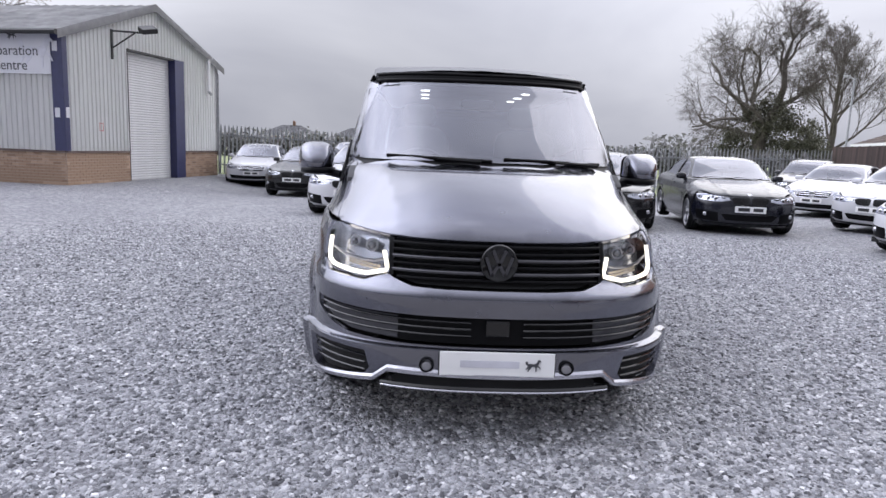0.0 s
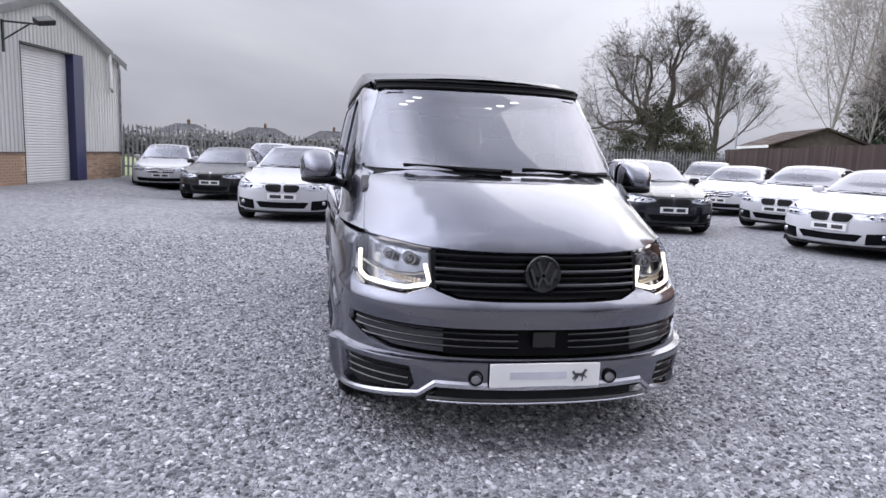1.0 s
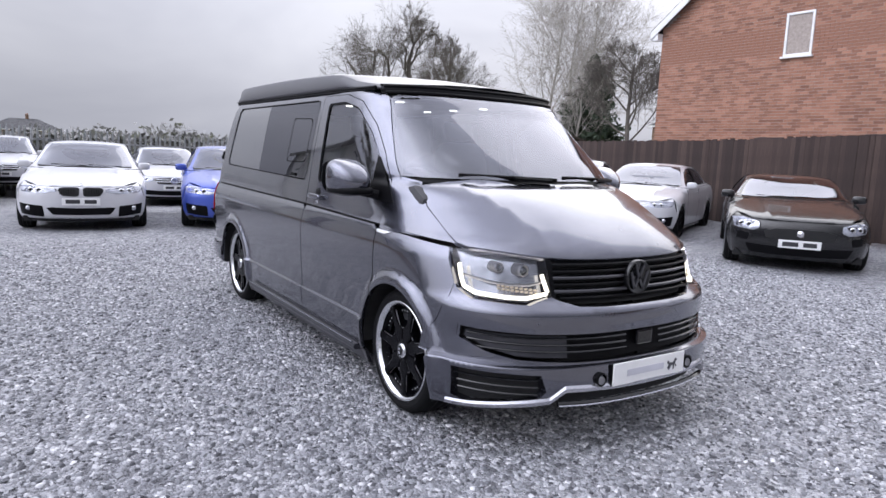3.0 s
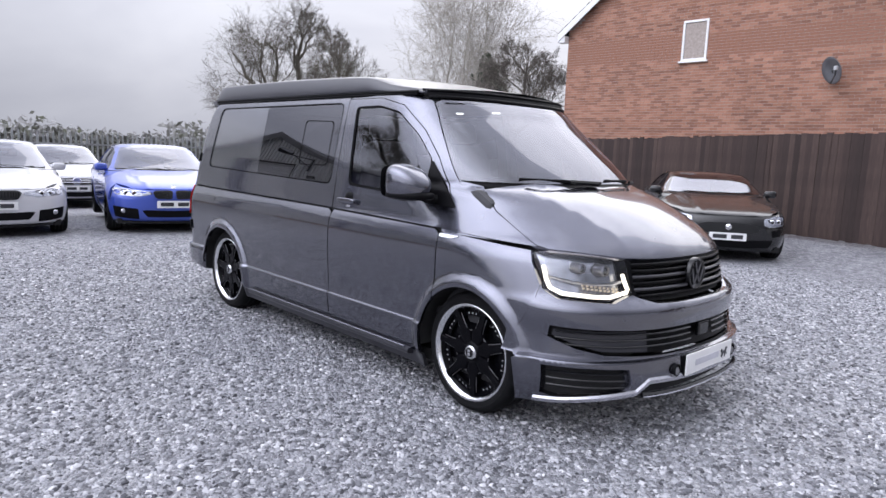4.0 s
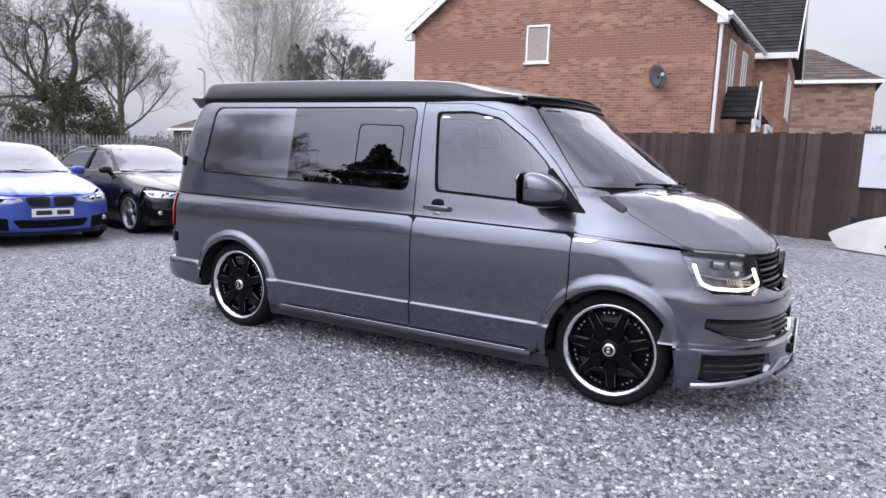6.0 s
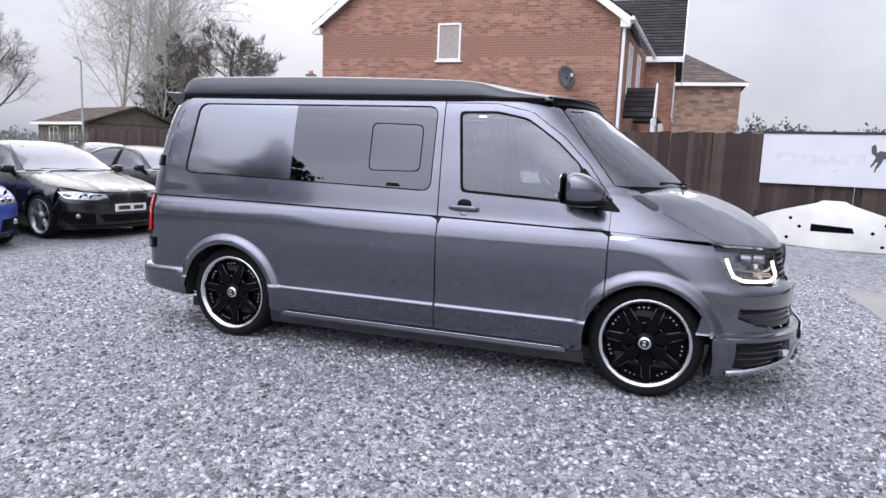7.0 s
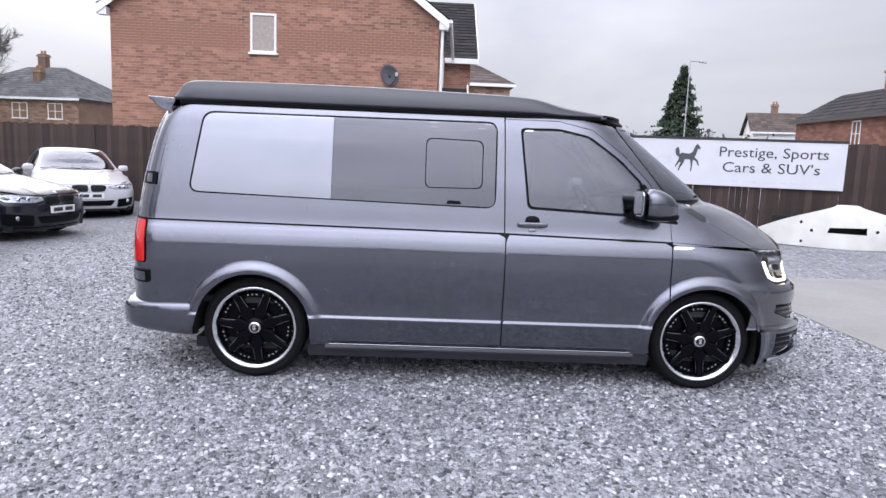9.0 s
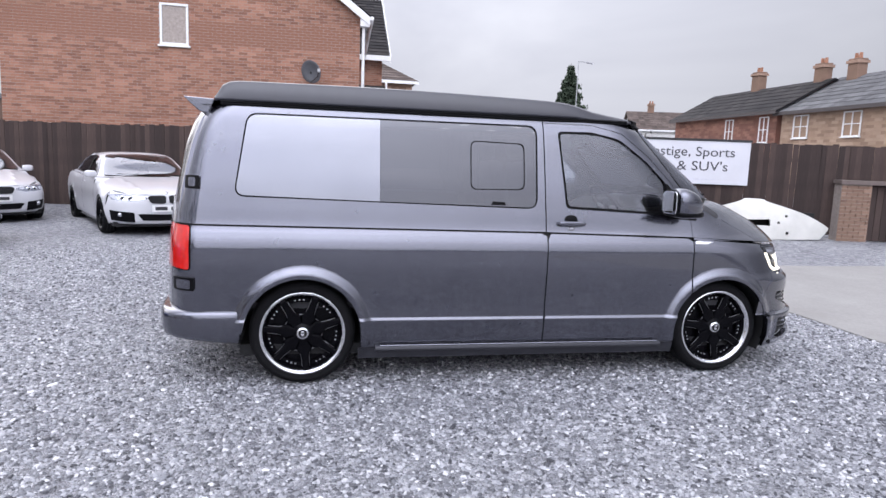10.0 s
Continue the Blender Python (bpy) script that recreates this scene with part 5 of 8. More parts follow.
VAN = Skin(
    w=[(0.16, 0.905), (0.30, 0.930), (0.415, 0.944), (0.438, 0.947), (0.455, 0.936), (0.50, 0.936), (0.65, 0.945), (0.80, 0.951), (0.90, 0.949), (0.95, 0.942), (1.00, 0.927),
       (1.035, 0.913), (1.06, 0.907), (1.15, 0.893), (1.20, 0.885), (1.30, 0.869), (1.50, 0.830), (1.65, 0.798), (1.74, 0.775), (1.80, 0.748), (1.84, 0.70)],
    yf=[(0.16, -0.88), (0.27, -0.915), (0.34, -0.92), (0.45, -0.915), (0.58, -0.895), (0.66, -0.900), (0.705, -0.895), (0.73, -0.868), (0.76, -0.835), (0.93, -0.80), (0.95, -0.793), (0.985, -0.768),
        (1.03, -0.717), (1.09, -0.625), (1.14, -0.535), (1.20, -0.405), (1.24, -0.290), (1.262, -0.205), (1.29, -0.165), (1.36, -0.085), (1.52, 0.125), (1.68, 0.345), (1.80, 0.51), (1.84, 0.68)],
    yr=[(0.16, 3.86), (0.5, 3.92), (1.0, 3.90), (1.36, 3.85), (1.72, 3.75), (1.84, 3.64)],
    af=[(0.16, 0.75), (0.62, 0.78), (0.9, 0.95), (0.985, 1.10), (1.03, 1.17), (1.135, 1.24), (1.243, 1.03), (1.3, 0.90), (1.5, 0.735), (1.75, 0.518), (1.84, 0.43)],
    ar=[(0.16, 0.30), (1.84, 0.26)],
    n=2.5, arches=((0.0, 0.345), (3.0, 0.345)), flare=0.028, arch_r=0.375)


def wheel(name, parent, m, R=0.345, rim=0.264, width=0.25, style="dish", spokes=7, face_mat=None, lip_mat=None):
    """A wheel whose axle is x, outer face to -x, centre at the origin of m."""
    wh = new(name)
    wh.empty_display_size = 0.1
    wh.parent, wh.matrix_local = parent, m
    h = width / 2
    prof = [(rim - 0.012, -h + 0.02), (rim + 0.012, -h - 0.002), (R - 0.035, -h - 0.008), (R - 0.012, -h + 0.012), (R - 0.003, -h + 0.035), (R, -h + 0.06), (R, h - 0.06), (R - 0.01, h - 0.015), (rim, h)]
    tyre = part("tyre", spun(prof, "x", 56), TYRE, wh, smooth=True)
    # tread grooves and sidewall rib
    for gx in (-0.05, 0.0, 0.05):
        part("tread_groove", spun([(R + 0.0005, gx - 0.005), (R + 0.0012, gx), (R + 0.0005, gx + 0.005)], "x", 48), BLACK_GAP, tyre)
    part("sidewall_rib", spun([(R - 0.045, -h - 0.006), (R - 0.042, -h - 0.0095), (R - 0.037, -h - 0.009), (R - 0.034, -h - 0.004)], "x", 48), TYRE, tyre, smooth=True)
    fm = face_mat or RIM_BLACK
    part("barrel", spun([(rim - 0.012, -h + 0.012), (rim - 0.030, -h + 0.03), (rim - 0.045, -h + 0.09), (rim - 0.05, h), (0.07, h - 0.02), (0.07, h - 0.03)], "x", 48), fm, wh, smooth=True)
    part("rim_lip", spun([(rim - 0.016, -h + 0.018), (rim - 0.006, -h + 0.002), (rim + 0.008, -h - 0.007), (rim + 0.013, -h - 0.001), (rim + 0.008, -h + 0.02)] if style != "dish" else
                         [(rim - 0.020, -h + 0.036), (rim - 0.014, -h + 0.012), (rim - 0.003, -h + 0.002), (rim + 0.008, -h - 0.008), (rim + 0.014, -h - 0.001), (rim + 0.010, -h + 0.02)], "x", 56),
         lip_mat or POLISHED, wh, "polished rim lip", smooth=True)
    part("brake_disc", spun([(0.06, 0.02), (rim * 0.72, 0.02), (rim * 0.72, 0.045), (0.06, 0.045)], "x", 32), BRAKE, wh)
    # spokes: waisted blades, broad at the rim, with a raised rib each side
    rr = rim - 0.02
    turn = radians(174) if style == "dish" else 0.22
    for k in range(spokes):
        a = k * math.tau / spokes + turn
        bm = bmesh.new()
        if style == "dish":
            half = [(0.045, 0.021), (0.088, 0.042), (0.114, 0.054), (0.124, 0.044), (0.138, 0.032), (0.165, 0.026), (0.19, 0.024), (0.225, 0.023), (0.245, 0.023), (0.258, 0.015)]
        elif style == "twin":
            half = [(0.05, 0.022), (0.12, 0.020), (0.2, 0.016), (rr, 0.020)]
        else:
            half = [(0.05, 0.03), (0.12, 0.022), (0.2, 0.02), (rr, 0.028)]
        if style == "dish":
            xs = [-h + lerp([(0.0, 0.012), (0.10, 0.016), (0.20, 0.012), (0.243, 0.004), (0.256, 0.010)], r) for r, _ in half]
            cut = ((-1, 0.06), (-1, 0.012), (-0.86, 0.002), (-0.6, 0.0), (0.6, 0.0), (0.86, 0.002), (1, 0.012), (1, 0.06))
        else:
            xs = [-h + 0.050 - 0.02 * math.sin(math.pi * min(1, r / rr)) + (0.028 * (r / rr - 0.85) / -0.15 if r > 0.85 * rr else 0) for r, _ in half]
            cut = ((-1, 0.05), (-1, 0.0), (-0.72, -0.010), (-0.5, 0.006), (0.5, 0.006), (0.72, -0.010), (1, 0.0), (1, 0.05))
        cols = [[bm.verts.new((x + dx, o * hw, r)) for o, dx in cut] for (r, hw), x in zip(half, xs)]
        for p, q in zip(cols, cols[1:]):
            for i in range(7):
                bm.faces.new((p[i], p[i + 1], q[i + 1], q[i]))
        bm.faces.new(cols[0])
        bm.faces.new(cols[-1][::-1])
        bmesh.ops.recalc_face_normals(bm, faces=bm.faces)
        if style == "twin":
            bmesh.ops.rotate(bm, verts=bm.verts, cent=(0, 0, 0), matrix=Matrix.Rotation(0.16 if k % 2 else -0.16, 3, "X"))
        bmesh.ops.rotate(bm, verts=bm.verts, cent=(0, 0, 0), matrix=Matrix.Rotation(a, 3, "X"))
        part("spoke", bm, fm, wh)
        if style == "dish":
            # thin grey tube drawn as the highlight on the bevel of the pocket between two spokes
            mid = a + math.pi / spokes
            run = [(-0.345, 0.228), (-0.318, 0.190), (-0.285, 0.160), (-0.235, 0.136), (-0.15, 0.126), (0.0, 0.124), (0.15, 0.126), (0.235, 0.136), (0.285, 0.160), (0.318, 0.190), (0.345, 0.228)]
            pts = [(-h + 0.021, -math.sin(mid + q) * r, math.cos(mid + q) * r) for q, r in run]
            part("pocket_edge", tubed(pts, 0.0026, 5), ALLOY_DARK, wh, "thin grey line for the highlight on the pocket's bevel", smooth=True)
    if style == "dish":
        part("pocket_floor", spun([(0.05, -h + 0.062), (rim - 0.02, -h + 0.062), (rim - 0.02, -h + 0.07), (0.05, -h + 0.07)], "x", 48, True), fm, wh)
    part("hub", spun([(0.0, -h + 0.01), (0.058, -h + 0.012), (0.072, -h + 0.03), (0.078, -h + 0.08), (0.0, -h + 0.08)], "x", 32), fm, wh, smooth=True)
    cap = part("centre_cap", spun([(0.0, -h - 0.002), (0.034, -h - 0.001), (0.040, -h + 0.004), (0.042, -h + 0.014)], "x", 28), POLISHED if style == "dish" else fm, wh, "silver centre cap", smooth=True)
    if style == "dish":
        part("cap_disc", spun([(0.0, -h - 0.0045), (0.027, -h - 0.004), (0.028, -h - 0.001)], "x", 24), GLOSS_BLACK, cap)
        bm = bmesh.new()
        for z in (-0.010, 0.010):
            bmesh.ops.transform(bm, matrix=Matrix.Identity(4), verts=box(bm, -h - 0.007, -0.009, z - 0.007, -h - 0.0046, 0.011, z + 0.007, 0.002))
        part("cap_mark", bm, POLISHED, cap)
        bm = bmesh.new()
        for k in range(spokes * 3):
            a = (k // 3) * math.tau / spokes + turn + math.pi / spokes + 0.13 * (k % 3 - 1)
            c = (0, (rim - 0.046) * -math.sin(a), (rim - 0.046) * math.cos(a))
            box(bm, -h + 0.034, c[1] - 0.0045, c[2] - 0.0045, -h + 0.044, c[1] + 0.0045, c[2] + 0.0045)
        part("rim_bolts", bm, POLISHED, wh)["kind"] = "stuff"
        part("inner_ring", spun([(rim - 0.06, -h + 0.042), (rim - 0.034, -h + 0.04), (rim - 0.034, -h + 0.05), (rim - 0.06, -h + 0.05)], "x", 48, True), fm, wh)
    return wh


def inward(k):
    return lambda co: Vector((-math.copysign(k, co.x) if abs(co.x) > 0.05 else 0, 0, 0))


def van_points():
    """Points along the body's creases and round the wheel arches, so that the mesh follows them."""
    pts = []
    for z in (0.408, 0.418, 0.428, 0.438, 0.447, 0.456, 0.465, 0.475):
        pts += [(y, z) for y in np.arange(-0.5, 3.85, 0.012)]
    for z in (0.90, 0.92, 0.94, 0.96, 0.98, 1.0, 1.015):
        pts += [(y, z) for y in np.arange(-0.5, 3.85, 0.03)]
    for cy in (0.0, 3.0):
        for r in (0.390, 0.405, 0.420, 0.435, 0.450, 0.465):
            pts += [(cy + r * math.cos(a), 0.345 + r * math.sin(a)) for a in np.linspace(-0.6, math.pi + 0.6, 64)]
    return [(float(a), float(b)) for a, b in pts]


VAN_PTS = van_points()


def round_about(pts):
    """The points of a convex outline in order round their middle."""
    cx, cy = sum(p[0] for p in pts) / len(pts), sum(p[1] for p in pts) / len(pts)
    return sorted(pts, key=lambda p: math.atan2(p[1] - cy, p[0] - cx))


def van_side(van, sgn):
    S = VAN.side(sgn)
    lip = inward(0.022)
    out = (sgn, 0, 0)

    def panel(name, poly, holes=(), step=0.035, mat=VAN_PAINT, off=0.0, lp=lip, parent=van, label=""):
        return part(name, facing(cut_panel(poly, holes, step, VAN.side(sgn, off), lp, VAN_PTS if mat is VAN_PAINT and off == 0.0 else ()), out), mat, parent, label)
    r = 0.375
    # lower panels, split by the shut lines; the wheel arches bite into them
    rear_low = arch_cut([(1.366, 0.255), (1.366, 1.028), (3.79, 1.045), (3.81, 0.8), (3.81, 0.5), (3.81, 0.40), (3.36, 0.36), (2.64, 0.255)][::-1], 3.0, 0.345, r)
    panel("side_panel", rear_low)
    door_low = arch_cut([(0.262, 0.255), (1.358, 0.255), (1.358, 1.027), (0.262, 1.008)], 0.0, 0.345, r)
    door = panel("front_door", door_low)
    wing = arch_cut([(-0.332, 0.535), (-0.20, 0.50), (0.254, 0.50), (0.254, 1.007), (-0.338, 0.965), (-0.441, 0.785), (-0.397, 0.66)], 0.0, 0.345, r)
    panel("front_wing", wing)
    # upper panels with their window openings
    big = rounded([(3.355, 1.752), (1.437, 1.757), (1.437, 1.195), (3.43, 1.232)], 0.07)
    panel("upper_side_panel", [(1.374, 1.040), (1.393, 1.792), (3.60, 1.80), (3.70, 1.4), (3.785, 1.056)], [big])
    dwin = rounded([(1.285, 1.727), (1.03, 1.732), (0.82, 1.69), (0.61, 1.545), (0.452, 1.395), (0.452, 1.168), (1.225, 1.20)], 0.035)
    panel("door_frame", [(1.366, 1.039), (1.385, 1.778), (1.03, 1.778), (0.80, 1.728), (0.585, 1.575), (0.42, 1.41), (0.262, 1.20), (0.262, 1.019)], [dwin], 0.03, parent=door)
    panel("screen_pillar", [(-0.352, 0.985), (-0.29, 1.012), (-0.04, 1.135), (0.10, 1.245), (0.245, 1.272), (0.632, 1.755), (0.70, 1.79), (1.385, 1.80), (1.382, 1.782), (1.0275, 1.782),
                            (0.7975, 1.732), (0.5815, 1.5785), (0.416, 1.4135), (0.258, 1.205), (0.258, 1.0185)], (), 0.022)
    panel("pillar_foot", [(-0.30, 0.99), (0.25, 1.0), (0.25, 1.20), (0.30, 1.30), (0.12, 1.262), (-0.04, 1.150)], (), 0.03, VAN_PAINT, -0.006, None)
    # door glass with its rubber, mirror sail
    ring = rounded(shrink(dwin, 0.016), 0.01, 1)
    panel("window_rubber", dwin, [ring], 0.03, RUBBER, -0.004, None, door)
    g = panel("door_glass", dwin, (), 0.06, DOOR_GLASS, -0.010, None, door, "clear door window glass")
    g.visible_shadow = False
    panel("mirror_sail", rounded([(0.452, 1.40), (0.452, 1.150), (0.20, 1.135)], 0.02), (), 0.03, BLACK_PLASTIC, 0.006, inward(0.012), door)
    # rear half: painted blank, body colour lightened for the sky it reflects; front half: dark glass with a sliding
    # pane
    panel("blank_panel", round_about([(2.5135, 1.7495), (2.5135, 1.2185)] + [p for p in rounded([(3.349, 1.746), (2.3, 1.748), (2.3, 1.2145), (3.423, 1.238)], 0.062) if p[0] > 2.55]), (), 0.05, paint("van_paint_sky_lightened", (0.165, 0.170, 0.200), 1.0, 0.14, 1.0, 1.75), -0.006, inward(0.01))
    gl = panel("privacy_window", round_about([(2.511, 1.2185), (2.511, 1.7495)] + [p for p in rounded([(2.7, 1.7475), (1.443, 1.751), (1.443, 1.201), (2.7, 1.222)], 0.05) if p[0] < 2.48]), (), 0.07, PRIVACY, -0.006, inward(0.006), label="dark privacy glass side window")
    slide = rounded([(1.905, 1.64), (1.525, 1.632), (1.525, 1.318), (1.905, 1.312)], 0.045)
    panel("sliding_pane_seal", slide, [rounded(shrink(slide, 0.006), 0.005, 1)], 0.04, RUBBER, -0.003, None, gl)
    panel("window_rubber", rounded([(3.357, 1.7545), (1.4345, 1.7595), (1.4345, 1.1925), (3.432, 1.2295)], 0.072), [rounded(shrink(big, 0.002), 0.003, 1)], 0.02, RUBBER, 0.0035, None)
    panel("window_catch", [(1.76, 1.215), (1.66, 1.215), (1.67, 1.235), (1.75, 1.238)], (), 0.03, BLACK_PLASTIC, 0.004, inward(0.008), gl)
    # black liner closing the front arch behind the bumper's end
    bm = bmesh.new()
    arc = [(0.388 * math.cos(a), 0.345 + 0.388 * math.sin(a)) for a in np.linspace(radians(168), radians(206), 9)]
    rows = [[bm.verts.new((sgn * x, y, z)) for y, z in arc] for x in (0.60, 0.915)]
    for i in range(8):
        bm.faces.new((rows[0][i], rows[0][i + 1], rows[1][i + 1], rows[1][i]))
    part("arch_liner", bm, BLACK_GAP, van)
    # sill and running strip
    panel("sill", [(0.36, 0.17), (2.64, 0.17), (2.64, 0.247), (0.36, 0.247)], (), 0.06, VAN_SATIN, -0.012, lip)
    bm = bmesh.new()
    prism(bm, [(-0.03, 0.0), (0.022, 0.004), (0.03, 0.018), (0.026, 0.038), (-0.03, 0.046)], 0.47, 2.53, "y", 0.004)
    for v in bm.verts:
        v.co.x = sgn * (0.925 + v.co.x)
        v.co.z += 0.222
    bmesh.ops.recalc_face_normals(bm, faces=bm.faces)
    part("side_skirt", bm, VAN_SATIN, van, "painted side skirt with bright edge")
    part("skirt_edge", tubed([(sgn * 0.951, 0.5, 0.268), (sgn * 0.951, 2.5, 0.268)], 0.0045, 6), VAN_PAINT, van)
    # near-black strips added behind the belt and pillar gaps to stop light leaking out; then handle, repeater
    for z0, z1, yy0, yy1 in ((0.985, 1.075, -0.33, 3.74),):
        bm = bmesh.new()
        ys = np.linspace(yy0, yy1, 60)
        lo = [bm.verts.new((sgn * (VAN.width(y, z0) - 0.024), y, z0)) for y in ys]
        hi = [bm.verts.new((sgn * (VAN.width(y, z1) - 0.024), y, z1)) for y in ys]
        for i in range(59):
            bm.faces.new((lo[i], lo[i + 1], hi[i + 1], hi[i]))
        part("belt_backing", bm, BLACK_GAP, van)
    for ya in (0.258, 1.37):
        part("pillar_backing", facing(cut_panel([(ya - 0.05, 0.26 if ya > 1 else 0.70), (ya + 0.05, 0.26 if ya > 1 else 0.70), (ya + 0.06, 1.78 if ya > 1 else 1.13), (ya - 0.04, 1.78 if ya > 1 else 1.13)], (), 0.08, VAN.side(sgn, -0.026)), out), BLACK_GAP, van)
    y0 = 1.19
    x0 = VAN.width(y0, 1.1)
    part("handle_cup", ovoid((sgn * (x0 - 0.012), y0, 1.10), (0.016, 0.062, 0.058), 0.8, 1.0, 20), BLACK_PLASTIC, door, smooth=True)
    part("door_handle", ovoid((sgn * (x0 + 0.028), y0, 1.10), (0.013, 0.098, 0.017), 0.45, 0.6, 20), VAN_PAINT, door, "painted pull handle", smooth=True)
    for dy in (-0.08, 0.08):
        part("handle_foot", boxed(sgn * x0 - 0.03, y0 + dy - 0.014, 1.088, sgn * x0 + 0.03, y0 + dy + 0.014, 1.112, 0.004), VAN_PAINT, door)
    part("key_cover", ovoid((sgn * (x0 + 0.006), y0, 1.062), (0.006, 0.026, 0.013), 0.6, 0.8, 14), SILVER_LINE, door, smooth=True)
    rep = part("side_repeater", facing(cut_panel([(0.245, 0.992), (0.10, 0.988), (0.15, 0.974), (0.245, 0.974)], (), 0.03, VAN.side(sgn, 0.006), inward(0.012)), out), CHROME, van, "chrome side repeater strip")
    # mirror: painted cap over black base, glass to the rear
    def tapered(bm):
        # the housing slopes down towards its front point
        for v in bm.verts:
            f = max(0.0, min(1.0, (0.53 - v.co.y) / 0.26))
            k = 1 - 0.62 * f ** 2.2
            if v.co.z > 1.215:
                v.co.z = 1.215 + (v.co.z - 1.215) * k
            v.co.x = sgn * (0.945 + (abs(v.co.x) - 0.945) * (1 - 0.35 * f * f))
        return bm
    mr = part("door_mirror", tapered(ovoid((sgn * 1.045, 0.41, 1.270), (0.115, 0.125, 0.108), 0.62, 0.7, 32)), VAN_PAINT, van, "grey door mirror with black base", smooth=True)
    part("mirror_base", tapered(ovoid((sgn * 1.035, 0.40, 1.195), (0.118, 0.13, 0.024), 0.5, 0.6, 24)), BLACK_PLASTIC, mr, smooth=True)
    part("mirror_stalk", tubed([(sgn * 0.875, 0.35, 1.172), (sgn * 0.98, 0.40, 1.19)], 0.026, 8), BLACK_PLASTIC, mr)
    part("mirror_rim", ovoid((sgn * 1.045, 0.532, 1.268), (0.104, 0.005, 0.092), 0.5, 0.6, 20), BLACK_PLASTIC, mr)
    part("mirror_glass", ovoid((sgn * 1.047, 0.540, 1.272), (0.094, 0.008, 0.080), 0.4, 0.5, 16), plain("mirror_silver", (0.85, 0.86, 0.88), 0.02, 1.0, vary=0.01), mr)
    # rear lamp and hinge covers
    lamp = panel("tail_lamp", rounded([(3.69, 1.045), (3.84, 1.045), (3.86, 0.78), (3.69, 0.775)], 0.02), (), 0.03, LENS_RED, 0.012, inward(0.02), label="red tail lamp")
    panel("lamp_base", rounded([(3.685, 1.052), (3.85, 1.052), (3.87, 0.77), (3.685, 0.768)], 0.02), (), 0.04, RUBBER, 0.004, None, lamp)
    for z0, z1, ya, yb in ((1.272, 1.352, 3.635, 3.73), (0.64, 0.722, 3.66, 3.80)):
        hinge = panel("hinge_cover", rounded([(ya, z1), (yb, z1), (yb, z0), (ya, z0)], 0.012), (), 0.03, BLACK_PLASTIC, 0.014, inward(0.02))
        panel("hinge_cap", rounded([(ya + 0.025, z1 - 0.012), (yb - 0.025, z1 - 0.012), (yb - 0.025, z0 + 0.012), (ya + 0.025, z0 + 0.012)], 0.01), (), 0.03, VAN_PAINT, 0.017, None, hinge)
    # wheel housings
    for cy in (0.0, 3.0):
        bm = bmesh.new()
        prof = [(cy + 0.385 * math.cos(a), 0.345 + 0.385 * math.sin(a)) for a in [radians(-6 + 192 * k / 24) for k in range(25)]]
        a = [bm.verts.new((sgn * 0.935, y, z)) for y, z in prof]
        b = [bm.verts.new((sgn * 0.58, y, z)) for y, z in prof]
        for i in range(24):
            bm.faces.new((a[i], a[i + 1], b[i + 1], b[i]))
        bm.faces.new(b)
        part("wheel_housing", bm, BLACK_GAP, van)


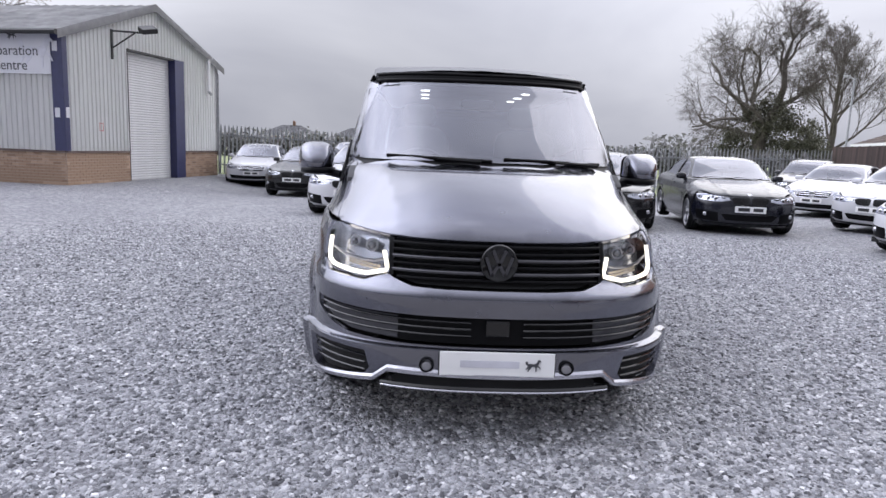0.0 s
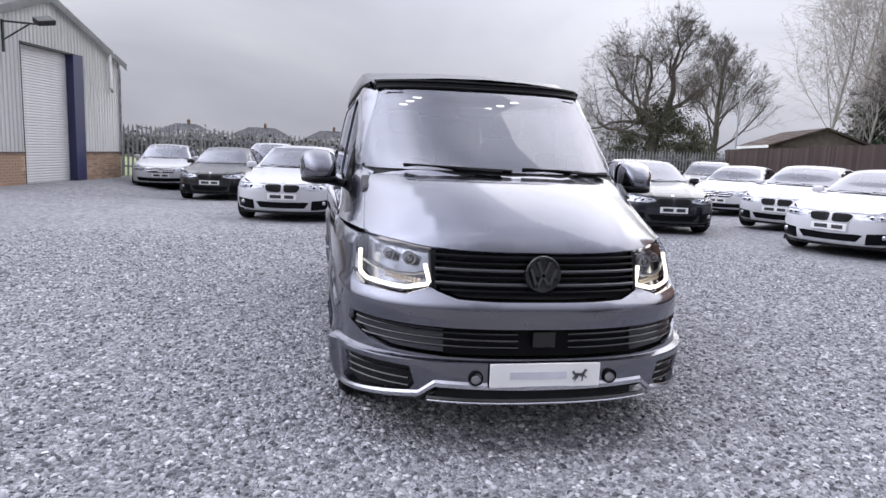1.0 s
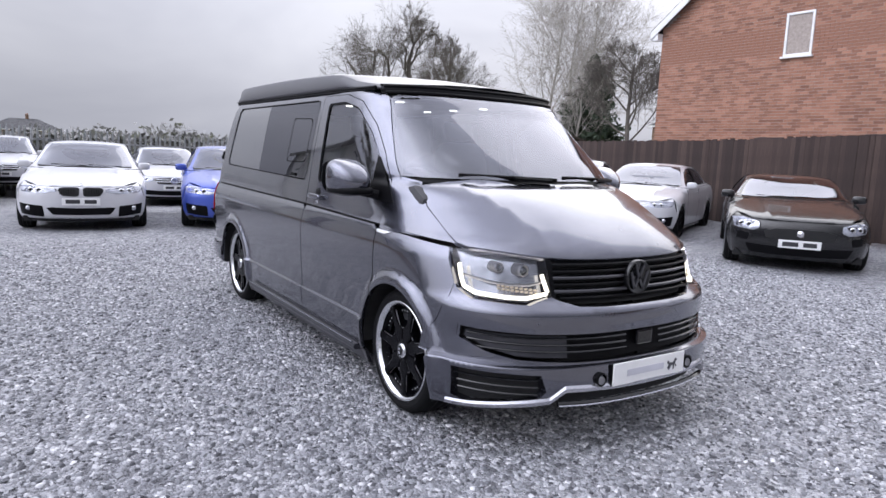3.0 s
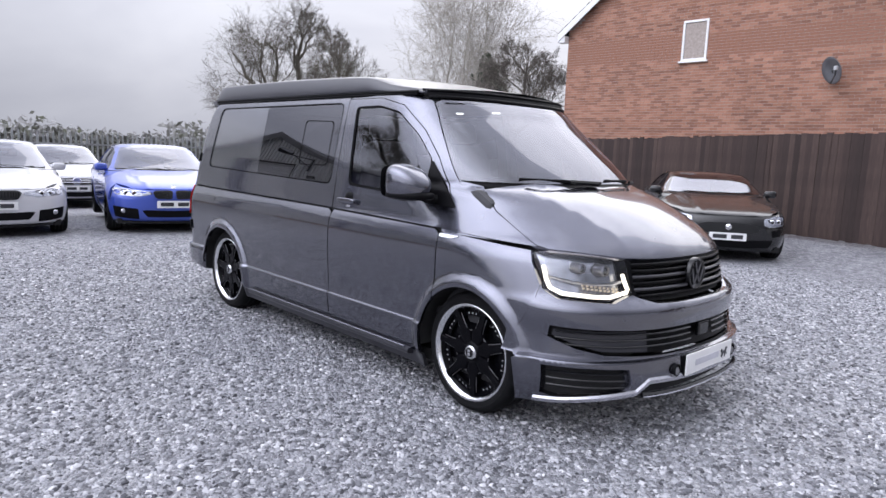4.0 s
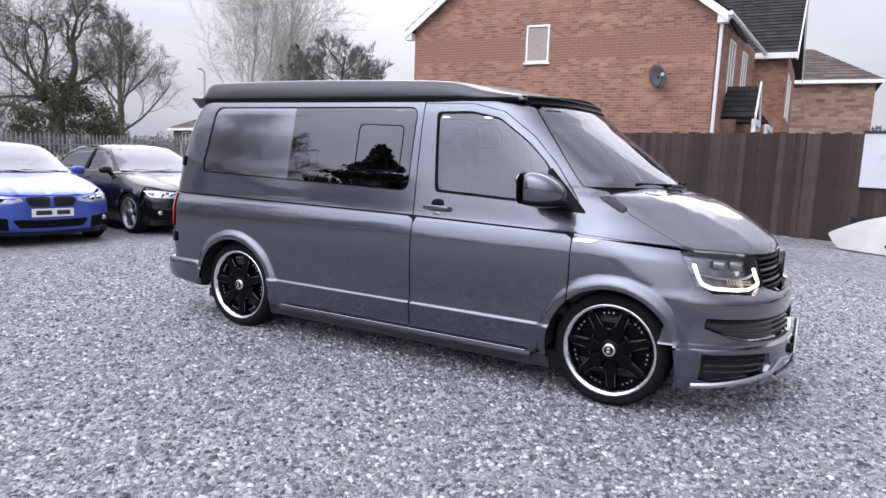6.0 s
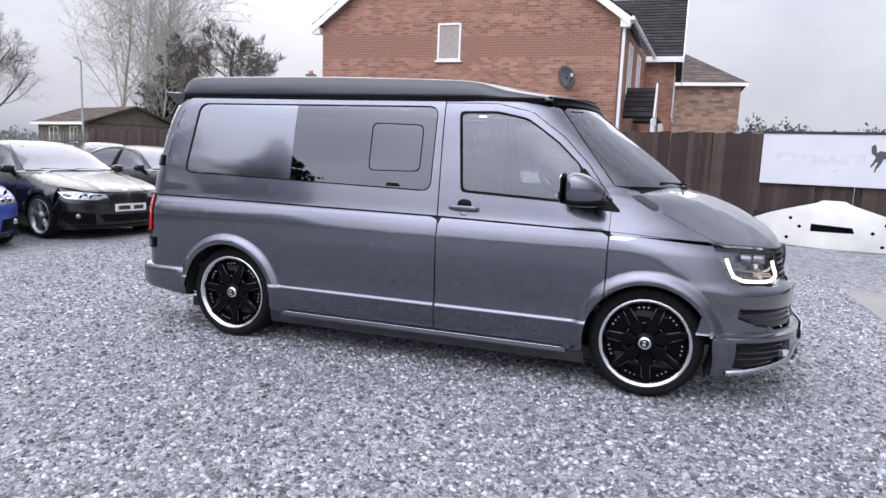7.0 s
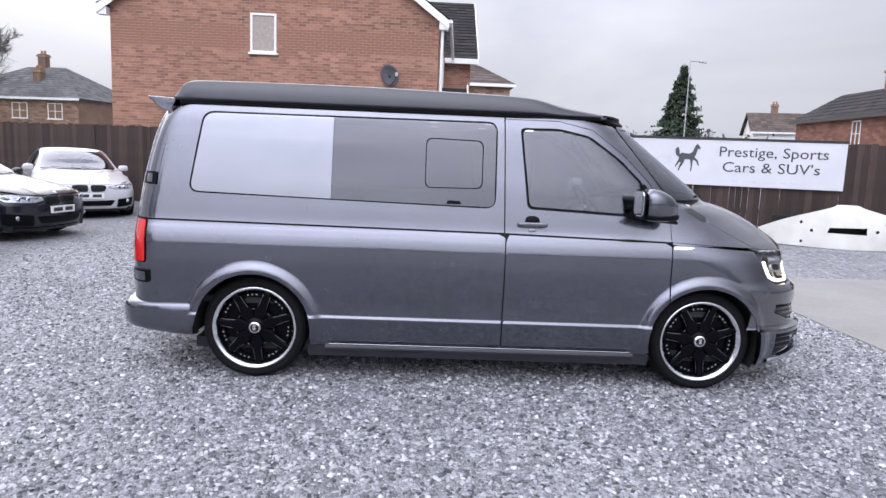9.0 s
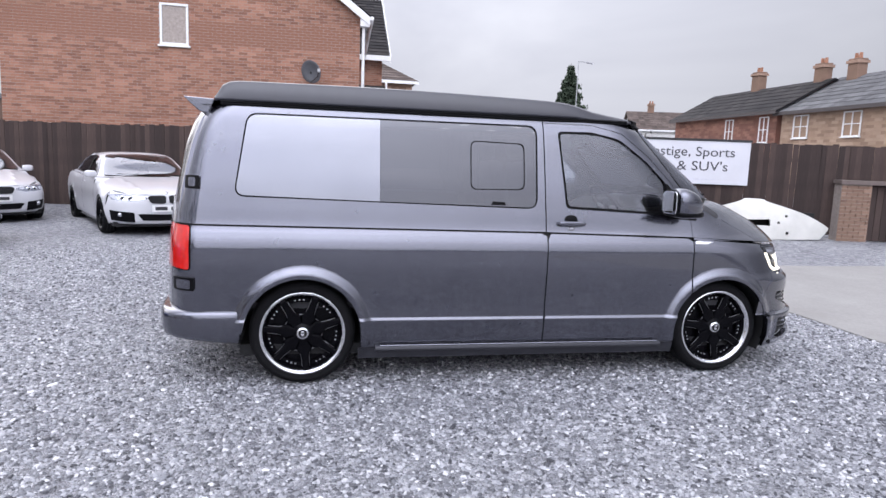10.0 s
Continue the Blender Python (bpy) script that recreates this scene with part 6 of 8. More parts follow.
def van_front(van):
    N, ux, uy = VAN.nose, VAN.ux, VAN.uy
    back = lambda k: (lambda co: Vector((-math.copysign(k, co.x), 0.1 * k, 0)) if abs(co.x) > 0.72 else Vector((0, k, 0)))
    fwd = (0, -1, 0)

    def panel(name, poly, holes=(), step=0.03, mat=VAN_PAINT, off=0.0, lp=back(0.025), parent=van, label=""):
        return part(name, facing(cut_panel(poly, holes, step, N(off), lp), fwd), mat, parent, label)
    X, Y = (lambda x, z: (ux(x, z), z)), (lambda y, z: (uy(y, z), z))
    # bonnet, laid by plan so that its long slope is evenly meshed
    edge = [(-0.352, 0.985), (-0.29, 1.012), (-0.04, 1.135), (0.095, 1.243)]
    side = [(VAN.width(y, z) - 0.006, y) for y, z in edge]
    front_edge = curve_reader([(0.0, 0.938), (0.2, 0.939), (0.40, 0.941), (0.52, 0.946), (0.62, 0.957), (0.70, 0.967), (0.80, 0.978)])
    nose = [(float(x), VAN.front_y(float(x), front_edge(float(x))) + 0.001) for x in np.linspace(0.0, 0.78, 40)]
    rear = [(0.6, VAN.front_y(0.6, 1.268)), (0.3, VAN.front_y(0.3, 1.268)), (0.0, VAN.front_y(0.0, 1.268))]
    place = VAN.top()

    def bonnet_place(x, y):
        p = place(x, y)
        # two pressed creases that run back from the badge
        c = abs(abs(x) - (0.44 + 0.22 * (y + 0.8)))
        k = max(0.0, 1 - c / 0.10)
        # and a crown along the middle
        crown = 0.012 * max(0.0, 1 - (x / 0.82) ** 2) * math.sin(math.pi * min(1.0, max(0.0, (y + 0.80) / 0.65)))
        return (p[0], p[1], p[2] + crown + 0.007 * k * k * min(1, max(0, (y + 0.78) / 0.2)))
    bm = cut_panel(mirrored(nose + side + rear), (), 0.035, bonnet_place, lambda co: Vector((0, 0.012, -0.02)))
    part("bonnet", facing(bm, (0, -0.3, 1)), VAN_PAINT, van, "sloping painted bonnet")
    # bumper skin with its wide middle intake
    hl_low = [X(0.515, 0.768), X(0.63, 0.731), Y(-0.53, 0.742), Y(-0.447, 0.785)]
    mid_in = [(0.0, 0.598), X(0.3, 0.598), X(0.6, 0.600), X(0.78, 0.606), Y(-0.50, 0.612), Y(-0.49, 0.560), X(0.80, 0.505), X(0.7, 0.478), X(0.45, 0.466), (0.0, 0.464)]
    top = [(0.0, 0.722), X(0.25, 0.722), X(0.40, 0.727), X(0.485, 0.752)]
    rim = [Y(-0.400, 0.66), Y(-0.335, 0.535), Y(-0.352, 0.49), Y(-0.363, 0.44), Y(-0.39, 0.44), X(0.75, 0.44), X(0.4, 0.44), (0.0, 0.44)]
    panel("bumper", mirrored(top + hl_low + rim), [mirrored(mid_in)], 0.028)
    for sg in (1, -1):
        seam = [Y(-0.50, 0.45), Y(-0.28, 0.45), Y(-0.28, 0.80), Y(-0.44, 0.80)]
        panel("seam_backing", [(sg * u, z) for u, z in seam][::sg], (), 0.03, VAN_PAINT, -0.003, None)
    panel("intake_back", mirrored(mid_in), (), 0.05, BLACK_GAP, -0.05, None)
    bz = 0.505
    for z in (0.572, 0.541, 0.510):
        for sg in (-1, 1):
            pts = [VAN.nose(-0.012)(sg * u, z + 0.010 * (abs(u) / 0.8) ** 2) for u in np.linspace(0.06, abs(uy(-0.54, z)), 16)]
            part("intake_slat", tubed(pts, 0.0055, 6), GLOSS_BLACK, van)
    part("intake_mesh", facing(cut_panel(mirrored([(0.0, 0.59), X(0.4, 0.59), X(0.74, 0.595), X(0.70, 0.487), X(0.4, 0.474), (0.0, 0.472)]), (), 0.05, N(-0.030)), fwd), BLACK_PLASTIC, van)
    for sg in (1, -1):
        cheek = [X(0.47, 0.585), X(0.62, 0.588), Y(-0.53, 0.592), Y(-0.52, 0.560), X(0.79, 0.515), X(0.70, 0.490), X(0.47, 0.482)]
        panel("intake_cheek", [(sg * u, z) for u, z in cheek][::sg], (), 0.05, VAN_SATIN, -0.022, None)
    part("radar_cover", boxed(-0.055, -0.905, 0.515, 0.055, -0.88, 0.59, 0.008), GLOSS_BLACK, van)
    # lower valance, proud of the bumper, with corner intakes
    low = [(0.0, 0.328), X(0.44, 0.332), X(0.49, 0.332), X(0.555, 0.275), X(0.64, 0.262), Y(-0.56, 0.222), Y(-0.368, 0.205), Y(-0.376, 0.345), Y(-0.366, 0.43), Y(-0.39, 0.446), X(0.75, 0.446), X(0.45, 0.450), X(0.3, 0.452), (0.0, 0.452)]
    corner = [X(0.60, 0.415), X(0.74, 0.418), Y(-0.50, 0.418), Y(-0.49, 0.268), Y(-0.55, 0.255), X(0.66, 0.283), X(0.60, 0.300), X(0.575, 0.335)]
    panel("valance", mirrored(low), [corner, [(-u, z) for u, z in corner][::-1]], 0.028, VAN_PAINT, 0.026, back(0.05), label="painted lower front spoiler")
    # ledge on top of the valance, bright lower edge
    for name, off0, off1, zz, mat in (("valance_ledge", 0.0, 0.028, lambda u: 0.4495, VAN_PAINT),):
        bm = bmesh.new()
        us = np.linspace(-uy(-0.385, 0.45), uy(-0.385, 0.45), 70)
        a = [bm.verts.new(VAN.nose(off1)(u, 0.4485)) for u in us]
        b = [bm.verts.new(VAN.nose(off0 - 0.004)(u, 0.4600)) for u in us]
        for i in range(len(us) - 1):
            bm.faces.new((a[i], a[i + 1], b[i + 1], b[i]))
        part(name, facing(bm, (0, -0.4, 1)), mat, van, smooth=True)
    lip_line = [(0.0, 0.330), X(0.44, 0.334), X(0.49, 0.334), X(0.555, 0.277), X(0.64, 0.264), Y(-0.56, 0.224), Y(-0.45, 0.214)]
    full = [(-u, z) for u, z in lip_line[::-1]] + lip_line[1:]
    bm = bmesh.new()
    fine = edge_points(full + full[::-1], 0.03)
    fine = fine[:len(fine) // 2 + 1]
    rows = [[bm.verts.new(VAN.nose(o)(u, z + dz)) for u, z in fine] for o, dz in ((0.027, 0.030), (0.036, 0.018), (0.036, 0.0), (0.020, -0.004))]
    for p, q in zip(rows, rows[1:]):
        for i in range(len(fine) - 1):
            bm.faces.new((p[i], p[i + 1], q[i + 1], q[i]))
    part("valance_lip", facing(bm, (0, -1, 0.2)), SILVER_LINE, van, "bright satin lower lip")
    sp = [VAN.nose(0.03)(u, 0.275) for u in np.linspace(-ux(0.52, 0.28), ux(0.52, 0.28), 40)]
    part("splitter", tubed(sp, 0.012, 6), GLOSS_BLACK, van)
    part("splitter_edge", tubed([(x, y - 0.008, z - 0.008) for x, y, z in sp], 0.005, 6), SILVER_LINE, van)
    part("under_panel", facing(cut_panel(mirrored([(0.0, 0.325), X(0.42, 0.325), X(0.5, 0.29), X(0.5, 0.262), (0.0, 0.262)]), (), 0.05, N(-0.03)), fwd), BLACK_GAP, van)
    part("corner_intake_back", facing(cut_panel(corner, (), 0.05, N(-0.02)), fwd), BLACK_GAP, van)
    part("corner_intake_back", facing(cut_panel([(-u, z) for u, z in corner][::-1], (), 0.05, N(-0.02)), fwd), BLACK_GAP, van)
    for sg in (-1, 1):
        for z in (0.385, 0.348, 0.312):
            pts = [VAN.nose(0.004)(sg * u, z) for u in np.linspace(ux(0.61, z), uy(-0.52, z), 12)]
            part("intake_slat", tubed(pts, 0.006, 6), GLOSS_BLACK, van)
        # round tow-eye lamps beside the plate
        p = VAN.nose(0.028)(sg * ux(0.315, 0.375), 0.372)
        part("fog_lamp", spun([(0.0, -0.004), (0.022, -0.004), (0.028, 0.0), (0.03, 0.012)], "y", 20, m=pose(p[0], p[1] - 0.006, p[2])), ALLOY_GREY, van, "small round lamp", smooth=True)
        part("fog_lamp_eyelid", spun([(0.026, -0.008), (0.034, -0.006), (0.034, 0.012)], "y", 20, m=pose(p[0], p[1] - 0.004, p[2] + 0.012)), BLACK_PLASTIC, van)
    # grille: dark recess, gloss bars, badge
    g = [(0.0, 0.930), X(0.25, 0.931), X(0.42, 0.934), X(0.508, 0.938), X(0.505, 0.775), X(0.472, 0.748), X(0.40, 0.731), (0.0, 0.726)]
    grille = panel("grille", mirrored(g), (), 0.05, BLACK_GAP, -0.045, None, label="black slatted radiator grille")
    for z, h, mat in ((0.915, 0.012, BLACK_PLASTIC), (0.884, 0.010, BLACK_PLASTIC), (0.853, 0.012, VAN_SATIN), (0.822, 0.009, BLACK_PLASTIC), (0.790, 0.012, VAN_SATIN), (0.760, 0.009, BLACK_PLASTIC)):
        bm = bmesh.new()
        lim = ux(0.497 if z > 0.77 else 0.475, z)
        us = np.linspace(-lim, lim, 40)
        rows = [[bm.verts.new(VAN.nose(o)(u, z + dz)) for u in us] for o, dz in ((-0.035, h * 0.8), (-0.004, h * 0.7), (0.0, h * 0.3), (-0.002, -h * 0.4), (-0.035, -h * 0.8))]
        for p, q in zip(rows, rows[1:]):
            for i in range(len(us) - 1):
                bm.faces.new((p[i], p[i + 1], q[i + 1], q[i]))
        part("grille_bar", facing(bm, fwd), mat, grille)
    by, bz = VAN.yf(0.845) - 0.018, 0.845
    badge = part("badge", spun([(0.0, 0.0), (0.074, 0.0), (0.080, -0.006), (0.084, -0.006), (0.088, 0.0), (0.088, 0.025)], "y", 40, m=pose(0, by, bz)), GLOSS_BLACK, van, "gloss black round emblem", smooth=True)
    bm = bmesh.new()
    for x0, z0, x1, z1 in ((-0.03, 0.062, 0.0, -0.008), (0.03, 0.062, 0.0, -0.008), (-0.062, 0.03, -0.03, -0.058), (-0.03, -0.058, 0.0, 0.0), (0.0, 0.0, 0.03, -0.058), (0.03, -0.058, 0.062, 0.03)):
        d = Vector((x1 - x0, 0, z1 - z0))
        n = Vector((-d.z, 0, d.x)).normalized() * 0.007
        a, b = Vector((x0, 0, z0)), Vector((x1, 0, z1))
        lo = [bm.verts.new(p) for p in (a - n, b - n, b + n, a + n)]
        hi = [bm.verts.new(v.co + Vector((0, -0.006, 0))) for v in lo]
        bm.faces.new(hi)
        for i in range(4):
            bm.faces.new((lo[i], lo[(i + 1) % 4], hi[(i + 1) % 4], hi[i]))
    bmesh.ops.recalc_face_normals(bm, faces=bm.faces)
    part("emblem_relief", bm, VAN_SATIN, badge, at=pose(0, by - 0.001, bz))["kind"] = "stuff"
    # show plate: name as a bar, small horse
    pl = part("show_plate", boxed(-0.263, -0.955, 0.345, 0.263, -0.945, 0.457, 0.004), PLATE_WHITE, van, "white show plate with grey name bar and small horse")
    part("name_bar", boxed(-0.17, -0.9575, 0.385, 0.10, -0.955, 0.418), SIGN_PALE, pl)
    horse_shape(pl, pose(0.165, -0.956, 0.372), 0.058, SIGN_INK)
    part("plate_holder", boxed(-0.268, -0.945, 0.342, 0.268, -0.925, 0.452, 0.004), BLACK_PLASTIC, pl)
    # headlamps
    for sg in (-1, 1):
        cheek = [X(0.493, 0.936), X(0.517, 0.938), X(0.513, 0.770), X(0.493, 0.762)]
        panel("grille_cheek", [(sg * u, z) for u, z in cheek][::sg], (), 0.05, BLACK_PLASTIC, -0.006, back(0.07), grille)
    for sg in (-1, 1):
        hl = [X(0.522, 0.931), X(0.512, 0.775), X(0.63, 0.739), Y(-0.535, 0.748), Y(-0.452, 0.786), Y(-0.348, 0.956), X(0.80, 0.968), X(0.70, 0.956), X(0.60, 0.945)]
        poly = [(sg * u, z) for u, z in hl]
        if sg < 0:
            poly = poly[::-1]
        lamp = part("headlamp", facing(cut_panel(poly, (), 0.03, N(-0.006)), fwd), LAMP_CLEAR, van, "clear headlamp with lit daytime light strip")
        lamp.visible_shadow = False
        part("lamp_bowl", facing(cut_panel(poly, (), 0.05, N(-0.075)), fwd), plain("lamp_bowl", (0.30, 0.305, 0.33), 0.2, 0.8, vary=0.4, scale=14), lamp)
        inner = [X(0.54, 0.918), X(0.53, 0.83), X(0.65, 0.795), Y(-0.52, 0.83), Y(-0.42, 0.93), X(0.78, 0.945)]
        # chrome reflector steps and the projector
        for k, (x, z, r) in enumerate(((0.63, 0.882, 0.028), (0.725, 0.890, 0.024))):
            c = VAN.nose(-0.045)(sg * ux(x, z), z)
            part("projector", spun([(r * 0.75, -0.02), (r, -0.025), (r * 1.08, -0.01), (r * 1.08, 0.04)], "y", 22, m=pose(c[0], c[1], c[2])), ALLOY_GREY, lamp, smooth=True)
            part("projector_lens", spun([(0.0, -0.028), (r * 0.4, -0.025), (r * 0.75, -0.012), (r * 0.76, 0.02)], "y", 22, m=pose(c[0], c[1], c[2])), plain("lamp_lens", (0.20, 0.205, 0.22), 0.08, 0.6), lamp, smooth=True)
        shelf = [VAN.nose(-0.03)(sg * u, z) for u, z in (X(0.535, 0.832), X(0.6, 0.815), X(0.68, 0.812), X(0.76, 0.822), Y(-0.45, 0.845))]
        part("lamp_shelf", tubed(shelf, [0.007, 0.008, 0.008, 0.008, 0.006], 6), ALLOY_GREY, lamp)
        for row in range(2):
            for k in range(9):
                u = ux(0.58, 0.79) + k * 0.022
                c = VAN.nose(-0.03)(sg * u, 0.792 - row * 0.014 + 0.002 * k)
                part("indicator_cell", boxed(c[0] - 0.008, c[1] - 0.004, c[2] - 0.005, c[0] + 0.008, c[1] + 0.004, c[2] + 0.005), plain("amber_clear", (0.55, 0.47, 0.36), 0.2), lamp)
        # lit strip round the lower rim and up both ends
        strip = [X(0.545, 0.868), X(0.527, 0.790), X(0.535, 0.778), X(0.63, 0.756), X(0.70, 0.757), Y(-0.53, 0.768), Y(-0.475, 0.792), Y(-0.452, 0.83), Y(-0.435, 0.87), Y(-0.425, 0.895)]
        pts = edge_points(strip + strip[::-1], 0.02)
        pts = [VAN.nose(-0.016)(sg * u, z) for u, z in pts[:len(pts) // 2 + 1]]
        part("daytime_strip", tubed(pts, 0.0100, 8), DRL, lamp, "lit warm white daytime light strip")
    # windscreen, its black edge, wipers
    # its sides follow the pillars
    wu = [(0.0, 1.290), X(0.3, 1.290), X(0.6, 1.288)] + [Y(0.238 + (z - 1.272) * 0.8015, z) for z in (1.288, 1.36, 1.43, 1.50, 1.57, 1.64, 1.70, 1.745)] + [X(0.62, 1.770), X(0.3, 1.778), (0.0, 1.782)]
    scr = panel("windscreen", mirrored(wu), (), 0.05, SCREEN_GLASS, 0.004, None, label="large raked windscreen reflecting the sky")
    scr.visible_shadow = False
    inn = [(0.0, 1.318), X(0.6, 1.316), X(0.765, 1.316), X(0.728, 1.50), X(0.655, 1.738), X(0.3, 1.752), (0.0, 1.756)]
    panel("screen_edge", mirrored(wu), [mirrored(inn)], 0.04, RUBBER, 0.001, None)
    cow = [(0.0, 1.262), X(0.4, 1.262), X(0.72, 1.260), X(0.79, 1.288), X(0.4, 1.292), (0.0, 1.292)]
    panel("scuttle", mirrored(cow), (), 0.03, BLACK_PLASTIC, -0.004, None)
    for x0, x1 in ((-0.05, -0.52), (0.62, 0.10)):
        a, b = VAN.nose(0.03)(ux(x0, 1.29), 1.290), VAN.nose(0.016)(ux(x1, 1.303), 1.306)
        mid = VAN.nose(0.035)(ux((x0 + x1) / 2, 1.30), 1.302)
        arm = part("wiper", tubed([a, mid], [0.013, 0.008], 6), BLACK_PLASTIC, van, "black windscreen wiper")
        e0, e1 = VAN.nose(0.012)(ux((x0 + x1) / 2 + 0.3, 1.296), 1.298), VAN.nose(0.012)(ux((x0 + x1) / 2 - 0.28, 1.31), 1.312)
        part("wiper_blade", tubed([e0, VAN.nose(0.016)(ux((x0 + x1) / 2, 1.303), 1.306), e1], 0.008, 6), RUBBER, arm)


def van_roof(van):
    # roof skin below the pop-top
    bm = bmesh.new()
    ys = np.linspace(0.58, 3.64, 26)
    rows = []
    for y in ys:
        hw = 0.745 - max(0, 0.75 - y) * 0.6
        rows.append([bm.verts.new((hw * t, y + (0.05 * abs(t) ** 2 if y < 0.7 else 0), 1.795 + 0.012 * (1 - t * t))) for t in np.linspace(-1, 1, 9)])
    for p, q in zip(rows, rows[1:]):
        for i in range(8):
            bm.faces.new((p[i], p[i + 1], q[i + 1], q[i]))
    bmesh.ops.recalc_face_normals(bm, faces=bm.faces)
    part("roof_skin", bm, VAN_PAINT, van, smooth=True)
    # pop-top shell
    zt = curve_reader([(0.50, 1.832), (0.72, 1.862), (0.88, 1.888), (1.1, 1.920), (1.3, 1.932), (1.74, 1.944), (2.5, 1.955), (3.40, 1.950), (3.49, 1.938), (3.56, 1.846)])
    hw = curve_reader([(0.50, 0.69), (0.72, 0.728), (0.9, 0.745), (1.3, 0.757), (3.3, 0.757), (3.56, 0.74)])
    bm = bmesh.new()
    ys = [0.50, 0.505, 0.55, 0.60, 0.66, 0.72, 0.8, 0.9, 1.0, 1.1, 1.2, 1.35, 1.5, 1.75, 2.0, 2.25, 2.5, 2.75, 3.0, 3.2, 3.35, 3.40, 3.44, 3.47, 3.51, 3.55, 3.56]
    rows = []
    for k, y in enumerate(ys):
        h, t = hw(y), zt(y)
        b = 1.826 - 0.02 * max(0.0, min(1.0, (1.0 - y) / 0.4))
        dep = t - b
        half = [(h - 0.03, b - 0.006), (h, b), (h + 0.002, b + 0.012), (h - 0.008, b + dep * 0.45), (h - 0.018, b + dep * 0.88), (h - 0.028, t - 0.004), (h - 0.055, t + 0.003), (h * 0.72, t + 0.008), (h * 0.4, t + 0.018), (0, t + 0.022)]
        w8 = max(0.0, min(1.0, (1.3 - y) / 0.5))
        pts = half + [(-x, z) for x, z in half[-2::-1]]
        rows.append([bm.verts.new((x, y + 0.20 * (x / 0.7) ** 2 * w8, z)) for x, z in pts])
    for p, q in zip(rows, rows[1:]):
        for i in range(len(p) - 1):
            bm.faces.new((p[i], p[i + 1], q[i + 1], q[i]))
    bm.faces.new(rows[0])
    bm.faces.new(rows[-1][::-1])
    bmesh.ops.recalc_face_normals(bm, faces=bm.faces)
    pop = part("pop_top", bm, POPTOP, van, "dark grey fibreglass pop-top roof", smooth=True)
    for f in pop.data.polygons:
        f.use_smooth = len(f.vertices) < 6
    # seal below it, ribbed black band at the front
    for z, r, o in ((1.815, 0.011, 0.0), (1.802, 0.008, -0.004)):
        pts = [(-0.745 + o, 3.52, z), (-0.748 + o, 2.5, z), (-0.748 + o, 1.3, z), (-0.735 + o, 0.95, z - 0.001), (-0.71, 0.74, z)]
        for sg in (1, -1):
            part("roof_seal", tubed([(sg * x, y, zz) for x, y, zz in pts], r, 6), RUBBER, van)
    N = VAN.nose
    for k, (off, z, r) in enumerate(((0.010, 1.783, 0.011), (0.016, 1.803, 0.012), (0.022, 1.823, 0.009))):
        us = np.linspace(-VAN.ux(0.66, 1.80), VAN.ux(0.66, 1.80), 30)
        part("front_seal", tubed([N(off)(u, min(z, 1.80)) [:2] + (z,) for u in us], r, 8), BLACK_PLASTIC, van, smooth=True)
    us = np.linspace(-VAN.ux(0.68, 1.80), VAN.ux(0.68, 1.80), 30)
    bm = bmesh.new()
    a = [bm.verts.new(N(0.006)(u, 1.775)) for u in us]
    b = [bm.verts.new(N(0.012)(u, 1.80)[:2] + (1.836,)) for u in us]
    for i in range(29):
        bm.faces.new((a[i], a[i + 1], b[i + 1], b[i]))
    part("front_seal_band", facing(bm, (0, -1, 0)), RUBBER, van)
    # two low ribs moulded along the front of the shell
    for x in (0.2, 0.42):
        for sg in (-1, 1):
            part("roof_rib", tubed([(sg * x, 1.25, zt(1.25) + 0.004), (sg * x, 1.5, zt(1.5) + 0.012), (sg * x, 3.2, zt(3.2) + 0.014)], [0.003, 0.010, 0.010], 8), POPTOP, pop)
    # rear spoiler, tailgate
    bm = bmesh.new()
    prism(bm, [(3.56, 1.833), (3.75, 1.842), (3.745, 1.832), (3.655, 1.752), (3.60, 1.74)], -0.70, 0.70, "x", 0.006)
    part("rear_spoiler", bm, VAN_PAINT, van, "small roof spoiler over the tailgate")
    bm = cut_panel([(-0.80, 0.48), (0.80, 0.48), (0.80, 1.10), (0.70, 1.78), (-0.70, 1.78), (-0.80, 1.10)], [rounded([(-0.66, 1.20), (0.66, 1.20), (0.60, 1.70), (-0.60, 1.70)], 0.06)], 0.06,
                   lambda x, z: (x, VAN.rear_y(x, z), z), lambda co: Vector((0, -0.03, 0)))
    gate = part("tailgate", facing(bm, (0, 1, 0)), VAN_PAINT, van)
    part("rear_glass", facing(cut_panel(rounded([(-0.665, 1.195), (0.665, 1.195), (0.605, 1.705), (-0.605, 1.705)], 0.06), (), 0.08, lambda x, z: (x, VAN.rear_y(x, z) - 0.008, z)), (0, 1, 0)), PRIVACY, gate)
    outer = [(0.86, 3.388), (0.925, 3.388), (0.950, 3.394), (0.957, 3.41), (0.959, 3.50), (0.957, 3.60), (0.948, 3.70), (0.920, 3.79), (0.86, 3.86), (0.72, 3.905), (0.45, 3.94), (0.0, 3.955)]
    plan = outer + [(-x, y) for x, y in outer[-2::-1]]
    bm = bmesh.new()
    rows = []
    for z, o in ((0.285, 0.075), (0.292, 0.030), (0.305, 0.010), (0.33, 0.002), (0.40, 0.0), (0.455, 0.0), (0.482, 0.003), (0.498, 0.010), (0.508, 0.024), (0.514, 0.048), (0.516, 0.085)):
        k = 1 - o / 0.95
        rows.append([bm.verts.new((x * k, 3.388 + (y - 3.388) * (1 - o / 0.57), z + max(0.0, y - 3.45) * (0.10 if z < 0.34 else 0.0))) for x, y in plan])
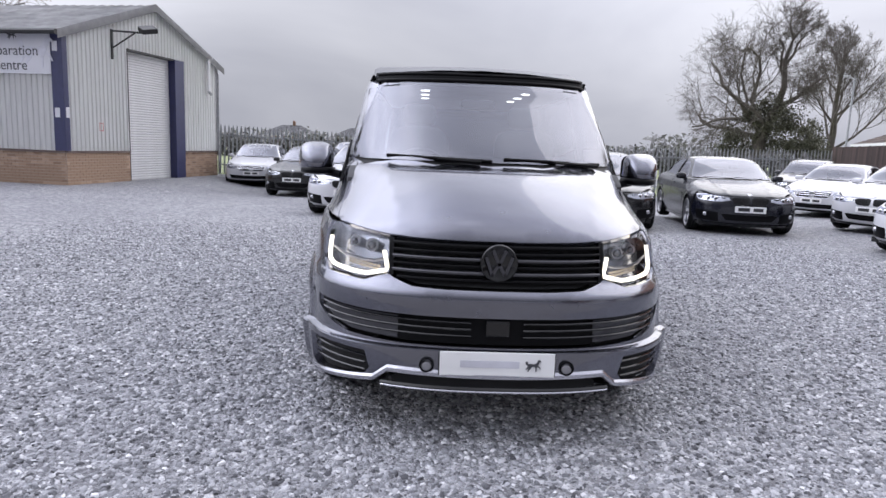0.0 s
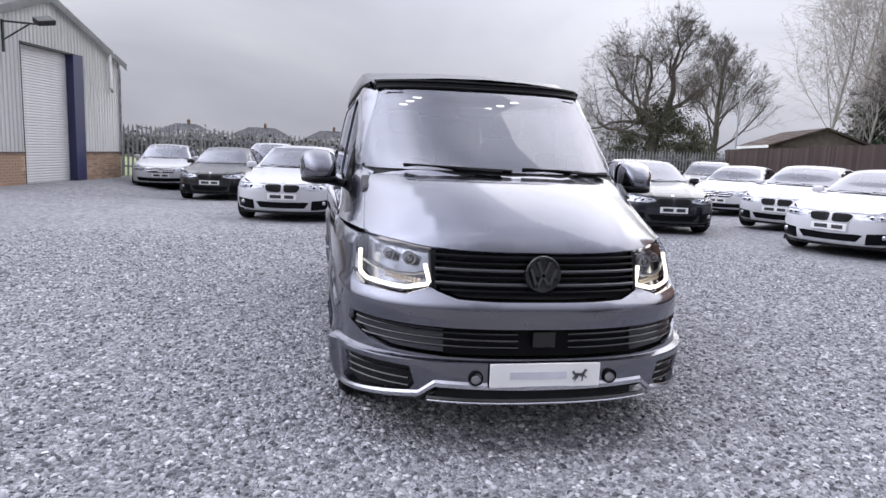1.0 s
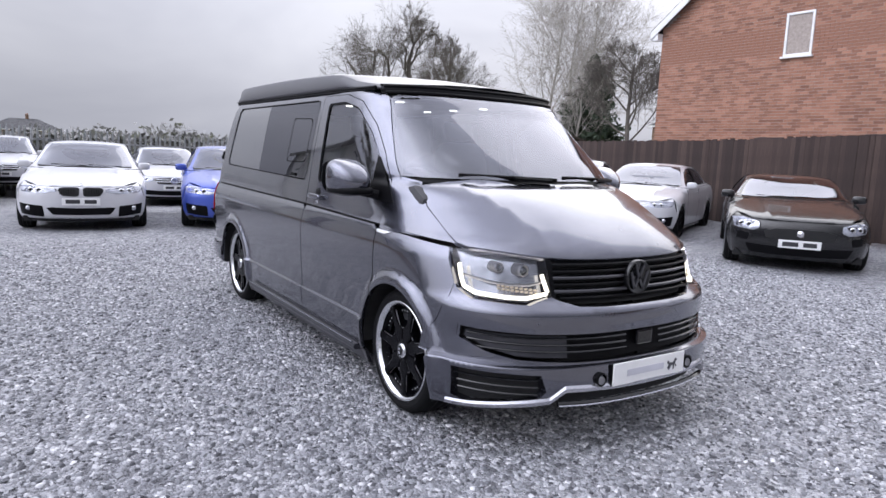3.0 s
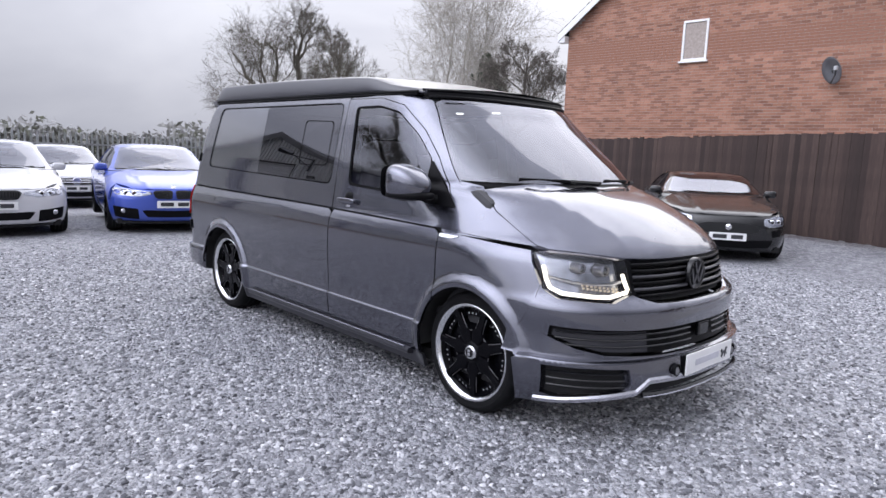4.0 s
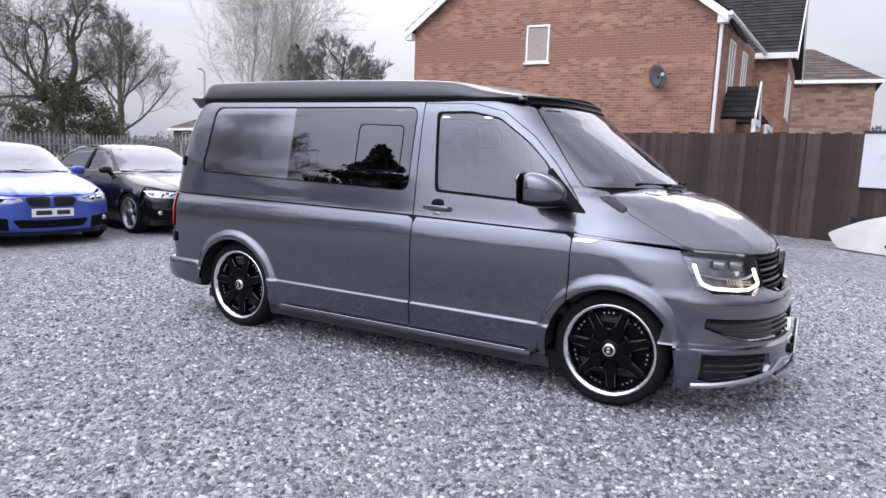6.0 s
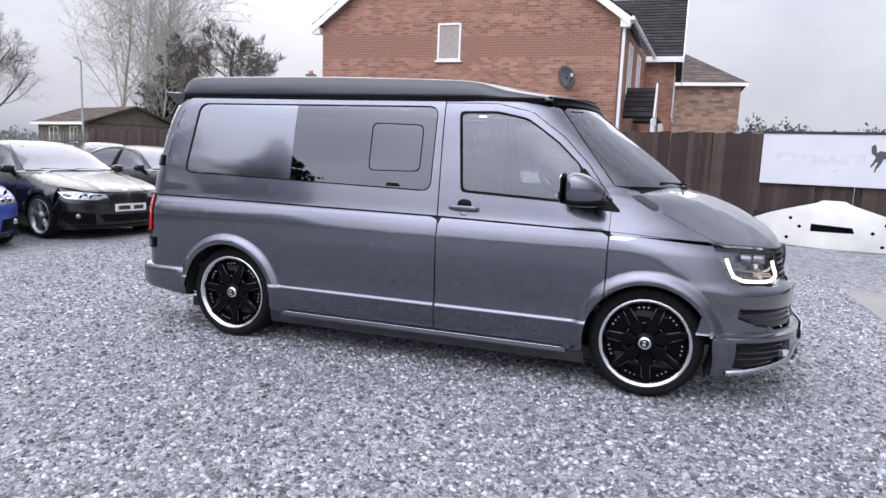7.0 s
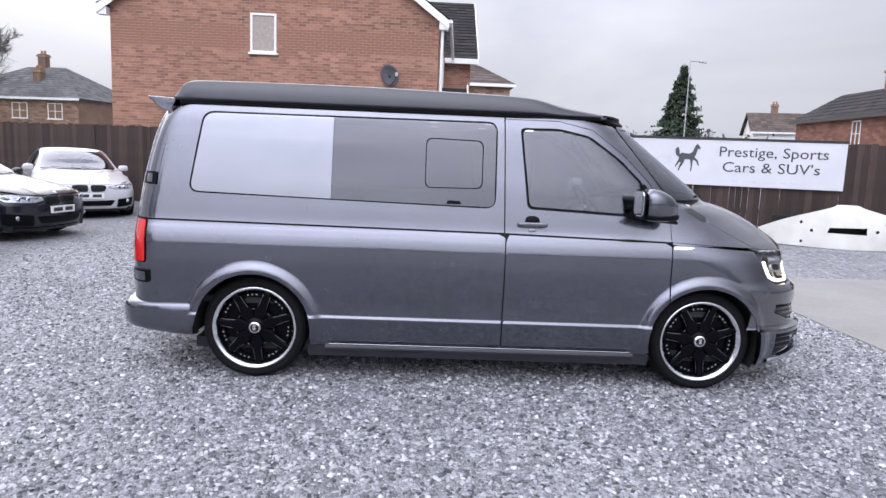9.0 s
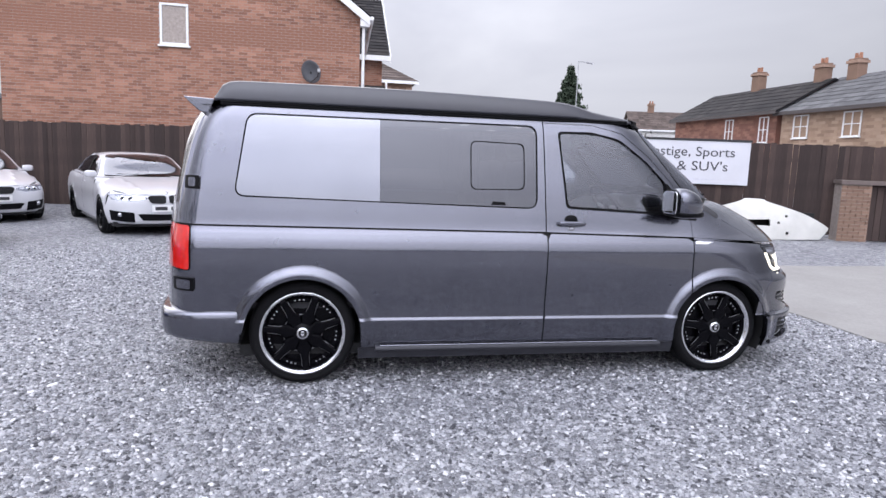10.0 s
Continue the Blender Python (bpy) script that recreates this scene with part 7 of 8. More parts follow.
    for p, q in zip(rows, rows[1:]):
        for i in range(len(plan) - 1):
            bm.faces.new((p[i], p[i + 1], q[i + 1], q[i]))
    bmesh.ops.recalc_face_normals(bm, faces=bm.faces)
    part("rear_bumper", bm, VAN_PAINT, van, "painted wrap-round rear bumper", smooth=True)
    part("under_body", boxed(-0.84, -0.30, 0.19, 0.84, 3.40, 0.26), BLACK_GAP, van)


def seat(parent, x, y, mat):
    s = part("seat_base", ovoid((x, y, 0.86), (0.25, 0.26, 0.09), 0.4, 0.4, 16), mat, parent, smooth=True)
    part("seat_back", ovoid((0, 0, 0.33), (0.24, 0.075, 0.34), 0.45, 0.5, 16), mat, s, smooth=True, at=pose(x, y + 0.26, 0.86, -14, 0, 0))
    part("headrest", ovoid((0, 0, 0.77), (0.13, 0.05, 0.085), 0.5, 0.6, 14), mat, s, smooth=True, at=pose(x, y + 0.26, 0.86, -14, 0, 0))
    part("armrest", ovoid((x + 0.27, y + 0.12, 1.06), (0.03, 0.16, 0.03), 0.5, 0.6, 12), mat, s, smooth=True)


def van_inside(van):
    part("cabin_floor", boxed(-0.84, -0.2, 0.50, 0.84, 3.7, 0.54), TRIM_DARK, van)
    part("headlining", boxed(-0.70, 0.75, 1.765, 0.70, 3.5, 1.78), LINER, van)
    bm = bmesh.new()
    prism(bm, [(0.16, 0.55), (0.62, 0.60), (0.60, 1.05), (0.44, 1.20), (0.10, 1.245), (-0.02, 1.18)], -0.80, 0.80, "x", 0.03)
    part("dashboard", bm, plain("grey_dash", (0.05, 0.05, 0.055), 0.7), van, smooth=False)
    part("instrument_hood", ovoid((-0.38, 0.42, 1.235), (0.20, 0.13, 0.05), 0.5, 0.7, 16), TRIM_DARK, van, smooth=True)
    steer = new("steering_wheel")
    steer.empty_display_size = 0.1
    steer.parent, steer.matrix_local = van, pose(-0.38, 0.68, 1.19, -38, 0, 0)
    ring = [(0.19 * math.cos(a), 0, 0.19 * math.sin(a)) for a in [k * math.tau / 28 for k in range(29)]]
    part("wheel_rim", tubed(ring, 0.016, 8), TRIM_DARK, steer, smooth=True)
    part("wheel_boss", ovoid((0, -0.01, 0), (0.065, 0.03, 0.06), 0.6, 0.8, 14), TRIM_DARK, steer, smooth=True)
    for a in (0, 180, 270):
        part("wheel_spoke", tubed([(0, 0, 0), (0.18 * math.cos(radians(a)), 0, 0.18 * math.sin(radians(a)))], 0.014, 6), ALLOY_GREY, steer)
    cloth = plain("seat_cloth", (0.11, 0.11, 0.12), 0.85, vary=0.25, scale=40)
    for x in (-0.40, 0.42):
        seat(van, x, 1.02, cloth)
    part("rear_view_mirror", ovoid((0, 0.78, 1.66), (0.12, 0.02, 0.035), 0.5, 0.6, 14), BLACK_PLASTIC, van)
    # camping units along the far side and a bench
    part("kitchen_unit", boxed(0.40, 1.7, 0.54, 0.80, 3.4, 1.22, 0.015), plain("grey_laminate", (0.20, 0.20, 0.21), 0.5), van)
    part("rear_bench", ovoid((-0.15, 2.7, 0.80), (0.5, 0.35, 0.22), 0.3, 0.3, 16), cloth, van)
    for x in (-0.36, 0.36):
        for y in (1.05, 1.45, 1.85):
            part("ceiling_spot", spun([(0.0, 0.0), (0.028, 0.0), (0.034, 0.006)], "z", 16, m=pose(x, y, 1.757)), SPOT, van, "lit round ceiling spot")


def build_van():
    van = thing("camper_van", pose(0, 0, 0), "dark grey metallic camper van with pop-top roof and black seven-spoke wheels", "van")
    for sg in (-1, 1):
        van_side(van, sg)
        for cy in (0.0, 3.0):
            m = pose(-0.775, cy, 0.345) if sg < 0 else pose(0.775, cy, 0.345, 0, 0, 180)
            wheel("wheel", van, m)
    van_front(van)
    van_roof(van)
    van_inside(van)


build_van()

# ---- the parked cars ----
NUM_BAR = plain("plate_character_bar", (0.03, 0.03, 0.035), 0.5)
LAMP_CORE = plain("lamp_core", (0.55, 0.56, 0.6), 0.15, 0.7, vary=0.4, scale=30)


def car_skin(k, hz, low):
    """k: length scale behind the cowl, hz: height of the cabin above the belt, low: lift of the whole body."""
    Z = lambda t: [(z + low if z <= 0.95 else 0.95 + low + (z - 0.95) * hz, v) for z, v in t]
    return Skin(
        w=Z([(0.16, 0.845), (0.30, 0.885), (0.40, 0.898), (0.55, 0.905), (0.68, 0.912), (0.73, 0.905), (0.85, 0.888), (0.93, 0.865), (0.96, 0.825), (1.10, 0.755), (1.25, 0.675), (1.34, 0.60), (1.385, 0.46)]),
        yf=Z([(0.16, -0.70), (0.26, -0.775), (0.42, -0.795), (0.58, -0.79), (0.67, -0.765), (0.72, -0.71), (0.77, -0.58), (0.82, -0.36), (0.87, -0.08), (0.91, 0.18), (0.94, 0.38), (0.955, 0.46), (0.97, 0.50), (1.28, 1.06), (1.345, 1.26), (1.385, 1.65)]),
        yr=Z([(0.16, 3.74 * k), (0.4, 3.84 * k), (0.7, 3.83 * k), (0.86, 3.79 * k), (0.93, 3.70 * k), (0.97, 3.45 * k), (1.0, 3.22 * k), (1.28, 2.62 * k), (1.345, 2.38 * k), (1.385, 1.72)]),
        af=Z([(0.16, 0.62), (0.55, 0.66), (0.72, 0.80), (0.85, 0.62), (0.94, 0.40), (0.98, 0.32), (1.38, 0.32)]),
        ar=Z([(0.16, 0.55), (0.9, 0.55), (1.0, 0.35), (1.38, 0.32)]),
        n=2.7, arches=((0.0, 0.325), (2.81 * k, 0.325)), flare=0.016, arch_r=0.345)


def number_plate(parent, y, z, w=0.52, mat=None):
    pl = part("number_plate", boxed(-w / 2, y - 0.012, z - 0.056, w / 2, y, z + 0.056, 0.003), mat or PLATE_WHITE, parent, "white number plate with plain dark bars")
    for a, b in ((-0.21, -0.015), (0.045, 0.21)):
        part("character_bar", boxed(a, y - 0.0145, z - 0.030, b, y - 0.012, z + 0.030), NUM_BAR, pl)


CAR_CACHE = {}


def car(name, m, colour, style, label, k=1.0, hz=1.0, low=0.0, rim_mat=None, notice=False, group="cars parked in the yard"):
    key = (colour.name, style, k, hz, low, notice)
    if key in CAR_CACHE:
        ob = copy_thing(CAR_CACHE[key], m)
        return tagged(ob, label)
    c = thing(name, m, label, "car", group)
    SK = car_skin(k, hz, low)
    CAR_CACHE[key] = c
    N, ux, uy = SK.nose, SK.ux, SK.uy
    X, Y = (lambda x, z: (ux(x, z), z)), (lambda y, z: (uy(y, z), z))
    fwd = (0, -1, 0)
    B = 0.95 + low
    ZH = lambda z: z + low if z <= 0.95 else B + (z - 0.95) * hz
    back = lambda co: Vector((0, 0.03, 0))
    # nose
    nose_out = [(0.0, ZH(0.695)), X(0.35, ZH(0.69)), X(0.60, ZH(0.705)), X(0.74, ZH(0.73)), Y(-0.33, ZH(0.76)), Y(-0.325, 0.45), Y(-0.36, 0.20 + low), X(0.70, 0.185 + low), X(0.4, 0.175 + low), (0.0, 0.175 + low)]
    part("bumper", facing(cut_panel(mirrored(nose_out), (), 0.06, N(), back), fwd), colour, c)
    # bonnet, laid by plan
    edge = [(-0.315, 0.768), (-0.15, 0.805), (0.0, 0.839), (0.15, 0.873), (0.37, 0.923)]
    side = [(SK.width(y, ZH(z)) + 0.001, y) for y, z in edge]
    front = [(x, SK.front_y(x, ZH(0.70)) + 0.004) for x in (0.0, 0.25, 0.45)] + [(0.60, SK.front_y(0.60, ZH(0.712)))]
    rear = [(0.45, SK.front_y(0.45, ZH(0.948))), (0.0, SK.front_y(0.0, ZH(0.948)))]
    place = SK.top()

    def lay(x, y):
        p = place(x, y)
        kq = max(0.0, 1 - abs(abs(x) - (0.36 + 0.16 * (y + 0.7))) / 0.09)
        return (p[0], p[1], p[2] + 0.010 * kq * kq)
    part("bonnet", facing(cut_panel(mirrored(front + side + rear), (), 0.06, lay, lambda co: Vector((0, 0.01, -0.02))), (0, -0.2, 1)), colour, c)
    # sides
    WB = 2.81 * k
    for sg in (-1, 1):
        S = SK.side(sg)
        lip = inward(0.025)
        low_side = [(-0.322, ZH(0.765)), (0.0, ZH(0.838)), (0.40, ZH(0.93)), (1.5, ZH(0.925)), (2.6 * k, ZH(0.945)), (3.25 * k, ZH(0.955)), (3.55 * k, ZH(0.93)), (3.62 * k, 0.5), (3.58 * k, 0.24 + low), (WB, 0.20 + low), (1.4, 0.19 + low), (0.2, 0.19 + low), (-0.318, 0.44)]
        poly = arch_cut(arch_cut(low_side, 0.0, 0.325, 0.345, 18), WB, 0.325, 0.345, 18)
        part("side_panel", facing(cut_panel(poly, (), 0.08, S, lip), (sg, 0, 0)), colour, c)
        top_out = [(0.42, ZH(0.938)), (0.52, ZH(0.972)), (1.02, ZH(1.255)), (1.22, ZH(1.325)), (1.75, ZH(1.352)), (2.30 * k, ZH(1.335)), (2.62 * k, ZH(1.262)), (3.16 * k, ZH(1.005)), (3.25 * k, ZH(0.962)), (1.5, ZH(0.932))]
        dlo = rounded([(0.70, ZH(0.965)), (1.10, ZH(1.222)), (1.32, ZH(1.292)), (1.8, ZH(1.315)), (2.25 * k, ZH(1.285)), (2.62 * k, ZH(1.14)), (2.78 * k, ZH(1.01)), (1.6, ZH(0.952))], 0.03)
        part("cabin_frame", facing(cut_panel(top_out, [dlo], 0.08, S, lip), (sg, 0, 0)), colour, c)
        g = part("side_window", facing(cut_panel(dlo, (), 0.12, SK.side(sg, -0.008)), (sg, 0, 0)), CAR_GLASS, c, "tinted side window")
        part("door_pillar", facing(cut_panel([(1.60, ZH(0.955)), (1.72, ZH(0.955)), (1.66, ZH(1.308)), (1.58, ZH(1.308))], (), 0.08, SK.side(sg, 0.002)), (sg, 0, 0)), RUBBER, c)
        part("window_trim", facing(cut_panel([(0.66, ZH(0.945)), (2.80 * k, ZH(0.99)), (2.80 * k, ZH(1.003)), (0.70, ZH(0.958))], (), 0.1, SK.side(sg, 0.005)), (sg, 0, 0)), CHROME if style == "chrome" else GLOSS_BLACK, c)
        part("sill", facing(cut_panel([(0.34, 0.15 + low), (WB - 0.34, 0.15 + low), (WB - 0.34, 0.21 + low), (0.34, 0.21 + low)], (), 0.1, SK.side(sg, 0.006), lip), (sg, 0, 0)), GLOSS_BLACK, c)
        for ya, yb, za, zb in ((0.55, 0.56, 0.25, 0.94), (1.68, 1.69, 0.25, 0.94)):
            part("door_gap", facing(cut_panel([(ya, za + low), (yb, za + low), (yb, zb + low), (ya, zb + low)], (), 0.1, SK.side(sg, 0.003)), (sg, 0, 0)), BLACK_GAP, c)
        part("door_handle", ovoid((sg * (SK.width(1.5, 0.83 + low) + 0.012), 1.48, 0.83 + low), (0.012, 0.10, 0.014), 0.5, 0.7, 12), colour, c)
        mx = SK.width(0.72, ZH(0.96)) + 0.10
        mr = part("door_mirror", ovoid((sg * mx, 0.74, ZH(0.985)), (0.10, 0.055, 0.062), 0.6, 0.7, 16), colour, c, smooth=True)
        part("mirror_foot", ovoid((sg * (mx - 0.09), 0.74, ZH(0.945)), (0.09, 0.035, 0.022), 0.6, 0.7, 12), GLOSS_BLACK, mr, smooth=True)
        part("mirror_glass", ovoid((sg * mx, 0.793, ZH(0.985)), (0.08, 0.006, 0.05), 0.5, 0.6, 12), plain("mirror_silver", (0.85, 0.86, 0.88), 0.02, 1.0, vary=0.01), mr)
        for cy in (0.0, WB):
            wm = pose(-0.80, cy, 0.325) if sg < 0 else pose(0.80, cy, 0.325, 0, 0, 180)
            wheel("wheel", c, wm, 0.325, 0.245, 0.22, "twin", 10, rim_mat or ALLOY_GREY, rim_mat or ALLOY_GREY)
            bm = bmesh.new()
            prof = [(cy + 0.352 * math.cos(a), 0.325 + 0.352 * math.sin(a)) for a in [radians(-20 + 220 * q / 16) for q in range(17)]]
            a = [bm.verts.new((sg * 0.87, y, z)) for y, z in prof]
            b = [bm.verts.new((sg * 0.55, y, z)) for y, z in prof]
            for i in range(16):
                bm.faces.new((a[i], a[i + 1], b[i + 1], b[i]))
            bm.faces.new(b)
            part("wheel_housing", bm, BLACK_GAP, c)
        tl = [(3.30 * k, ZH(0.86)), (3.66 * k, ZH(0.84)), (3.67 * k, ZH(0.72)), (3.42 * k, ZH(0.74))]
        part("tail_lamp", facing(cut_panel(tl, (), 0.06, SK.side(sg, 0.008)), (sg, 0, 0)), LENS_RED, c, "red tail lamp")
    # windscreen, roof, rear
    ws = [(0.0, ZH(0.972)), X(0.4, ZH(0.970)), X(0.72, ZH(0.976)), X(0.66, ZH(1.12)), X(0.545, ZH(1.322)), X(0.3, ZH(1.342)), (0.0, ZH(1.348))]
    scr = part("windscreen", facing(cut_panel(mirrored(ws), (), 0.08, N(0.010)), fwd), CAR_GLASS, c, "windscreen reflecting the pale sky")
    part("scuttle", facing(cut_panel(mirrored([(0.0, ZH(0.950)), X(0.70, ZH(0.952)), X(0.72, ZH(0.978)), (0.0, ZH(0.975))]), (), 0.06, N(-0.003)), fwd), BLACK_PLASTIC, c)
    bm = bmesh.new()
    ys = np.linspace(1.22, 2.46 * k, 14)
    zr = curve_reader([(1.22, ZH(1.326)), (1.45, ZH(1.370)), (1.75, ZH(1.388)), (2.1 * k, ZH(1.372)), (2.46 * k, ZH(1.318))])
    rows = []
    for y in ys:
        e = SK.width(y, min(ZH(1.335), zr(y) - 0.012)) + 0.004
        rows.append([bm.verts.new((e * t, y + (0.0 if y > 1.3 else 0.0), zr(y) - 0.040 * abs(t) ** 3)) for t in np.linspace(-1, 1, 13)])
    for p, q in zip(rows, rows[1:]):
        for i in range(12):
            bm.faces.new((p[i], p[i + 1], q[i + 1], q[i]))
    part("roof", facing(bm, (0, 0, 1)), colour, c, smooth=True)
    rp = lambda x, z: (x, SK.rear_y(x, z), z)
    bwd = (0, 1, 0)
    part("rear_screen", facing(cut_panel([(-0.68, ZH(1.0)), (0.68, ZH(1.0)), (0.55, ZH(1.325)), (-0.55, ZH(1.325))], (), 0.1, rp), bwd), CAR_GLASS, c)
    part("boot", facing(cut_panel([(-0.78, 0.24 + low), (0.78, 0.24 + low), (0.80, ZH(0.9)), (0.70, ZH(0.995)), (-0.70, ZH(0.995)), (-0.80, ZH(0.9))], (), 0.1, rp), bwd), colour, c)
    # face: grille, intakes, lamps, plate
    halves = lambda poly: (poly, [(-u, z) for u, z in poly][::-1])

    def dark(nm, poly, off=0.004, mat=BLACK_PLASTIC, parent=c, lip=back):
        return part(nm, facing(cut_panel(poly, (), 0.05, N(off), lip), fwd), mat, parent)
    if style in ("kidney", "kidney_lip"):
        for poly in halves(rounded([X(0.020, ZH(0.692)), X(0.27, ZH(0.688)), X(0.315, ZH(0.655)), X(0.26, ZH(0.560)), X(0.03, ZH(0.552))], 0.03)):
            g = dark("grille", poly, 0.012, BLACK_GAP)
            us = [p[0] for p in poly]
            for i in range(7):
                u = min(us) + (max(us) - min(us)) * (i + 0.8) / 8.2
                part("grille_slat", tubed([N(0.016)(u, ZH(0.583)), N(0.018)(u, ZH(0.672))], 0.005, 5), BLACK_PLASTIC, g)
        dark("lower_intake", mirrored([(0.0, 0.372 + low), X(0.40, 0.385 + low), X(0.47, 0.375 + low), X(0.39, 0.272 + low), (0.0, 0.265 + low)]))
        for poly in halves(rounded([X(0.52, 0.405 + low), Y(-0.47, 0.44 + low), Y(-0.47, 0.27 + low), X(0.50, 0.235 + low)], 0.02, 3)):
            si = dark("side_intake", poly)
            u = sum(p[0] for p in poly) / len(poly)
            p = N(0.012)(u, 0.365 + low)
            part("fog_lamp", spun([(0.0, -0.01), (0.03, -0.008), (0.036, 0.004)], "y", 14, m=pose(*p)), LAMP_CORE, si, smooth=True)
        dark("front_splitter", mirrored([(0.0, 0.205 + low), X(0.5, 0.21 + low), Y(-0.40, 0.22 + low), Y(-0.40, 0.165 + low), (0.0, 0.16 + low)]), 0.012, GLOSS_BLACK)
        hl = [X(0.335, ZH(0.665)), X(0.33, ZH(0.625)), X(0.50, ZH(0.592)), Y(-0.50, ZH(0.612)), Y(-0.36, ZH(0.70)), X(0.72, ZH(0.716)), X(0.5, ZH(0.688))]
        pz = 0.475 + low
    elif style == "star":
        dark("grille", mirrored([(0.0, ZH(0.685)), X(0.40, ZH(0.672)), X(0.44, ZH(0.64)), X(0.36, ZH(0.535)), (0.0, ZH(0.525))]), 0.010, BLACK_GAP)
        for z in (0.635, 0.585):
            part("grille_bar", tubed([N(0.02)(u, ZH(z)) for u in np.linspace(-ux(0.40, 0.6), ux(0.40, 0.6), 14)], 0.011, 6), CHROME, c)
        p = N(0.02)(0, ZH(0.607))
        em = part("emblem", spun([(0.068, -0.012), (0.082, -0.016), (0.088, -0.008), (0.082, 0.01)], "y", 26, m=pose(*p)), CHROME, c, smooth=True)
        part("emblem_disc", spun([(0.0, -0.008), (0.07, -0.006)], "y", 22, m=pose(*p)), LAMP_CORE, em)
        part("grille_rim", tubed([N(0.014)(u, z) for u, z in edge_points(mirrored([(0.0, ZH(0.688)), X(0.41, ZH(0.675)), X(0.45, ZH(0.64)), X(0.365, ZH(0.53)), (0.0, ZH(0.52))]), 0.06)], 0.008, 5), CHROME, c)
        dark("lower_intake", mirrored([(0.0, 0.36 + low), X(0.72, 0.385 + low), X(0.66, 0.27 + low), (0.0, 0.25 + low)]))
        dark("front_splitter", mirrored([(0.0, 0.215 + low), X(0.5, 0.22 + low), Y(-0.40, 0.235 + low), Y(-0.40, 0.165 + low), (0.0, 0.16 + low)]), 0.008, BLACK_PLASTIC)
        hl = [X(0.47, ZH(0.672)), X(0.46, ZH(0.615)), X(0.56, ZH(0.575)), Y(-0.50, ZH(0.60)), Y(-0.37, ZH(0.715)), X(0.72, ZH(0.718))]
        pz = 0.445 + low
    else:
        gr = dark("grille", mirrored([(0.0, ZH(0.60)), X(0.30, ZH(0.592)), X(0.44, ZH(0.55)), X(0.42, ZH(0.47)), X(0.26, ZH(0.435)), (0.0, ZH(0.43))]), 0.010, BLACK_GAP)
        p = N(0.02)(0, ZH(0.535))
        part("emblem", spun([(0.0, -0.012), (0.04, -0.01), (0.046, 0.0)], "y", 20, m=pose(*p)), CHROME, gr, smooth=True)
        dark("lower_intake", mirrored([(0.0, 0.345 + low), X(0.66, 0.36 + low), X(0.60, 0.24 + low), (0.0, 0.23 + low)]))
        for poly in halves(rounded([X(0.62, 0.50 + low), X(0.76, 0.52 + low), X(0.78, 0.42 + low), X(0.64, 0.40 + low)], 0.02, 3)):
            dark("side_intake", poly)
        hl = [X(0.50, ZH(0.665)), X(0.50, ZH(0.58)), X(0.58, ZH(0.545)), Y(-0.52, ZH(0.575)), Y(-0.36, ZH(0.70)), X(0.70, ZH(0.712))]
        pz = 0.395 + low
    for poly in halves(rounded(hl, 0.02, 3)):
        lamp = part("headlamp", facing(cut_panel(poly, (), 0.05, N(0.007)), fwd), LAMP_CLEAR, c, "clear headlamp")
        lamp.visible_shadow = False
        part("lamp_bowl", facing(cut_panel(poly, (), 0.06, N(0.0025)), fwd), LAMP_CORE, lamp)
        u = sum(q[0] for q in poly) / len(poly)
        for du in (-0.075, 0.06):
            p = N(0.0)(u + du, ZH(0.642 if style != "oval" else 0.625))
            part("lamp_ring", spun([(0.022, -0.012), (0.034, -0.014), (0.04, 0.0)], "y", 16, m=pose(p[0], p[1], p[2])), CHROME, lamp, smooth=True)
            part("lamp_pupil", spun([(0.0, -0.012), (0.022, -0.010)], "y", 14, m=pose(p[0], p[1], p[2])), GLOSS_BLACK, lamp)
        part("brow_line", tubed([N(0.004)(q[0], q[1] - 0.006) for q in poly[-6:]], 0.006, 5), GLOSS_BLACK, lamp)
    number_plate(c, N(0.014)(0, pz)[1], pz)
    if style.startswith("kidney"):
        p = place(0, SK.front_y(0, ZH(0.70)) + 0.05)
        part("emblem", spun([(0.0, 0.006), (0.036, 0.004), (0.041, -0.004)], "z", 20, m=pose(p[0], p[1], p[2], 30, 0, 0)), LAMP_CORE, c, smooth=True)
    # inside
    part("cabin_floor", boxed(-0.70, 0.3, 0.25 + low, 0.70, 3.2 * k, 0.30 + low), TRIM_DARK, c)
    bm = bmesh.new()
    prism(bm, [(0.50, 0.5 + low), (1.05, 0.55 + low), (1.0, 0.88 + low), (0.62, 0.945 + low)], -0.70, 0.70, "x", 0.02)
    part("dashboard", bm, TRIM_DARK, c)
    for x in (-0.36, 0.36):
        part("front_seat", ovoid((0, 0, 0), (0.23, 0.09, 0.36), 0.5, 0.5, 12), TRIM_DARK, c, smooth=True, at=pose(x, 1.72, 0.80 + low, -16, 0, 0))
        part("headrest", ovoid((x, 1.84, 1.15 + low), (0.12, 0.05, 0.08), 0.6, 0.6, 10), TRIM_DARK, c, smooth=True)
    part("rear_bench", ovoid((0, 2.55 * k, 0.78 + low), (0.6, 0.12, 0.30), 0.4, 0.4, 12), TRIM_DARK, c, smooth=True)
    part("under_body", boxed(-0.80, -0.55, 0.16 + low, 0.80, 3.5 * k, 0.24 + low), BLACK_GAP, c)
    if notice:
        part("price_notice", boxed(-0.24, 0, 0, 0.24, 0.006, 0.20), SIGN_WHITE, c, "white paper notice behind the windscreen", at=pose(0.36, 0.86, ZH(0.985), -50, 0, 0))
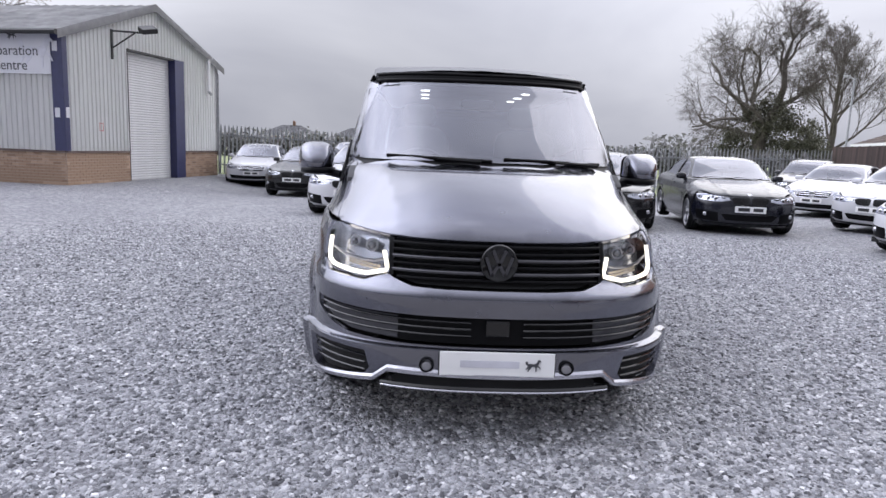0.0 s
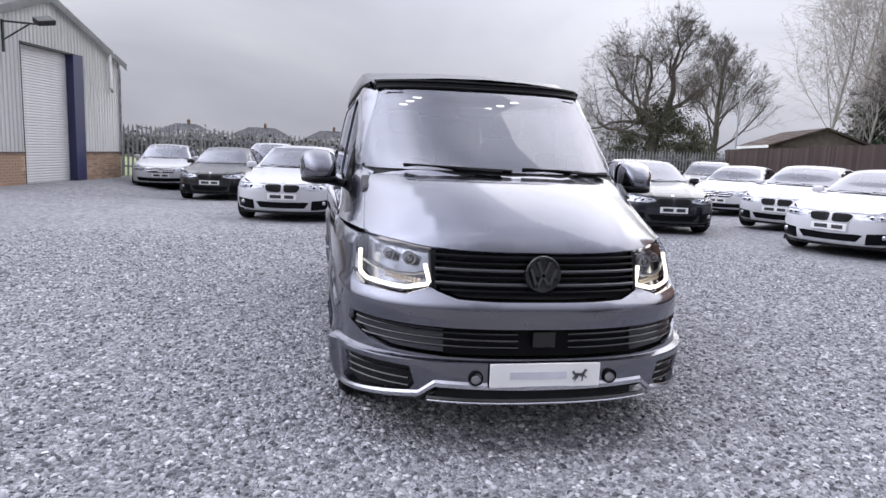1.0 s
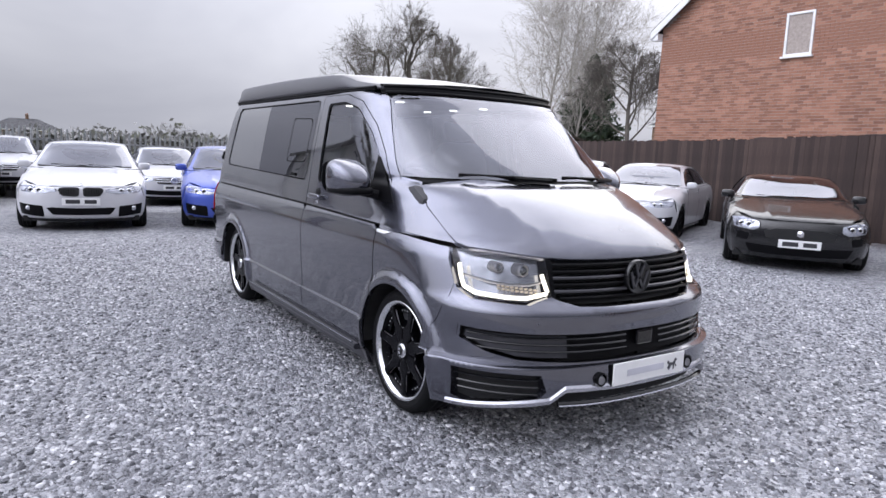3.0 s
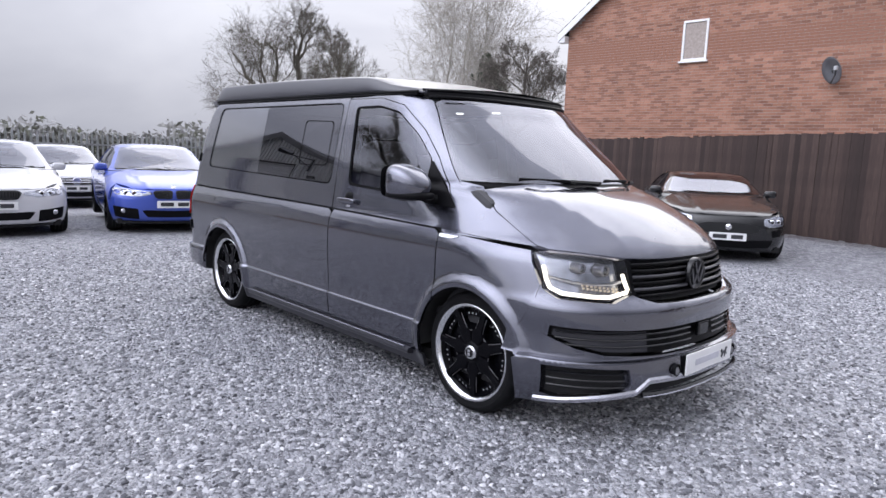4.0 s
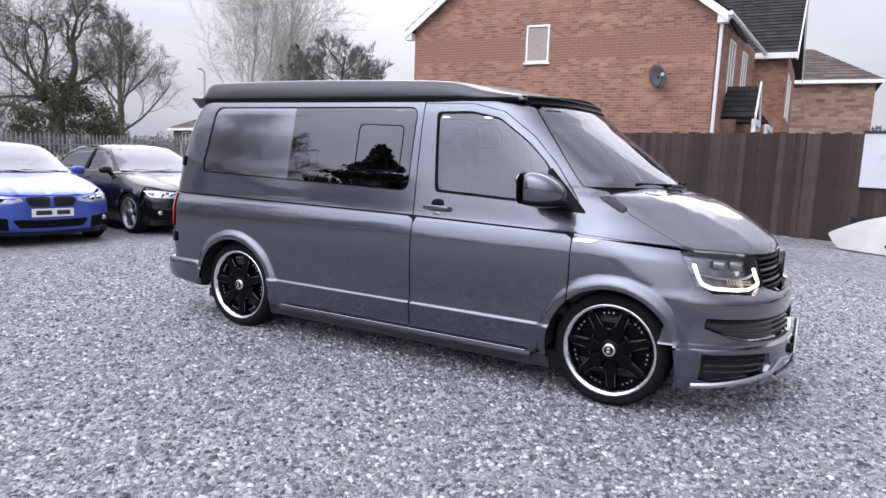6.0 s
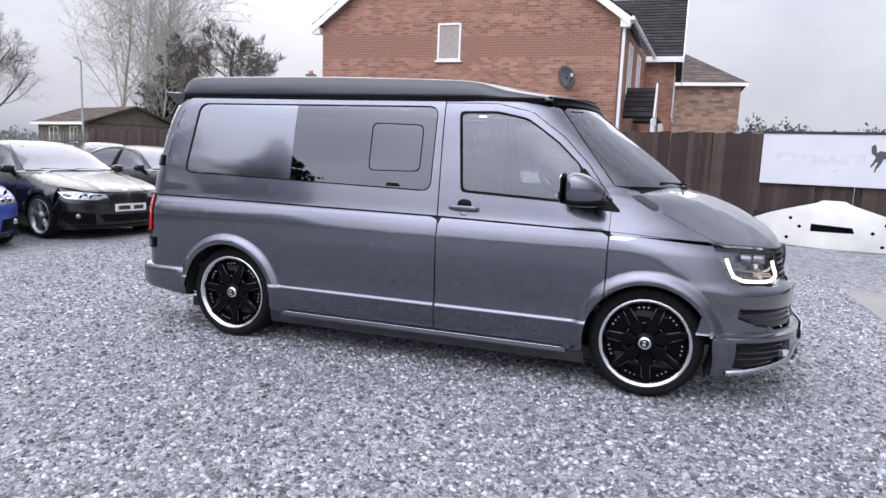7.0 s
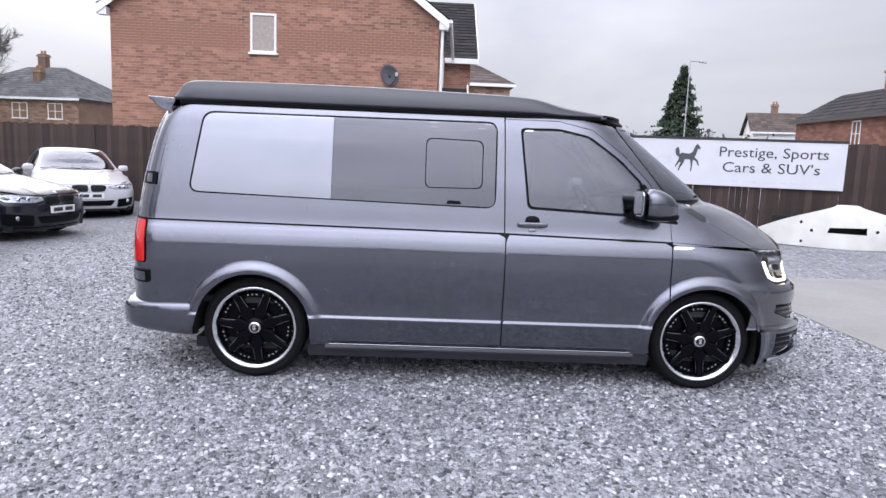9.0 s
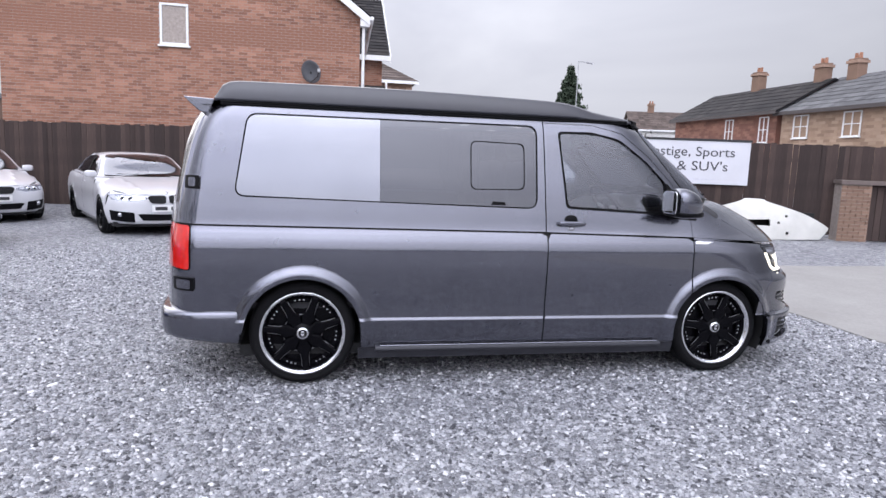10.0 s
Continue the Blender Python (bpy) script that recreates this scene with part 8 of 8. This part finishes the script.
    for x0, x1 in ((0.02, -0.5), (0.55, 0.05)):
        a, b = N(0.012)(ux(x0, ZH(0.975)), ZH(0.975)), N(0.012)(ux(x1, ZH(0.99)), ZH(0.995))
        part("wiper", tubed([a, b], 0.009, 5), BLACK_PLASTIC, c)
    return c


def face(x, y, phi, z=0.0):
    """Front axle at x, y; the nose turned by phi degrees from -y towards -x."""
    return pose(x, y, z + ground_z(x, y), 0, 0, -phi)


def build_cars():
    white = paint("white_car_paint", (0.56, 0.56, 0.59), 0.0, 0.35)
    black = paint("black_car_paint", (0.004, 0.004, 0.005), 0.0, 0.25, 0.6)
    navy = paint("dark_blue_car_paint", (0.005, 0.006, 0.012), 0.0, 0.25, 0.6)
    blue = paint("bright_blue_car_paint", (0.045, 0.085, 0.42), 0.35, 0.3)
    silver = paint("silver_car_paint", (0.42, 0.42, 0.45), 0.6, 0.3)
    dgrey = paint("charcoal_car_paint", (0.05, 0.05, 0.055), 0.4, 0.3)
    car("estate_car", face(-6.07, 19.3, -4.8), white, "star", "white estate car with wide star grille", 1.03, 1.06, 0.0)
    car("saloon_car", face(-3.88, 15.63, 5.5), black, "kidney", "black saloon with twin-kidney grille", 1.04, 1.06, 0.02)
    car("coupe_car", face(-1.6, 9.27, 8.2), white, "kidney_lip", "white coupe with black kidney grille and paper notice", 1.0, 1.0, 0.0, RIM_BLACK, True)
    car("suv_car", face(-2.75, 18.6, 3), white, "star", "white tall sport utility car behind the front row", 0.98, 1.12, 0.20)
    car("coupe_car", face(0.75, 8.81, 11.8), blue, "kidney", "bright blue coupe with black kidney grille", 1.0, 1.0, 0.0, RIM_BLACK, True)
    car("estate_car", face(0.9, 15.2, 5), white, "star", "white estate car behind the blue coupe", 1.0, 1.05, 0.04)
    car("hatchback_car", face(3.3, 15.6, 8), silver, "star", "silver hatchback behind the blue coupe", 0.92, 1.05, 0.02)
    car("saloon_car", face(3.04, 8.46, 8.9), black, "kidney_lip", "black saloon with kidney grille and grey twin-spoke wheels", 1.02, 1.04, 0.0)
    car("coupe_car", face(5.58, 8.40, 10), navy, "kidney_lip", "very dark blue coupe with white number plate", 1.0, 1.0, 0.0)
    car("saloon_car", face(10.33, 13.48, 50), white, "star", "white saloon with wide star grille", 0.96, 1.04, 0.0)
    car("hatchback_car", face(12.0, 17.3, 38), dgrey, "kidney", "charcoal hybrid car behind the white saloon", 0.95, 1.12, 0.06)
    car("hatchback_car", face(8.92, 9.02, 55.4), white, "kidney", "white compact coupe beside the fence", 0.93, 1.04, 0.0)
    car("coupe_car", face(7.50, 5.67, 64), white, "kidney_lip", "white coupe with black kidney grille and paper notice", 1.0, 1.0, 0.0, RIM_BLACK, True)
    car("sports_car", face(6.94, 2.19, 55), black, "oval", "black sports coupe with oval grille and large lamps", 1.0, 0.82, -0.01)


build_cars()

# ---- trees ----
class Twigs:
    """Collects tapered tubes into plain lists."""

    def __init__(self):
        self.v, self.f = [], []

    def add(self, pts, radii, sides):
        base = len(self.v)
        for i, p in enumerate(pts):
            d = (pts[min(i + 1, len(pts) - 1)] - pts[max(i - 1, 0)]).normalized()
            a = d.cross(Vector((0.3, 0.2, 1)))
            if a.length < 0.05:
                a = d.cross(Vector((1, 0, 0)))
            a.normalize()
            c = d.cross(a)
            for k in range(sides):
                t = k * math.tau / sides
                self.v.append(p + (a * math.cos(t) + c * math.sin(t)) * radii[i])
        for i in range(len(pts) - 1):
            for k in range(sides):
                q = base + i * sides
                self.f.append((q + k, q + (k + 1) % sides, q + sides + (k + 1) % sides, q + sides + k))


def grow(rng, wood, twig, p, d, length, r, level, spec):
    segs = spec["segs"][level]
    pts, radii = [p.copy()], [r]
    q, dd = p.copy(), d.copy()
    end = r * spec["taper"]
    for i in range(segs):
        bend = Vector((rng.gauss(0, 1), rng.gauss(0, 1), rng.gauss(0, 1))) * spec["wild"]
        dd = (dd + bend + Vector((0, 0, spec["lift"][level]))).normalized()
        q = q + dd * (length / segs)
        pts.append(q.copy())
        radii.append(r + (end - r) * (i + 1) / segs)
    last = level == len(spec["kids"])
    (twig if level >= 2 else wood).add(pts, radii, 3 if level >= 3 else (4 if level == 2 else 7))
    if last:
        return
    for k in range(spec["kids"][level]):
        t = spec["from"][level] + (1 - spec["from"][level]) * (k + rng.random()) / spec["kids"][level]
        i = min(segs - 1, int(t * segs))
        f = t * segs - i
        at = pts[i].lerp(pts[i + 1], f)
        axis = (pts[i + 1] - pts[i]).normalized()
        side = axis.cross(Vector((rng.gauss(0, 1), rng.gauss(0, 1), rng.gauss(0, 1)))).normalized()
        ang = radians(rng.uniform(*spec["angle"][level]))
        nd = (axis * math.cos(ang) + side * math.sin(ang)).normalized()
        ln = length * spec["short"][level] * rng.uniform(0.7, 1.2) * (1.15 - 0.5 * t)
        grow(rng, wood, twig, at, nd, ln, max(0.012, (r + (end - r) * t) * spec["thin"][level]), level + 1, spec)


OAK = dict(segs=[5, 7, 5, 4, 3], kids=[8, 8, 10, 11], taper=0.35, wild=0.26, lift=[0.05, 0.06, 0.05, 0.03, 0.02], angle=[(35, 75), (30, 65), (25, 65), (25, 70)],
           short=[1.15, 0.66, 0.62, 0.6], thin=[0.6, 0.42, 0.40, 0.5])
OAK["from"] = [0.42, 0.25, 0.2, 0.15]
ASH = dict(segs=[6, 6, 5, 4, 3], kids=[9, 8, 9, 9], taper=0.3, wild=0.12, lift=[0.06, 0.12, 0.1, 0.06, 0.03], angle=[(20, 48), (22, 50), (25, 55), (25, 60)],
           short=[0.62, 0.6, 0.62, 0.62], thin=[0.5, 0.42, 0.42, 0.5])
ASH["from"] = [0.22, 0.25, 0.2, 0.2]
BIRCH = dict(segs=[8, 6, 5, 4], kids=[24, 11, 9], taper=0.15, wild=0.10, lift=[0.04, 0.06, -0.02, -0.03], angle=[(24, 50), (25, 55), (25, 60)], short=[0.55, 0.5, 0.5], thin=[0.34, 0.5, 0.6])
BIRCH["from"] = [0.18, 0.15, 0.1]


def leaf_cloud(rng, n, centre, radii, size, shell=0.5, flat=None):
    """Many small tilted leaf clumps in an uneven ellipsoid."""
    c, r = np.array(centre), np.array(radii)
    d = rng.normal(size=(n, 3))
    d /= np.linalg.norm(d, axis=1)[:, None]
    rad = shell + (1 - shell) * rng.random(n) ** 0.6
    lump = 1 + 0.22 * np.sin(d[:, 0] * 5 + d[:, 2] * 7) + 0.18 * np.sin(d[:, 1] * 9 + 1.3)
    p = c + d * r * (rad * lump)[:, None]
    u = rng.normal(size=(n, 3))
    u /= np.linalg.norm(u, axis=1)[:, None]
    w = np.cross(u, rng.normal(size=(n, 3)))
    w /= np.linalg.norm(w, axis=1)[:, None]
    s = (size * rng.uniform(0.5, 1.4, n))[:, None]
    v = np.stack([p - u * s, p - w * s * 0.5, p + u * s, p + w * s * 0.5], 1).reshape(-1, 3)
    return v, np.arange(4 * n).reshape(-1, 4)


def merged(clouds):
    vs, fs, k = [], [], 0
    for v, f in clouds:
        vs.append(v)
        fs.append(f + k)
        k += len(v)
    return np.concatenate(vs), np.concatenate(fs)


def limbed_tree(name, x, y, bark, label, seed, spec, stem, limbs, thicket=(), group="bare trees"):
    """A tree from its stem and main limbs: points across the view, in depth and up, with the rest grown on them."""
    rng = random.Random(seed)
    t = thing(name, pose(x, y, 0, 0, 0, -28), label, "tree", group)
    wood, twig = Twigs(), Twigs()
    pts = [Vector(p) for p in stem[0]]
    wood.add(pts, stem[1], 8)
    for start, toward, length, r in limbs:
        grow(rng, wood, twig, Vector(start), Vector(toward).normalized(), length, r, 1, spec)
    ob = new("trunk", raw_mesh("trunk", wood.v, wood.f, bark, True))
    ob.parent = t
    ob = new("crown", raw_mesh("crown", twig.v, twig.f, bark))
    ob.parent = t
    if thicket:
        g = np.random.default_rng(seed)
        cl = []
        for _ in range(thicket[0]):
            u = g.uniform(-1, 1)
            top = thicket[2] * (1 - 0.55 * abs(u)) * g.uniform(0.25, 1.0)
            q = g.uniform(0.5, 1.1)
            cl.append(leaf_cloud(g, 150, (thicket[3] + u * thicket[1], g.uniform(-1.2, 1.2), max(0.6, top)), (q * 1.2, q * 1.2, q), 0.13, 0.05))
        v, f = merged(cl)
        o = new("ivy", raw_mesh("ivy", v.tolist(), f.tolist(), IVY))
        o.parent = t
    return t


def tree(name, x, y, h, trunk, spec, bark, label, seed, ivy=0.0, lean=(0, 0), group="", spread=1.0):
    rng = random.Random(seed)
    t = thing(name, pose(x, y, 0), label, "tree", group)
    wood, twig = Twigs(), Twigs()
    grow(rng, wood, twig, Vector((0, 0, 0)), Vector((lean[0], lean[1], 1)).normalized(), h, trunk, 0, spec)
    ob = new("trunk", raw_mesh("trunk", wood.v, wood.f, bark, True))
    ob.parent = t
    ob = new("crown", raw_mesh("crown", twig.v, twig.f, bark))
    ob.parent = t
    if ivy:
        g = np.random.default_rng(seed)
        cl = []
        low = [v for v in wood.v if v.z < 3.2 * ivy + 1.0]
        for _ in range(int(34 * ivy)):
            p = low[int(g.integers(len(low)))]
            q = g.uniform(0.5, 1.15) * (0.6 + 0.25 * ivy)
            cl.append(leaf_cloud(g, 150, (p.x * spread, p.y * spread, max(0.7, p.z)), (q * 1.3, q * 1.3, q), 0.15, 0.05))
        for _ in range(int(16 * ivy)):
            a = g.uniform(0, 6.28)
            q = g.uniform(0.4, 2.1) * ivy * spread
            cl.append(leaf_cloud(g, 170, (math.cos(a) * q, math.sin(a) * q, g.uniform(0.8, 2.0 + 1.1 * ivy)), (1.2, 1.2, 1.0), 0.15, 0.05))
        v, f = merged(cl)
        o = new("ivy", raw_mesh("ivy", v.tolist(), f.tolist(), IVY))
        o.parent = t
    return t


def conifer(name, x, y, h, r, label, seed, group=""):
    g = np.random.default_rng(seed)
    t = thing(name, pose(x, y, 0), label, "tree", group)
    part("trunk", tubed([(0, 0, 0), (0.05, 0, h * 0.5), (0, 0, h)], [r * 0.14, r * 0.09, 0.02], 7), BARK_OAK, t)
    cl = []
    n = 26
    for i in range(n):
        z = 0.10 * h + 0.88 * h * i / n
        rr = r * min(1, 1.25 * (1 - (i / n) ** 1.6)) * (0.8 + 0.2 * min(1, i / 6)) + 0.12
        for k in range(7):
            a = g.uniform(0, 6.28)
            q = rr * g.uniform(0.55, 1.05)
            cl.append(leaf_cloud(g, 100, (math.cos(a) * q * 0.7, math.sin(a) * q * 0.7, z - q * 0.15), (q * 0.42, q * 0.42, 0.30), 0.20, 0.1))
    v, f = merged(cl)
    o = new("crown", raw_mesh("crown", v.tolist(), f.tolist(), CONIFER))
    o.parent = t


def far_woods():
    """Blurred bare trees and hedges along the far side of the field, the hedges paled for haze."""
    g = np.random.default_rng(77)
    cl = []
    for i in range(60):
        a = radians(-25 + 95 * i / 60)
        d = g.uniform(110, 150)
        h = g.uniform(1.4, 3.0)
        if g.random() < 0.2 and a > 0.12:
            h *= 1.7
        cl.append(leaf_cloud(g, 260, (math.sin(a) * d, math.cos(a) * d, h * 0.5), (g.uniform(3, 6), 3, h * 0.62), 0.5, 0.2))
    v, f = merged(cl)
    tagged(new("far_hedge", raw_mesh("far_hedge", v.tolist(), f.tolist(), HAZY_HEDGE)), "bare hedges and trees across the field, haze put into their grey", "hedge", kind="stuff")
    cl = []
    for i in range(34):
        a = radians(96 + 40 * i / 34)
        d = g.uniform(70, 95)
        cl.append(leaf_cloud(g, 1500, (math.sin(a) * d, math.cos(a) * d, 2.9), (3.8, 3, g.uniform(1.9, 3.4)), 0.26, 0.1))
    v, f = merged(cl)
    tagged(new("far_shrubs", raw_mesh("far_shrubs", v.tolist(), f.tolist(), SCRUB)), "bare grey shrubs and small trees behind the road", "shrub", kind="stuff")


def west_hedge():
    """Uneven hedge and scrub along the open side of the yard."""
    g = np.random.default_rng(78)
    cl = []
    for i in range(46):
        y = -48 + 2.1 * i
        h = g.uniform(1.6, 3.4) + (1.6 if g.random() < 0.25 else 0.0)
        cl.append(leaf_cloud(g, 420, (-40 - 6 * math.sin(i * 0.5) + g.uniform(-2, 2), y, h * 0.45), (g.uniform(1.6, 3.0), 2.2, h * 0.6), 0.32, 0.15))
    v, f = merged(cl)
    tagged(new("scrub_hedge", raw_mesh("scrub_hedge", v.tolist(), f.tolist(), SCRUB)), "dark uneven winter scrub along the yard's open side", "hedge", kind="stuff")
    cl = []
    for i in range(64):
        x = -34 + 1.7 * i
        h = g.uniform(1.2, 1.9)
        cl.append(leaf_cloud(g, 260, (x, 47 + g.uniform(-1.5, 1.5), h * 0.4), (1.5, 1.2, h * 0.6), 0.24, 0.15))
    v, f = merged(cl)
    tagged(new("field_hedge", raw_mesh("field_hedge", v.tolist(), f.tolist(), SCRUB)), "low clipped hedge across the grass field", "hedge", kind="stuff")


def build_trees():
    limbed_tree("oak_tree", 34.0, 63.5, BARK_OAK, "large bare spreading oak with ivy-clad trunk", 12, OAK,
                ([(0, 0, -0.1), (0.1, 0, 1.5), (-0.1, 0, 3.2), (0.4, 0, 4.6), (1.2, 0.3, 6.5), (1.7, 0.2, 8.5), (1.5, 0, 11), (2.0, 0, 13)], [1.0, 0.72, 0.64, 0.54, 0.36, 0.28, 0.22, 0.12]),
                [((-0.1, 0, 3.4), (-1.0, 0.2, 0.42), 9.6, 0.27), ((0, 0, 4.0), (-0.8, -0.4, 0.9), 9.4, 0.28), ((0.2, 0, 4.4), (-0.45, 0.5, 1), 7.4, 0.24), ((0.4, 0, 4.6), (-0.7, 0.1, 0.75), 10.4, 0.24),
                 ((0.3, 0, 4.3), (-1.0, -0.3, 0.12), 9.2, 0.19), ((1.2, 0.3, 6.5), (0.9, -0.2, 0.8), 4.8, 0.24), ((1.0, 0.2, 6.0), (0.8, 0.6, 0.5), 4.5, 0.20), ((1.6, 0.2, 9.0), (-0.5, 0.3, 1), 4.5, 0.18),
                 ((1.5, 0, 10.5), (0.7, 0.1, 1), 4.2, 0.16), ((2.0, 0, 13), (-0.3, 0, 1), 3.6, 0.13), ((2.0, 0, 13), (0.6, 0.2, 0.9), 3.4, 0.12), ((0.2, 0, 4.2), (-0.2, -1, 0.7), 6.0, 0.24)],
                (110, 4.4, 7.8, 0.8))
    limbed_tree("ash_tree", 46.5, 71.9, BARK_OAK, "bare round-headed ash tree with ivy on the trunk", 23, ASH,
                ([(0, 0, -0.1), (0, 0, 2), (0.2, 0, 4.5), (0.1, 0, 8), (0.4, 0, 12), (0.3, 0, 15)], [0.5, 0.42, 0.36, 0.26, 0.16, 0.07]),
                [((0.1, 0, 2.5 + 0.75 * k), (math.cos(k * 2.4), math.sin(k * 2.4), 0.75 + 0.06 * k), 8.2 - 0.36 * k, 0.17 - 0.006 * k) for k in range(15)],
                (16, 2.4, 6.5, -2.0))
    for k, (bx, by, h) in enumerate(((38.8, 40.9, 16.5), (37.4, 42.2, 15.0), (40.6, 41.6, 16.0), (42.2, 40.4, 13.5))):
        tree("birch_tree", bx, by, h, 0.17, BIRCH, BARK_BIRCH, "tall pale bare birch with fine twigs", 41 + k, group="birches", lean=((-0.04, 0.05, 0.02, 0.1)[k], 0.02))
    tree("birch_tree", 36.7, 38.0, 8.0, 0.16, BIRCH, BARK_BIRCH, "pale leaning birch trunk beside the dark conifer", 46, lean=(0.14, -0.05), group="birches")
    limbed_tree("garden_tree", 31.0, 26.9, BARK_OAK, "small bare garden tree behind the fence", 51, ASH,
                ([(0, 0, -0.1), (0.1, 0, 2), (0, 0, 4.5), (0.2, 0, 7.5)], [0.2, 0.16, 0.12, 0.05]),
                [((0.05, 0, 2.4 + 0.5 * k), (math.cos(k * 2.4), math.sin(k * 2.4), 0.7), 4.2 - 0.25 * k, 0.07) for k in range(10)])
    conifer("conifer_tree", 39.2, 38.2, 10.2, 2.9, "dense dark green conifer behind the fence", 5)
    conifer("conifer_tree", 60.2, -23.0, 11.4, 2.3, "tall dark spruce beyond the street", 6)
    conifer("conifer_tree", 36.5, -27.5, 7.0, 1.4, "dark conifer beside the terrace", 7)
    limbed_tree("oak_tree", -22.5, 28.0, BARK_OAK, "tall bare oak standing behind the workshop", 61, OAK,
                ([(0, 0, -0.1), (0.1, 0, 2.5), (-0.2, 0, 5.0), (0.3, 0, 8), (0.1, 0.2, 12), (0.3, 0, 15)], [0.8, 0.6, 0.5, 0.36, 0.22, 0.1]),
                [((-0.1, 0, 4.2 + 0.9 * k), (math.cos(k * 2.4), math.sin(k * 2.4), 0.7 + 0.05 * k), 5.8 - 0.26 * k, 0.22 - 0.012 * k) for k in range(11)])
    conifer("conifer_tree", -25.2, 19.8, 12.4, 4.4, "broad dark evergreen behind the workshop", 8)
    west_hedge()
    far_woods()


build_trees()
for i, (bx, by, bw) in enumerate(((-44, 178, 15), (-26, 186, 17), (-6, 190, 16))):
    far_house("distant_bungalow", bx, by, 4 * i - 4, bw, 10, 2.6, 5.4, BRICK_BROWN, TILE_GREY, "distant low house with dark hipped roof across the field", True, (), [(bw * 0.55, 5, 6.4)], bricks=False)

# ---- put the place together ----
build_wood_fence()
build_palisade()
build_gable_house()
build_shed()
build_fence_sign()
white_shell(-1.23, -4.31, False)
white_shell(-4.74, -7.84, True)
build_low_wall()
lamp_post(18.6, 25.6, 5.0, -0.9, 30, "slim grey lamp post with a short arm behind the fence")
lamp_post(48.8, -19.1, 9.9, 1.6, -60, "tall grey street lamp beyond the fence")
far_house("house_behind", 36.0, 3.5, -90, 6.66, 9, 5.98, 8.3, BRICK_BROWN, TILE_BROWN, "brown brick house with hipped brown roof")
far_house("hipped_house", 51.5, 41.8, -100, 12.5, 9, 4.9, 7.8, BRICK_BROWN, TILE_GREY, "brick semi-detached pair with hipped grey slate roof", True,
          [(0.5, 3.25, 1.2, 1.25), (3.3, 3.25, 1.5, 1.25), (6.6, 3.25, 1.4, 1.25), (9.8, 3.25, 1.3, 1.25)], [(6.0, 4.5, 8.9), (7.2, 2.4, 7.4)])
far_house("bungalow", 30.2, 42.3, -110.6, 8.0, 6, 2.55, 3.75, plain("drab_brick", (0.12, 0.098, 0.088), 0.9, vary=0.25, scale=3), TILE_BROWN, "low brick bungalow with brown tiled roof behind the fence", False, [(5.4, 1.3, 1.2, 1.0), (2.0, 1.3, 1.5, 1.0)], bricks=False)
far_house("terrace_house", 38.9, -22.75, 177, 11.4, 6, 4.7, 6.6, BRICK_TERRACE, TILE_DARK, "red brick terrace with dark roof and brick chimneys", False,
          [(6.4, 3.0, 0.85, 1.45), (9.85, 3.0, 0.85, 1.45)], [(4.8, 3.0, 7.7), (10.7, 3.0, 7.5)], eave_board=EAVE_DARK)
far_house("corner_house", 27.3, -22.3, 177, 9.5, 7, 4.6, 6.7, BRICK_BUFF, TILE_GREY, "buff brick house with grey slate roof", False,
          [(1.0, 3.2, 1.15, 1.2), (4.6, 3.2, 1.15, 1.2)], [(1.2, 3.2, 7.5)], eave_board=EAVE_DARK)
far_house("white_gabled_house", 68.7, -34.6, -108, 7.0, 8, 5.6, 8.0, RENDER_WHITE, TILE_BROWN, "white rendered house with brown gabled roof", False, [(4.6, 3.6, 0.9, 1.3)], [(2.6, 4, 9.0)], bricks=False)
scatter_stones()
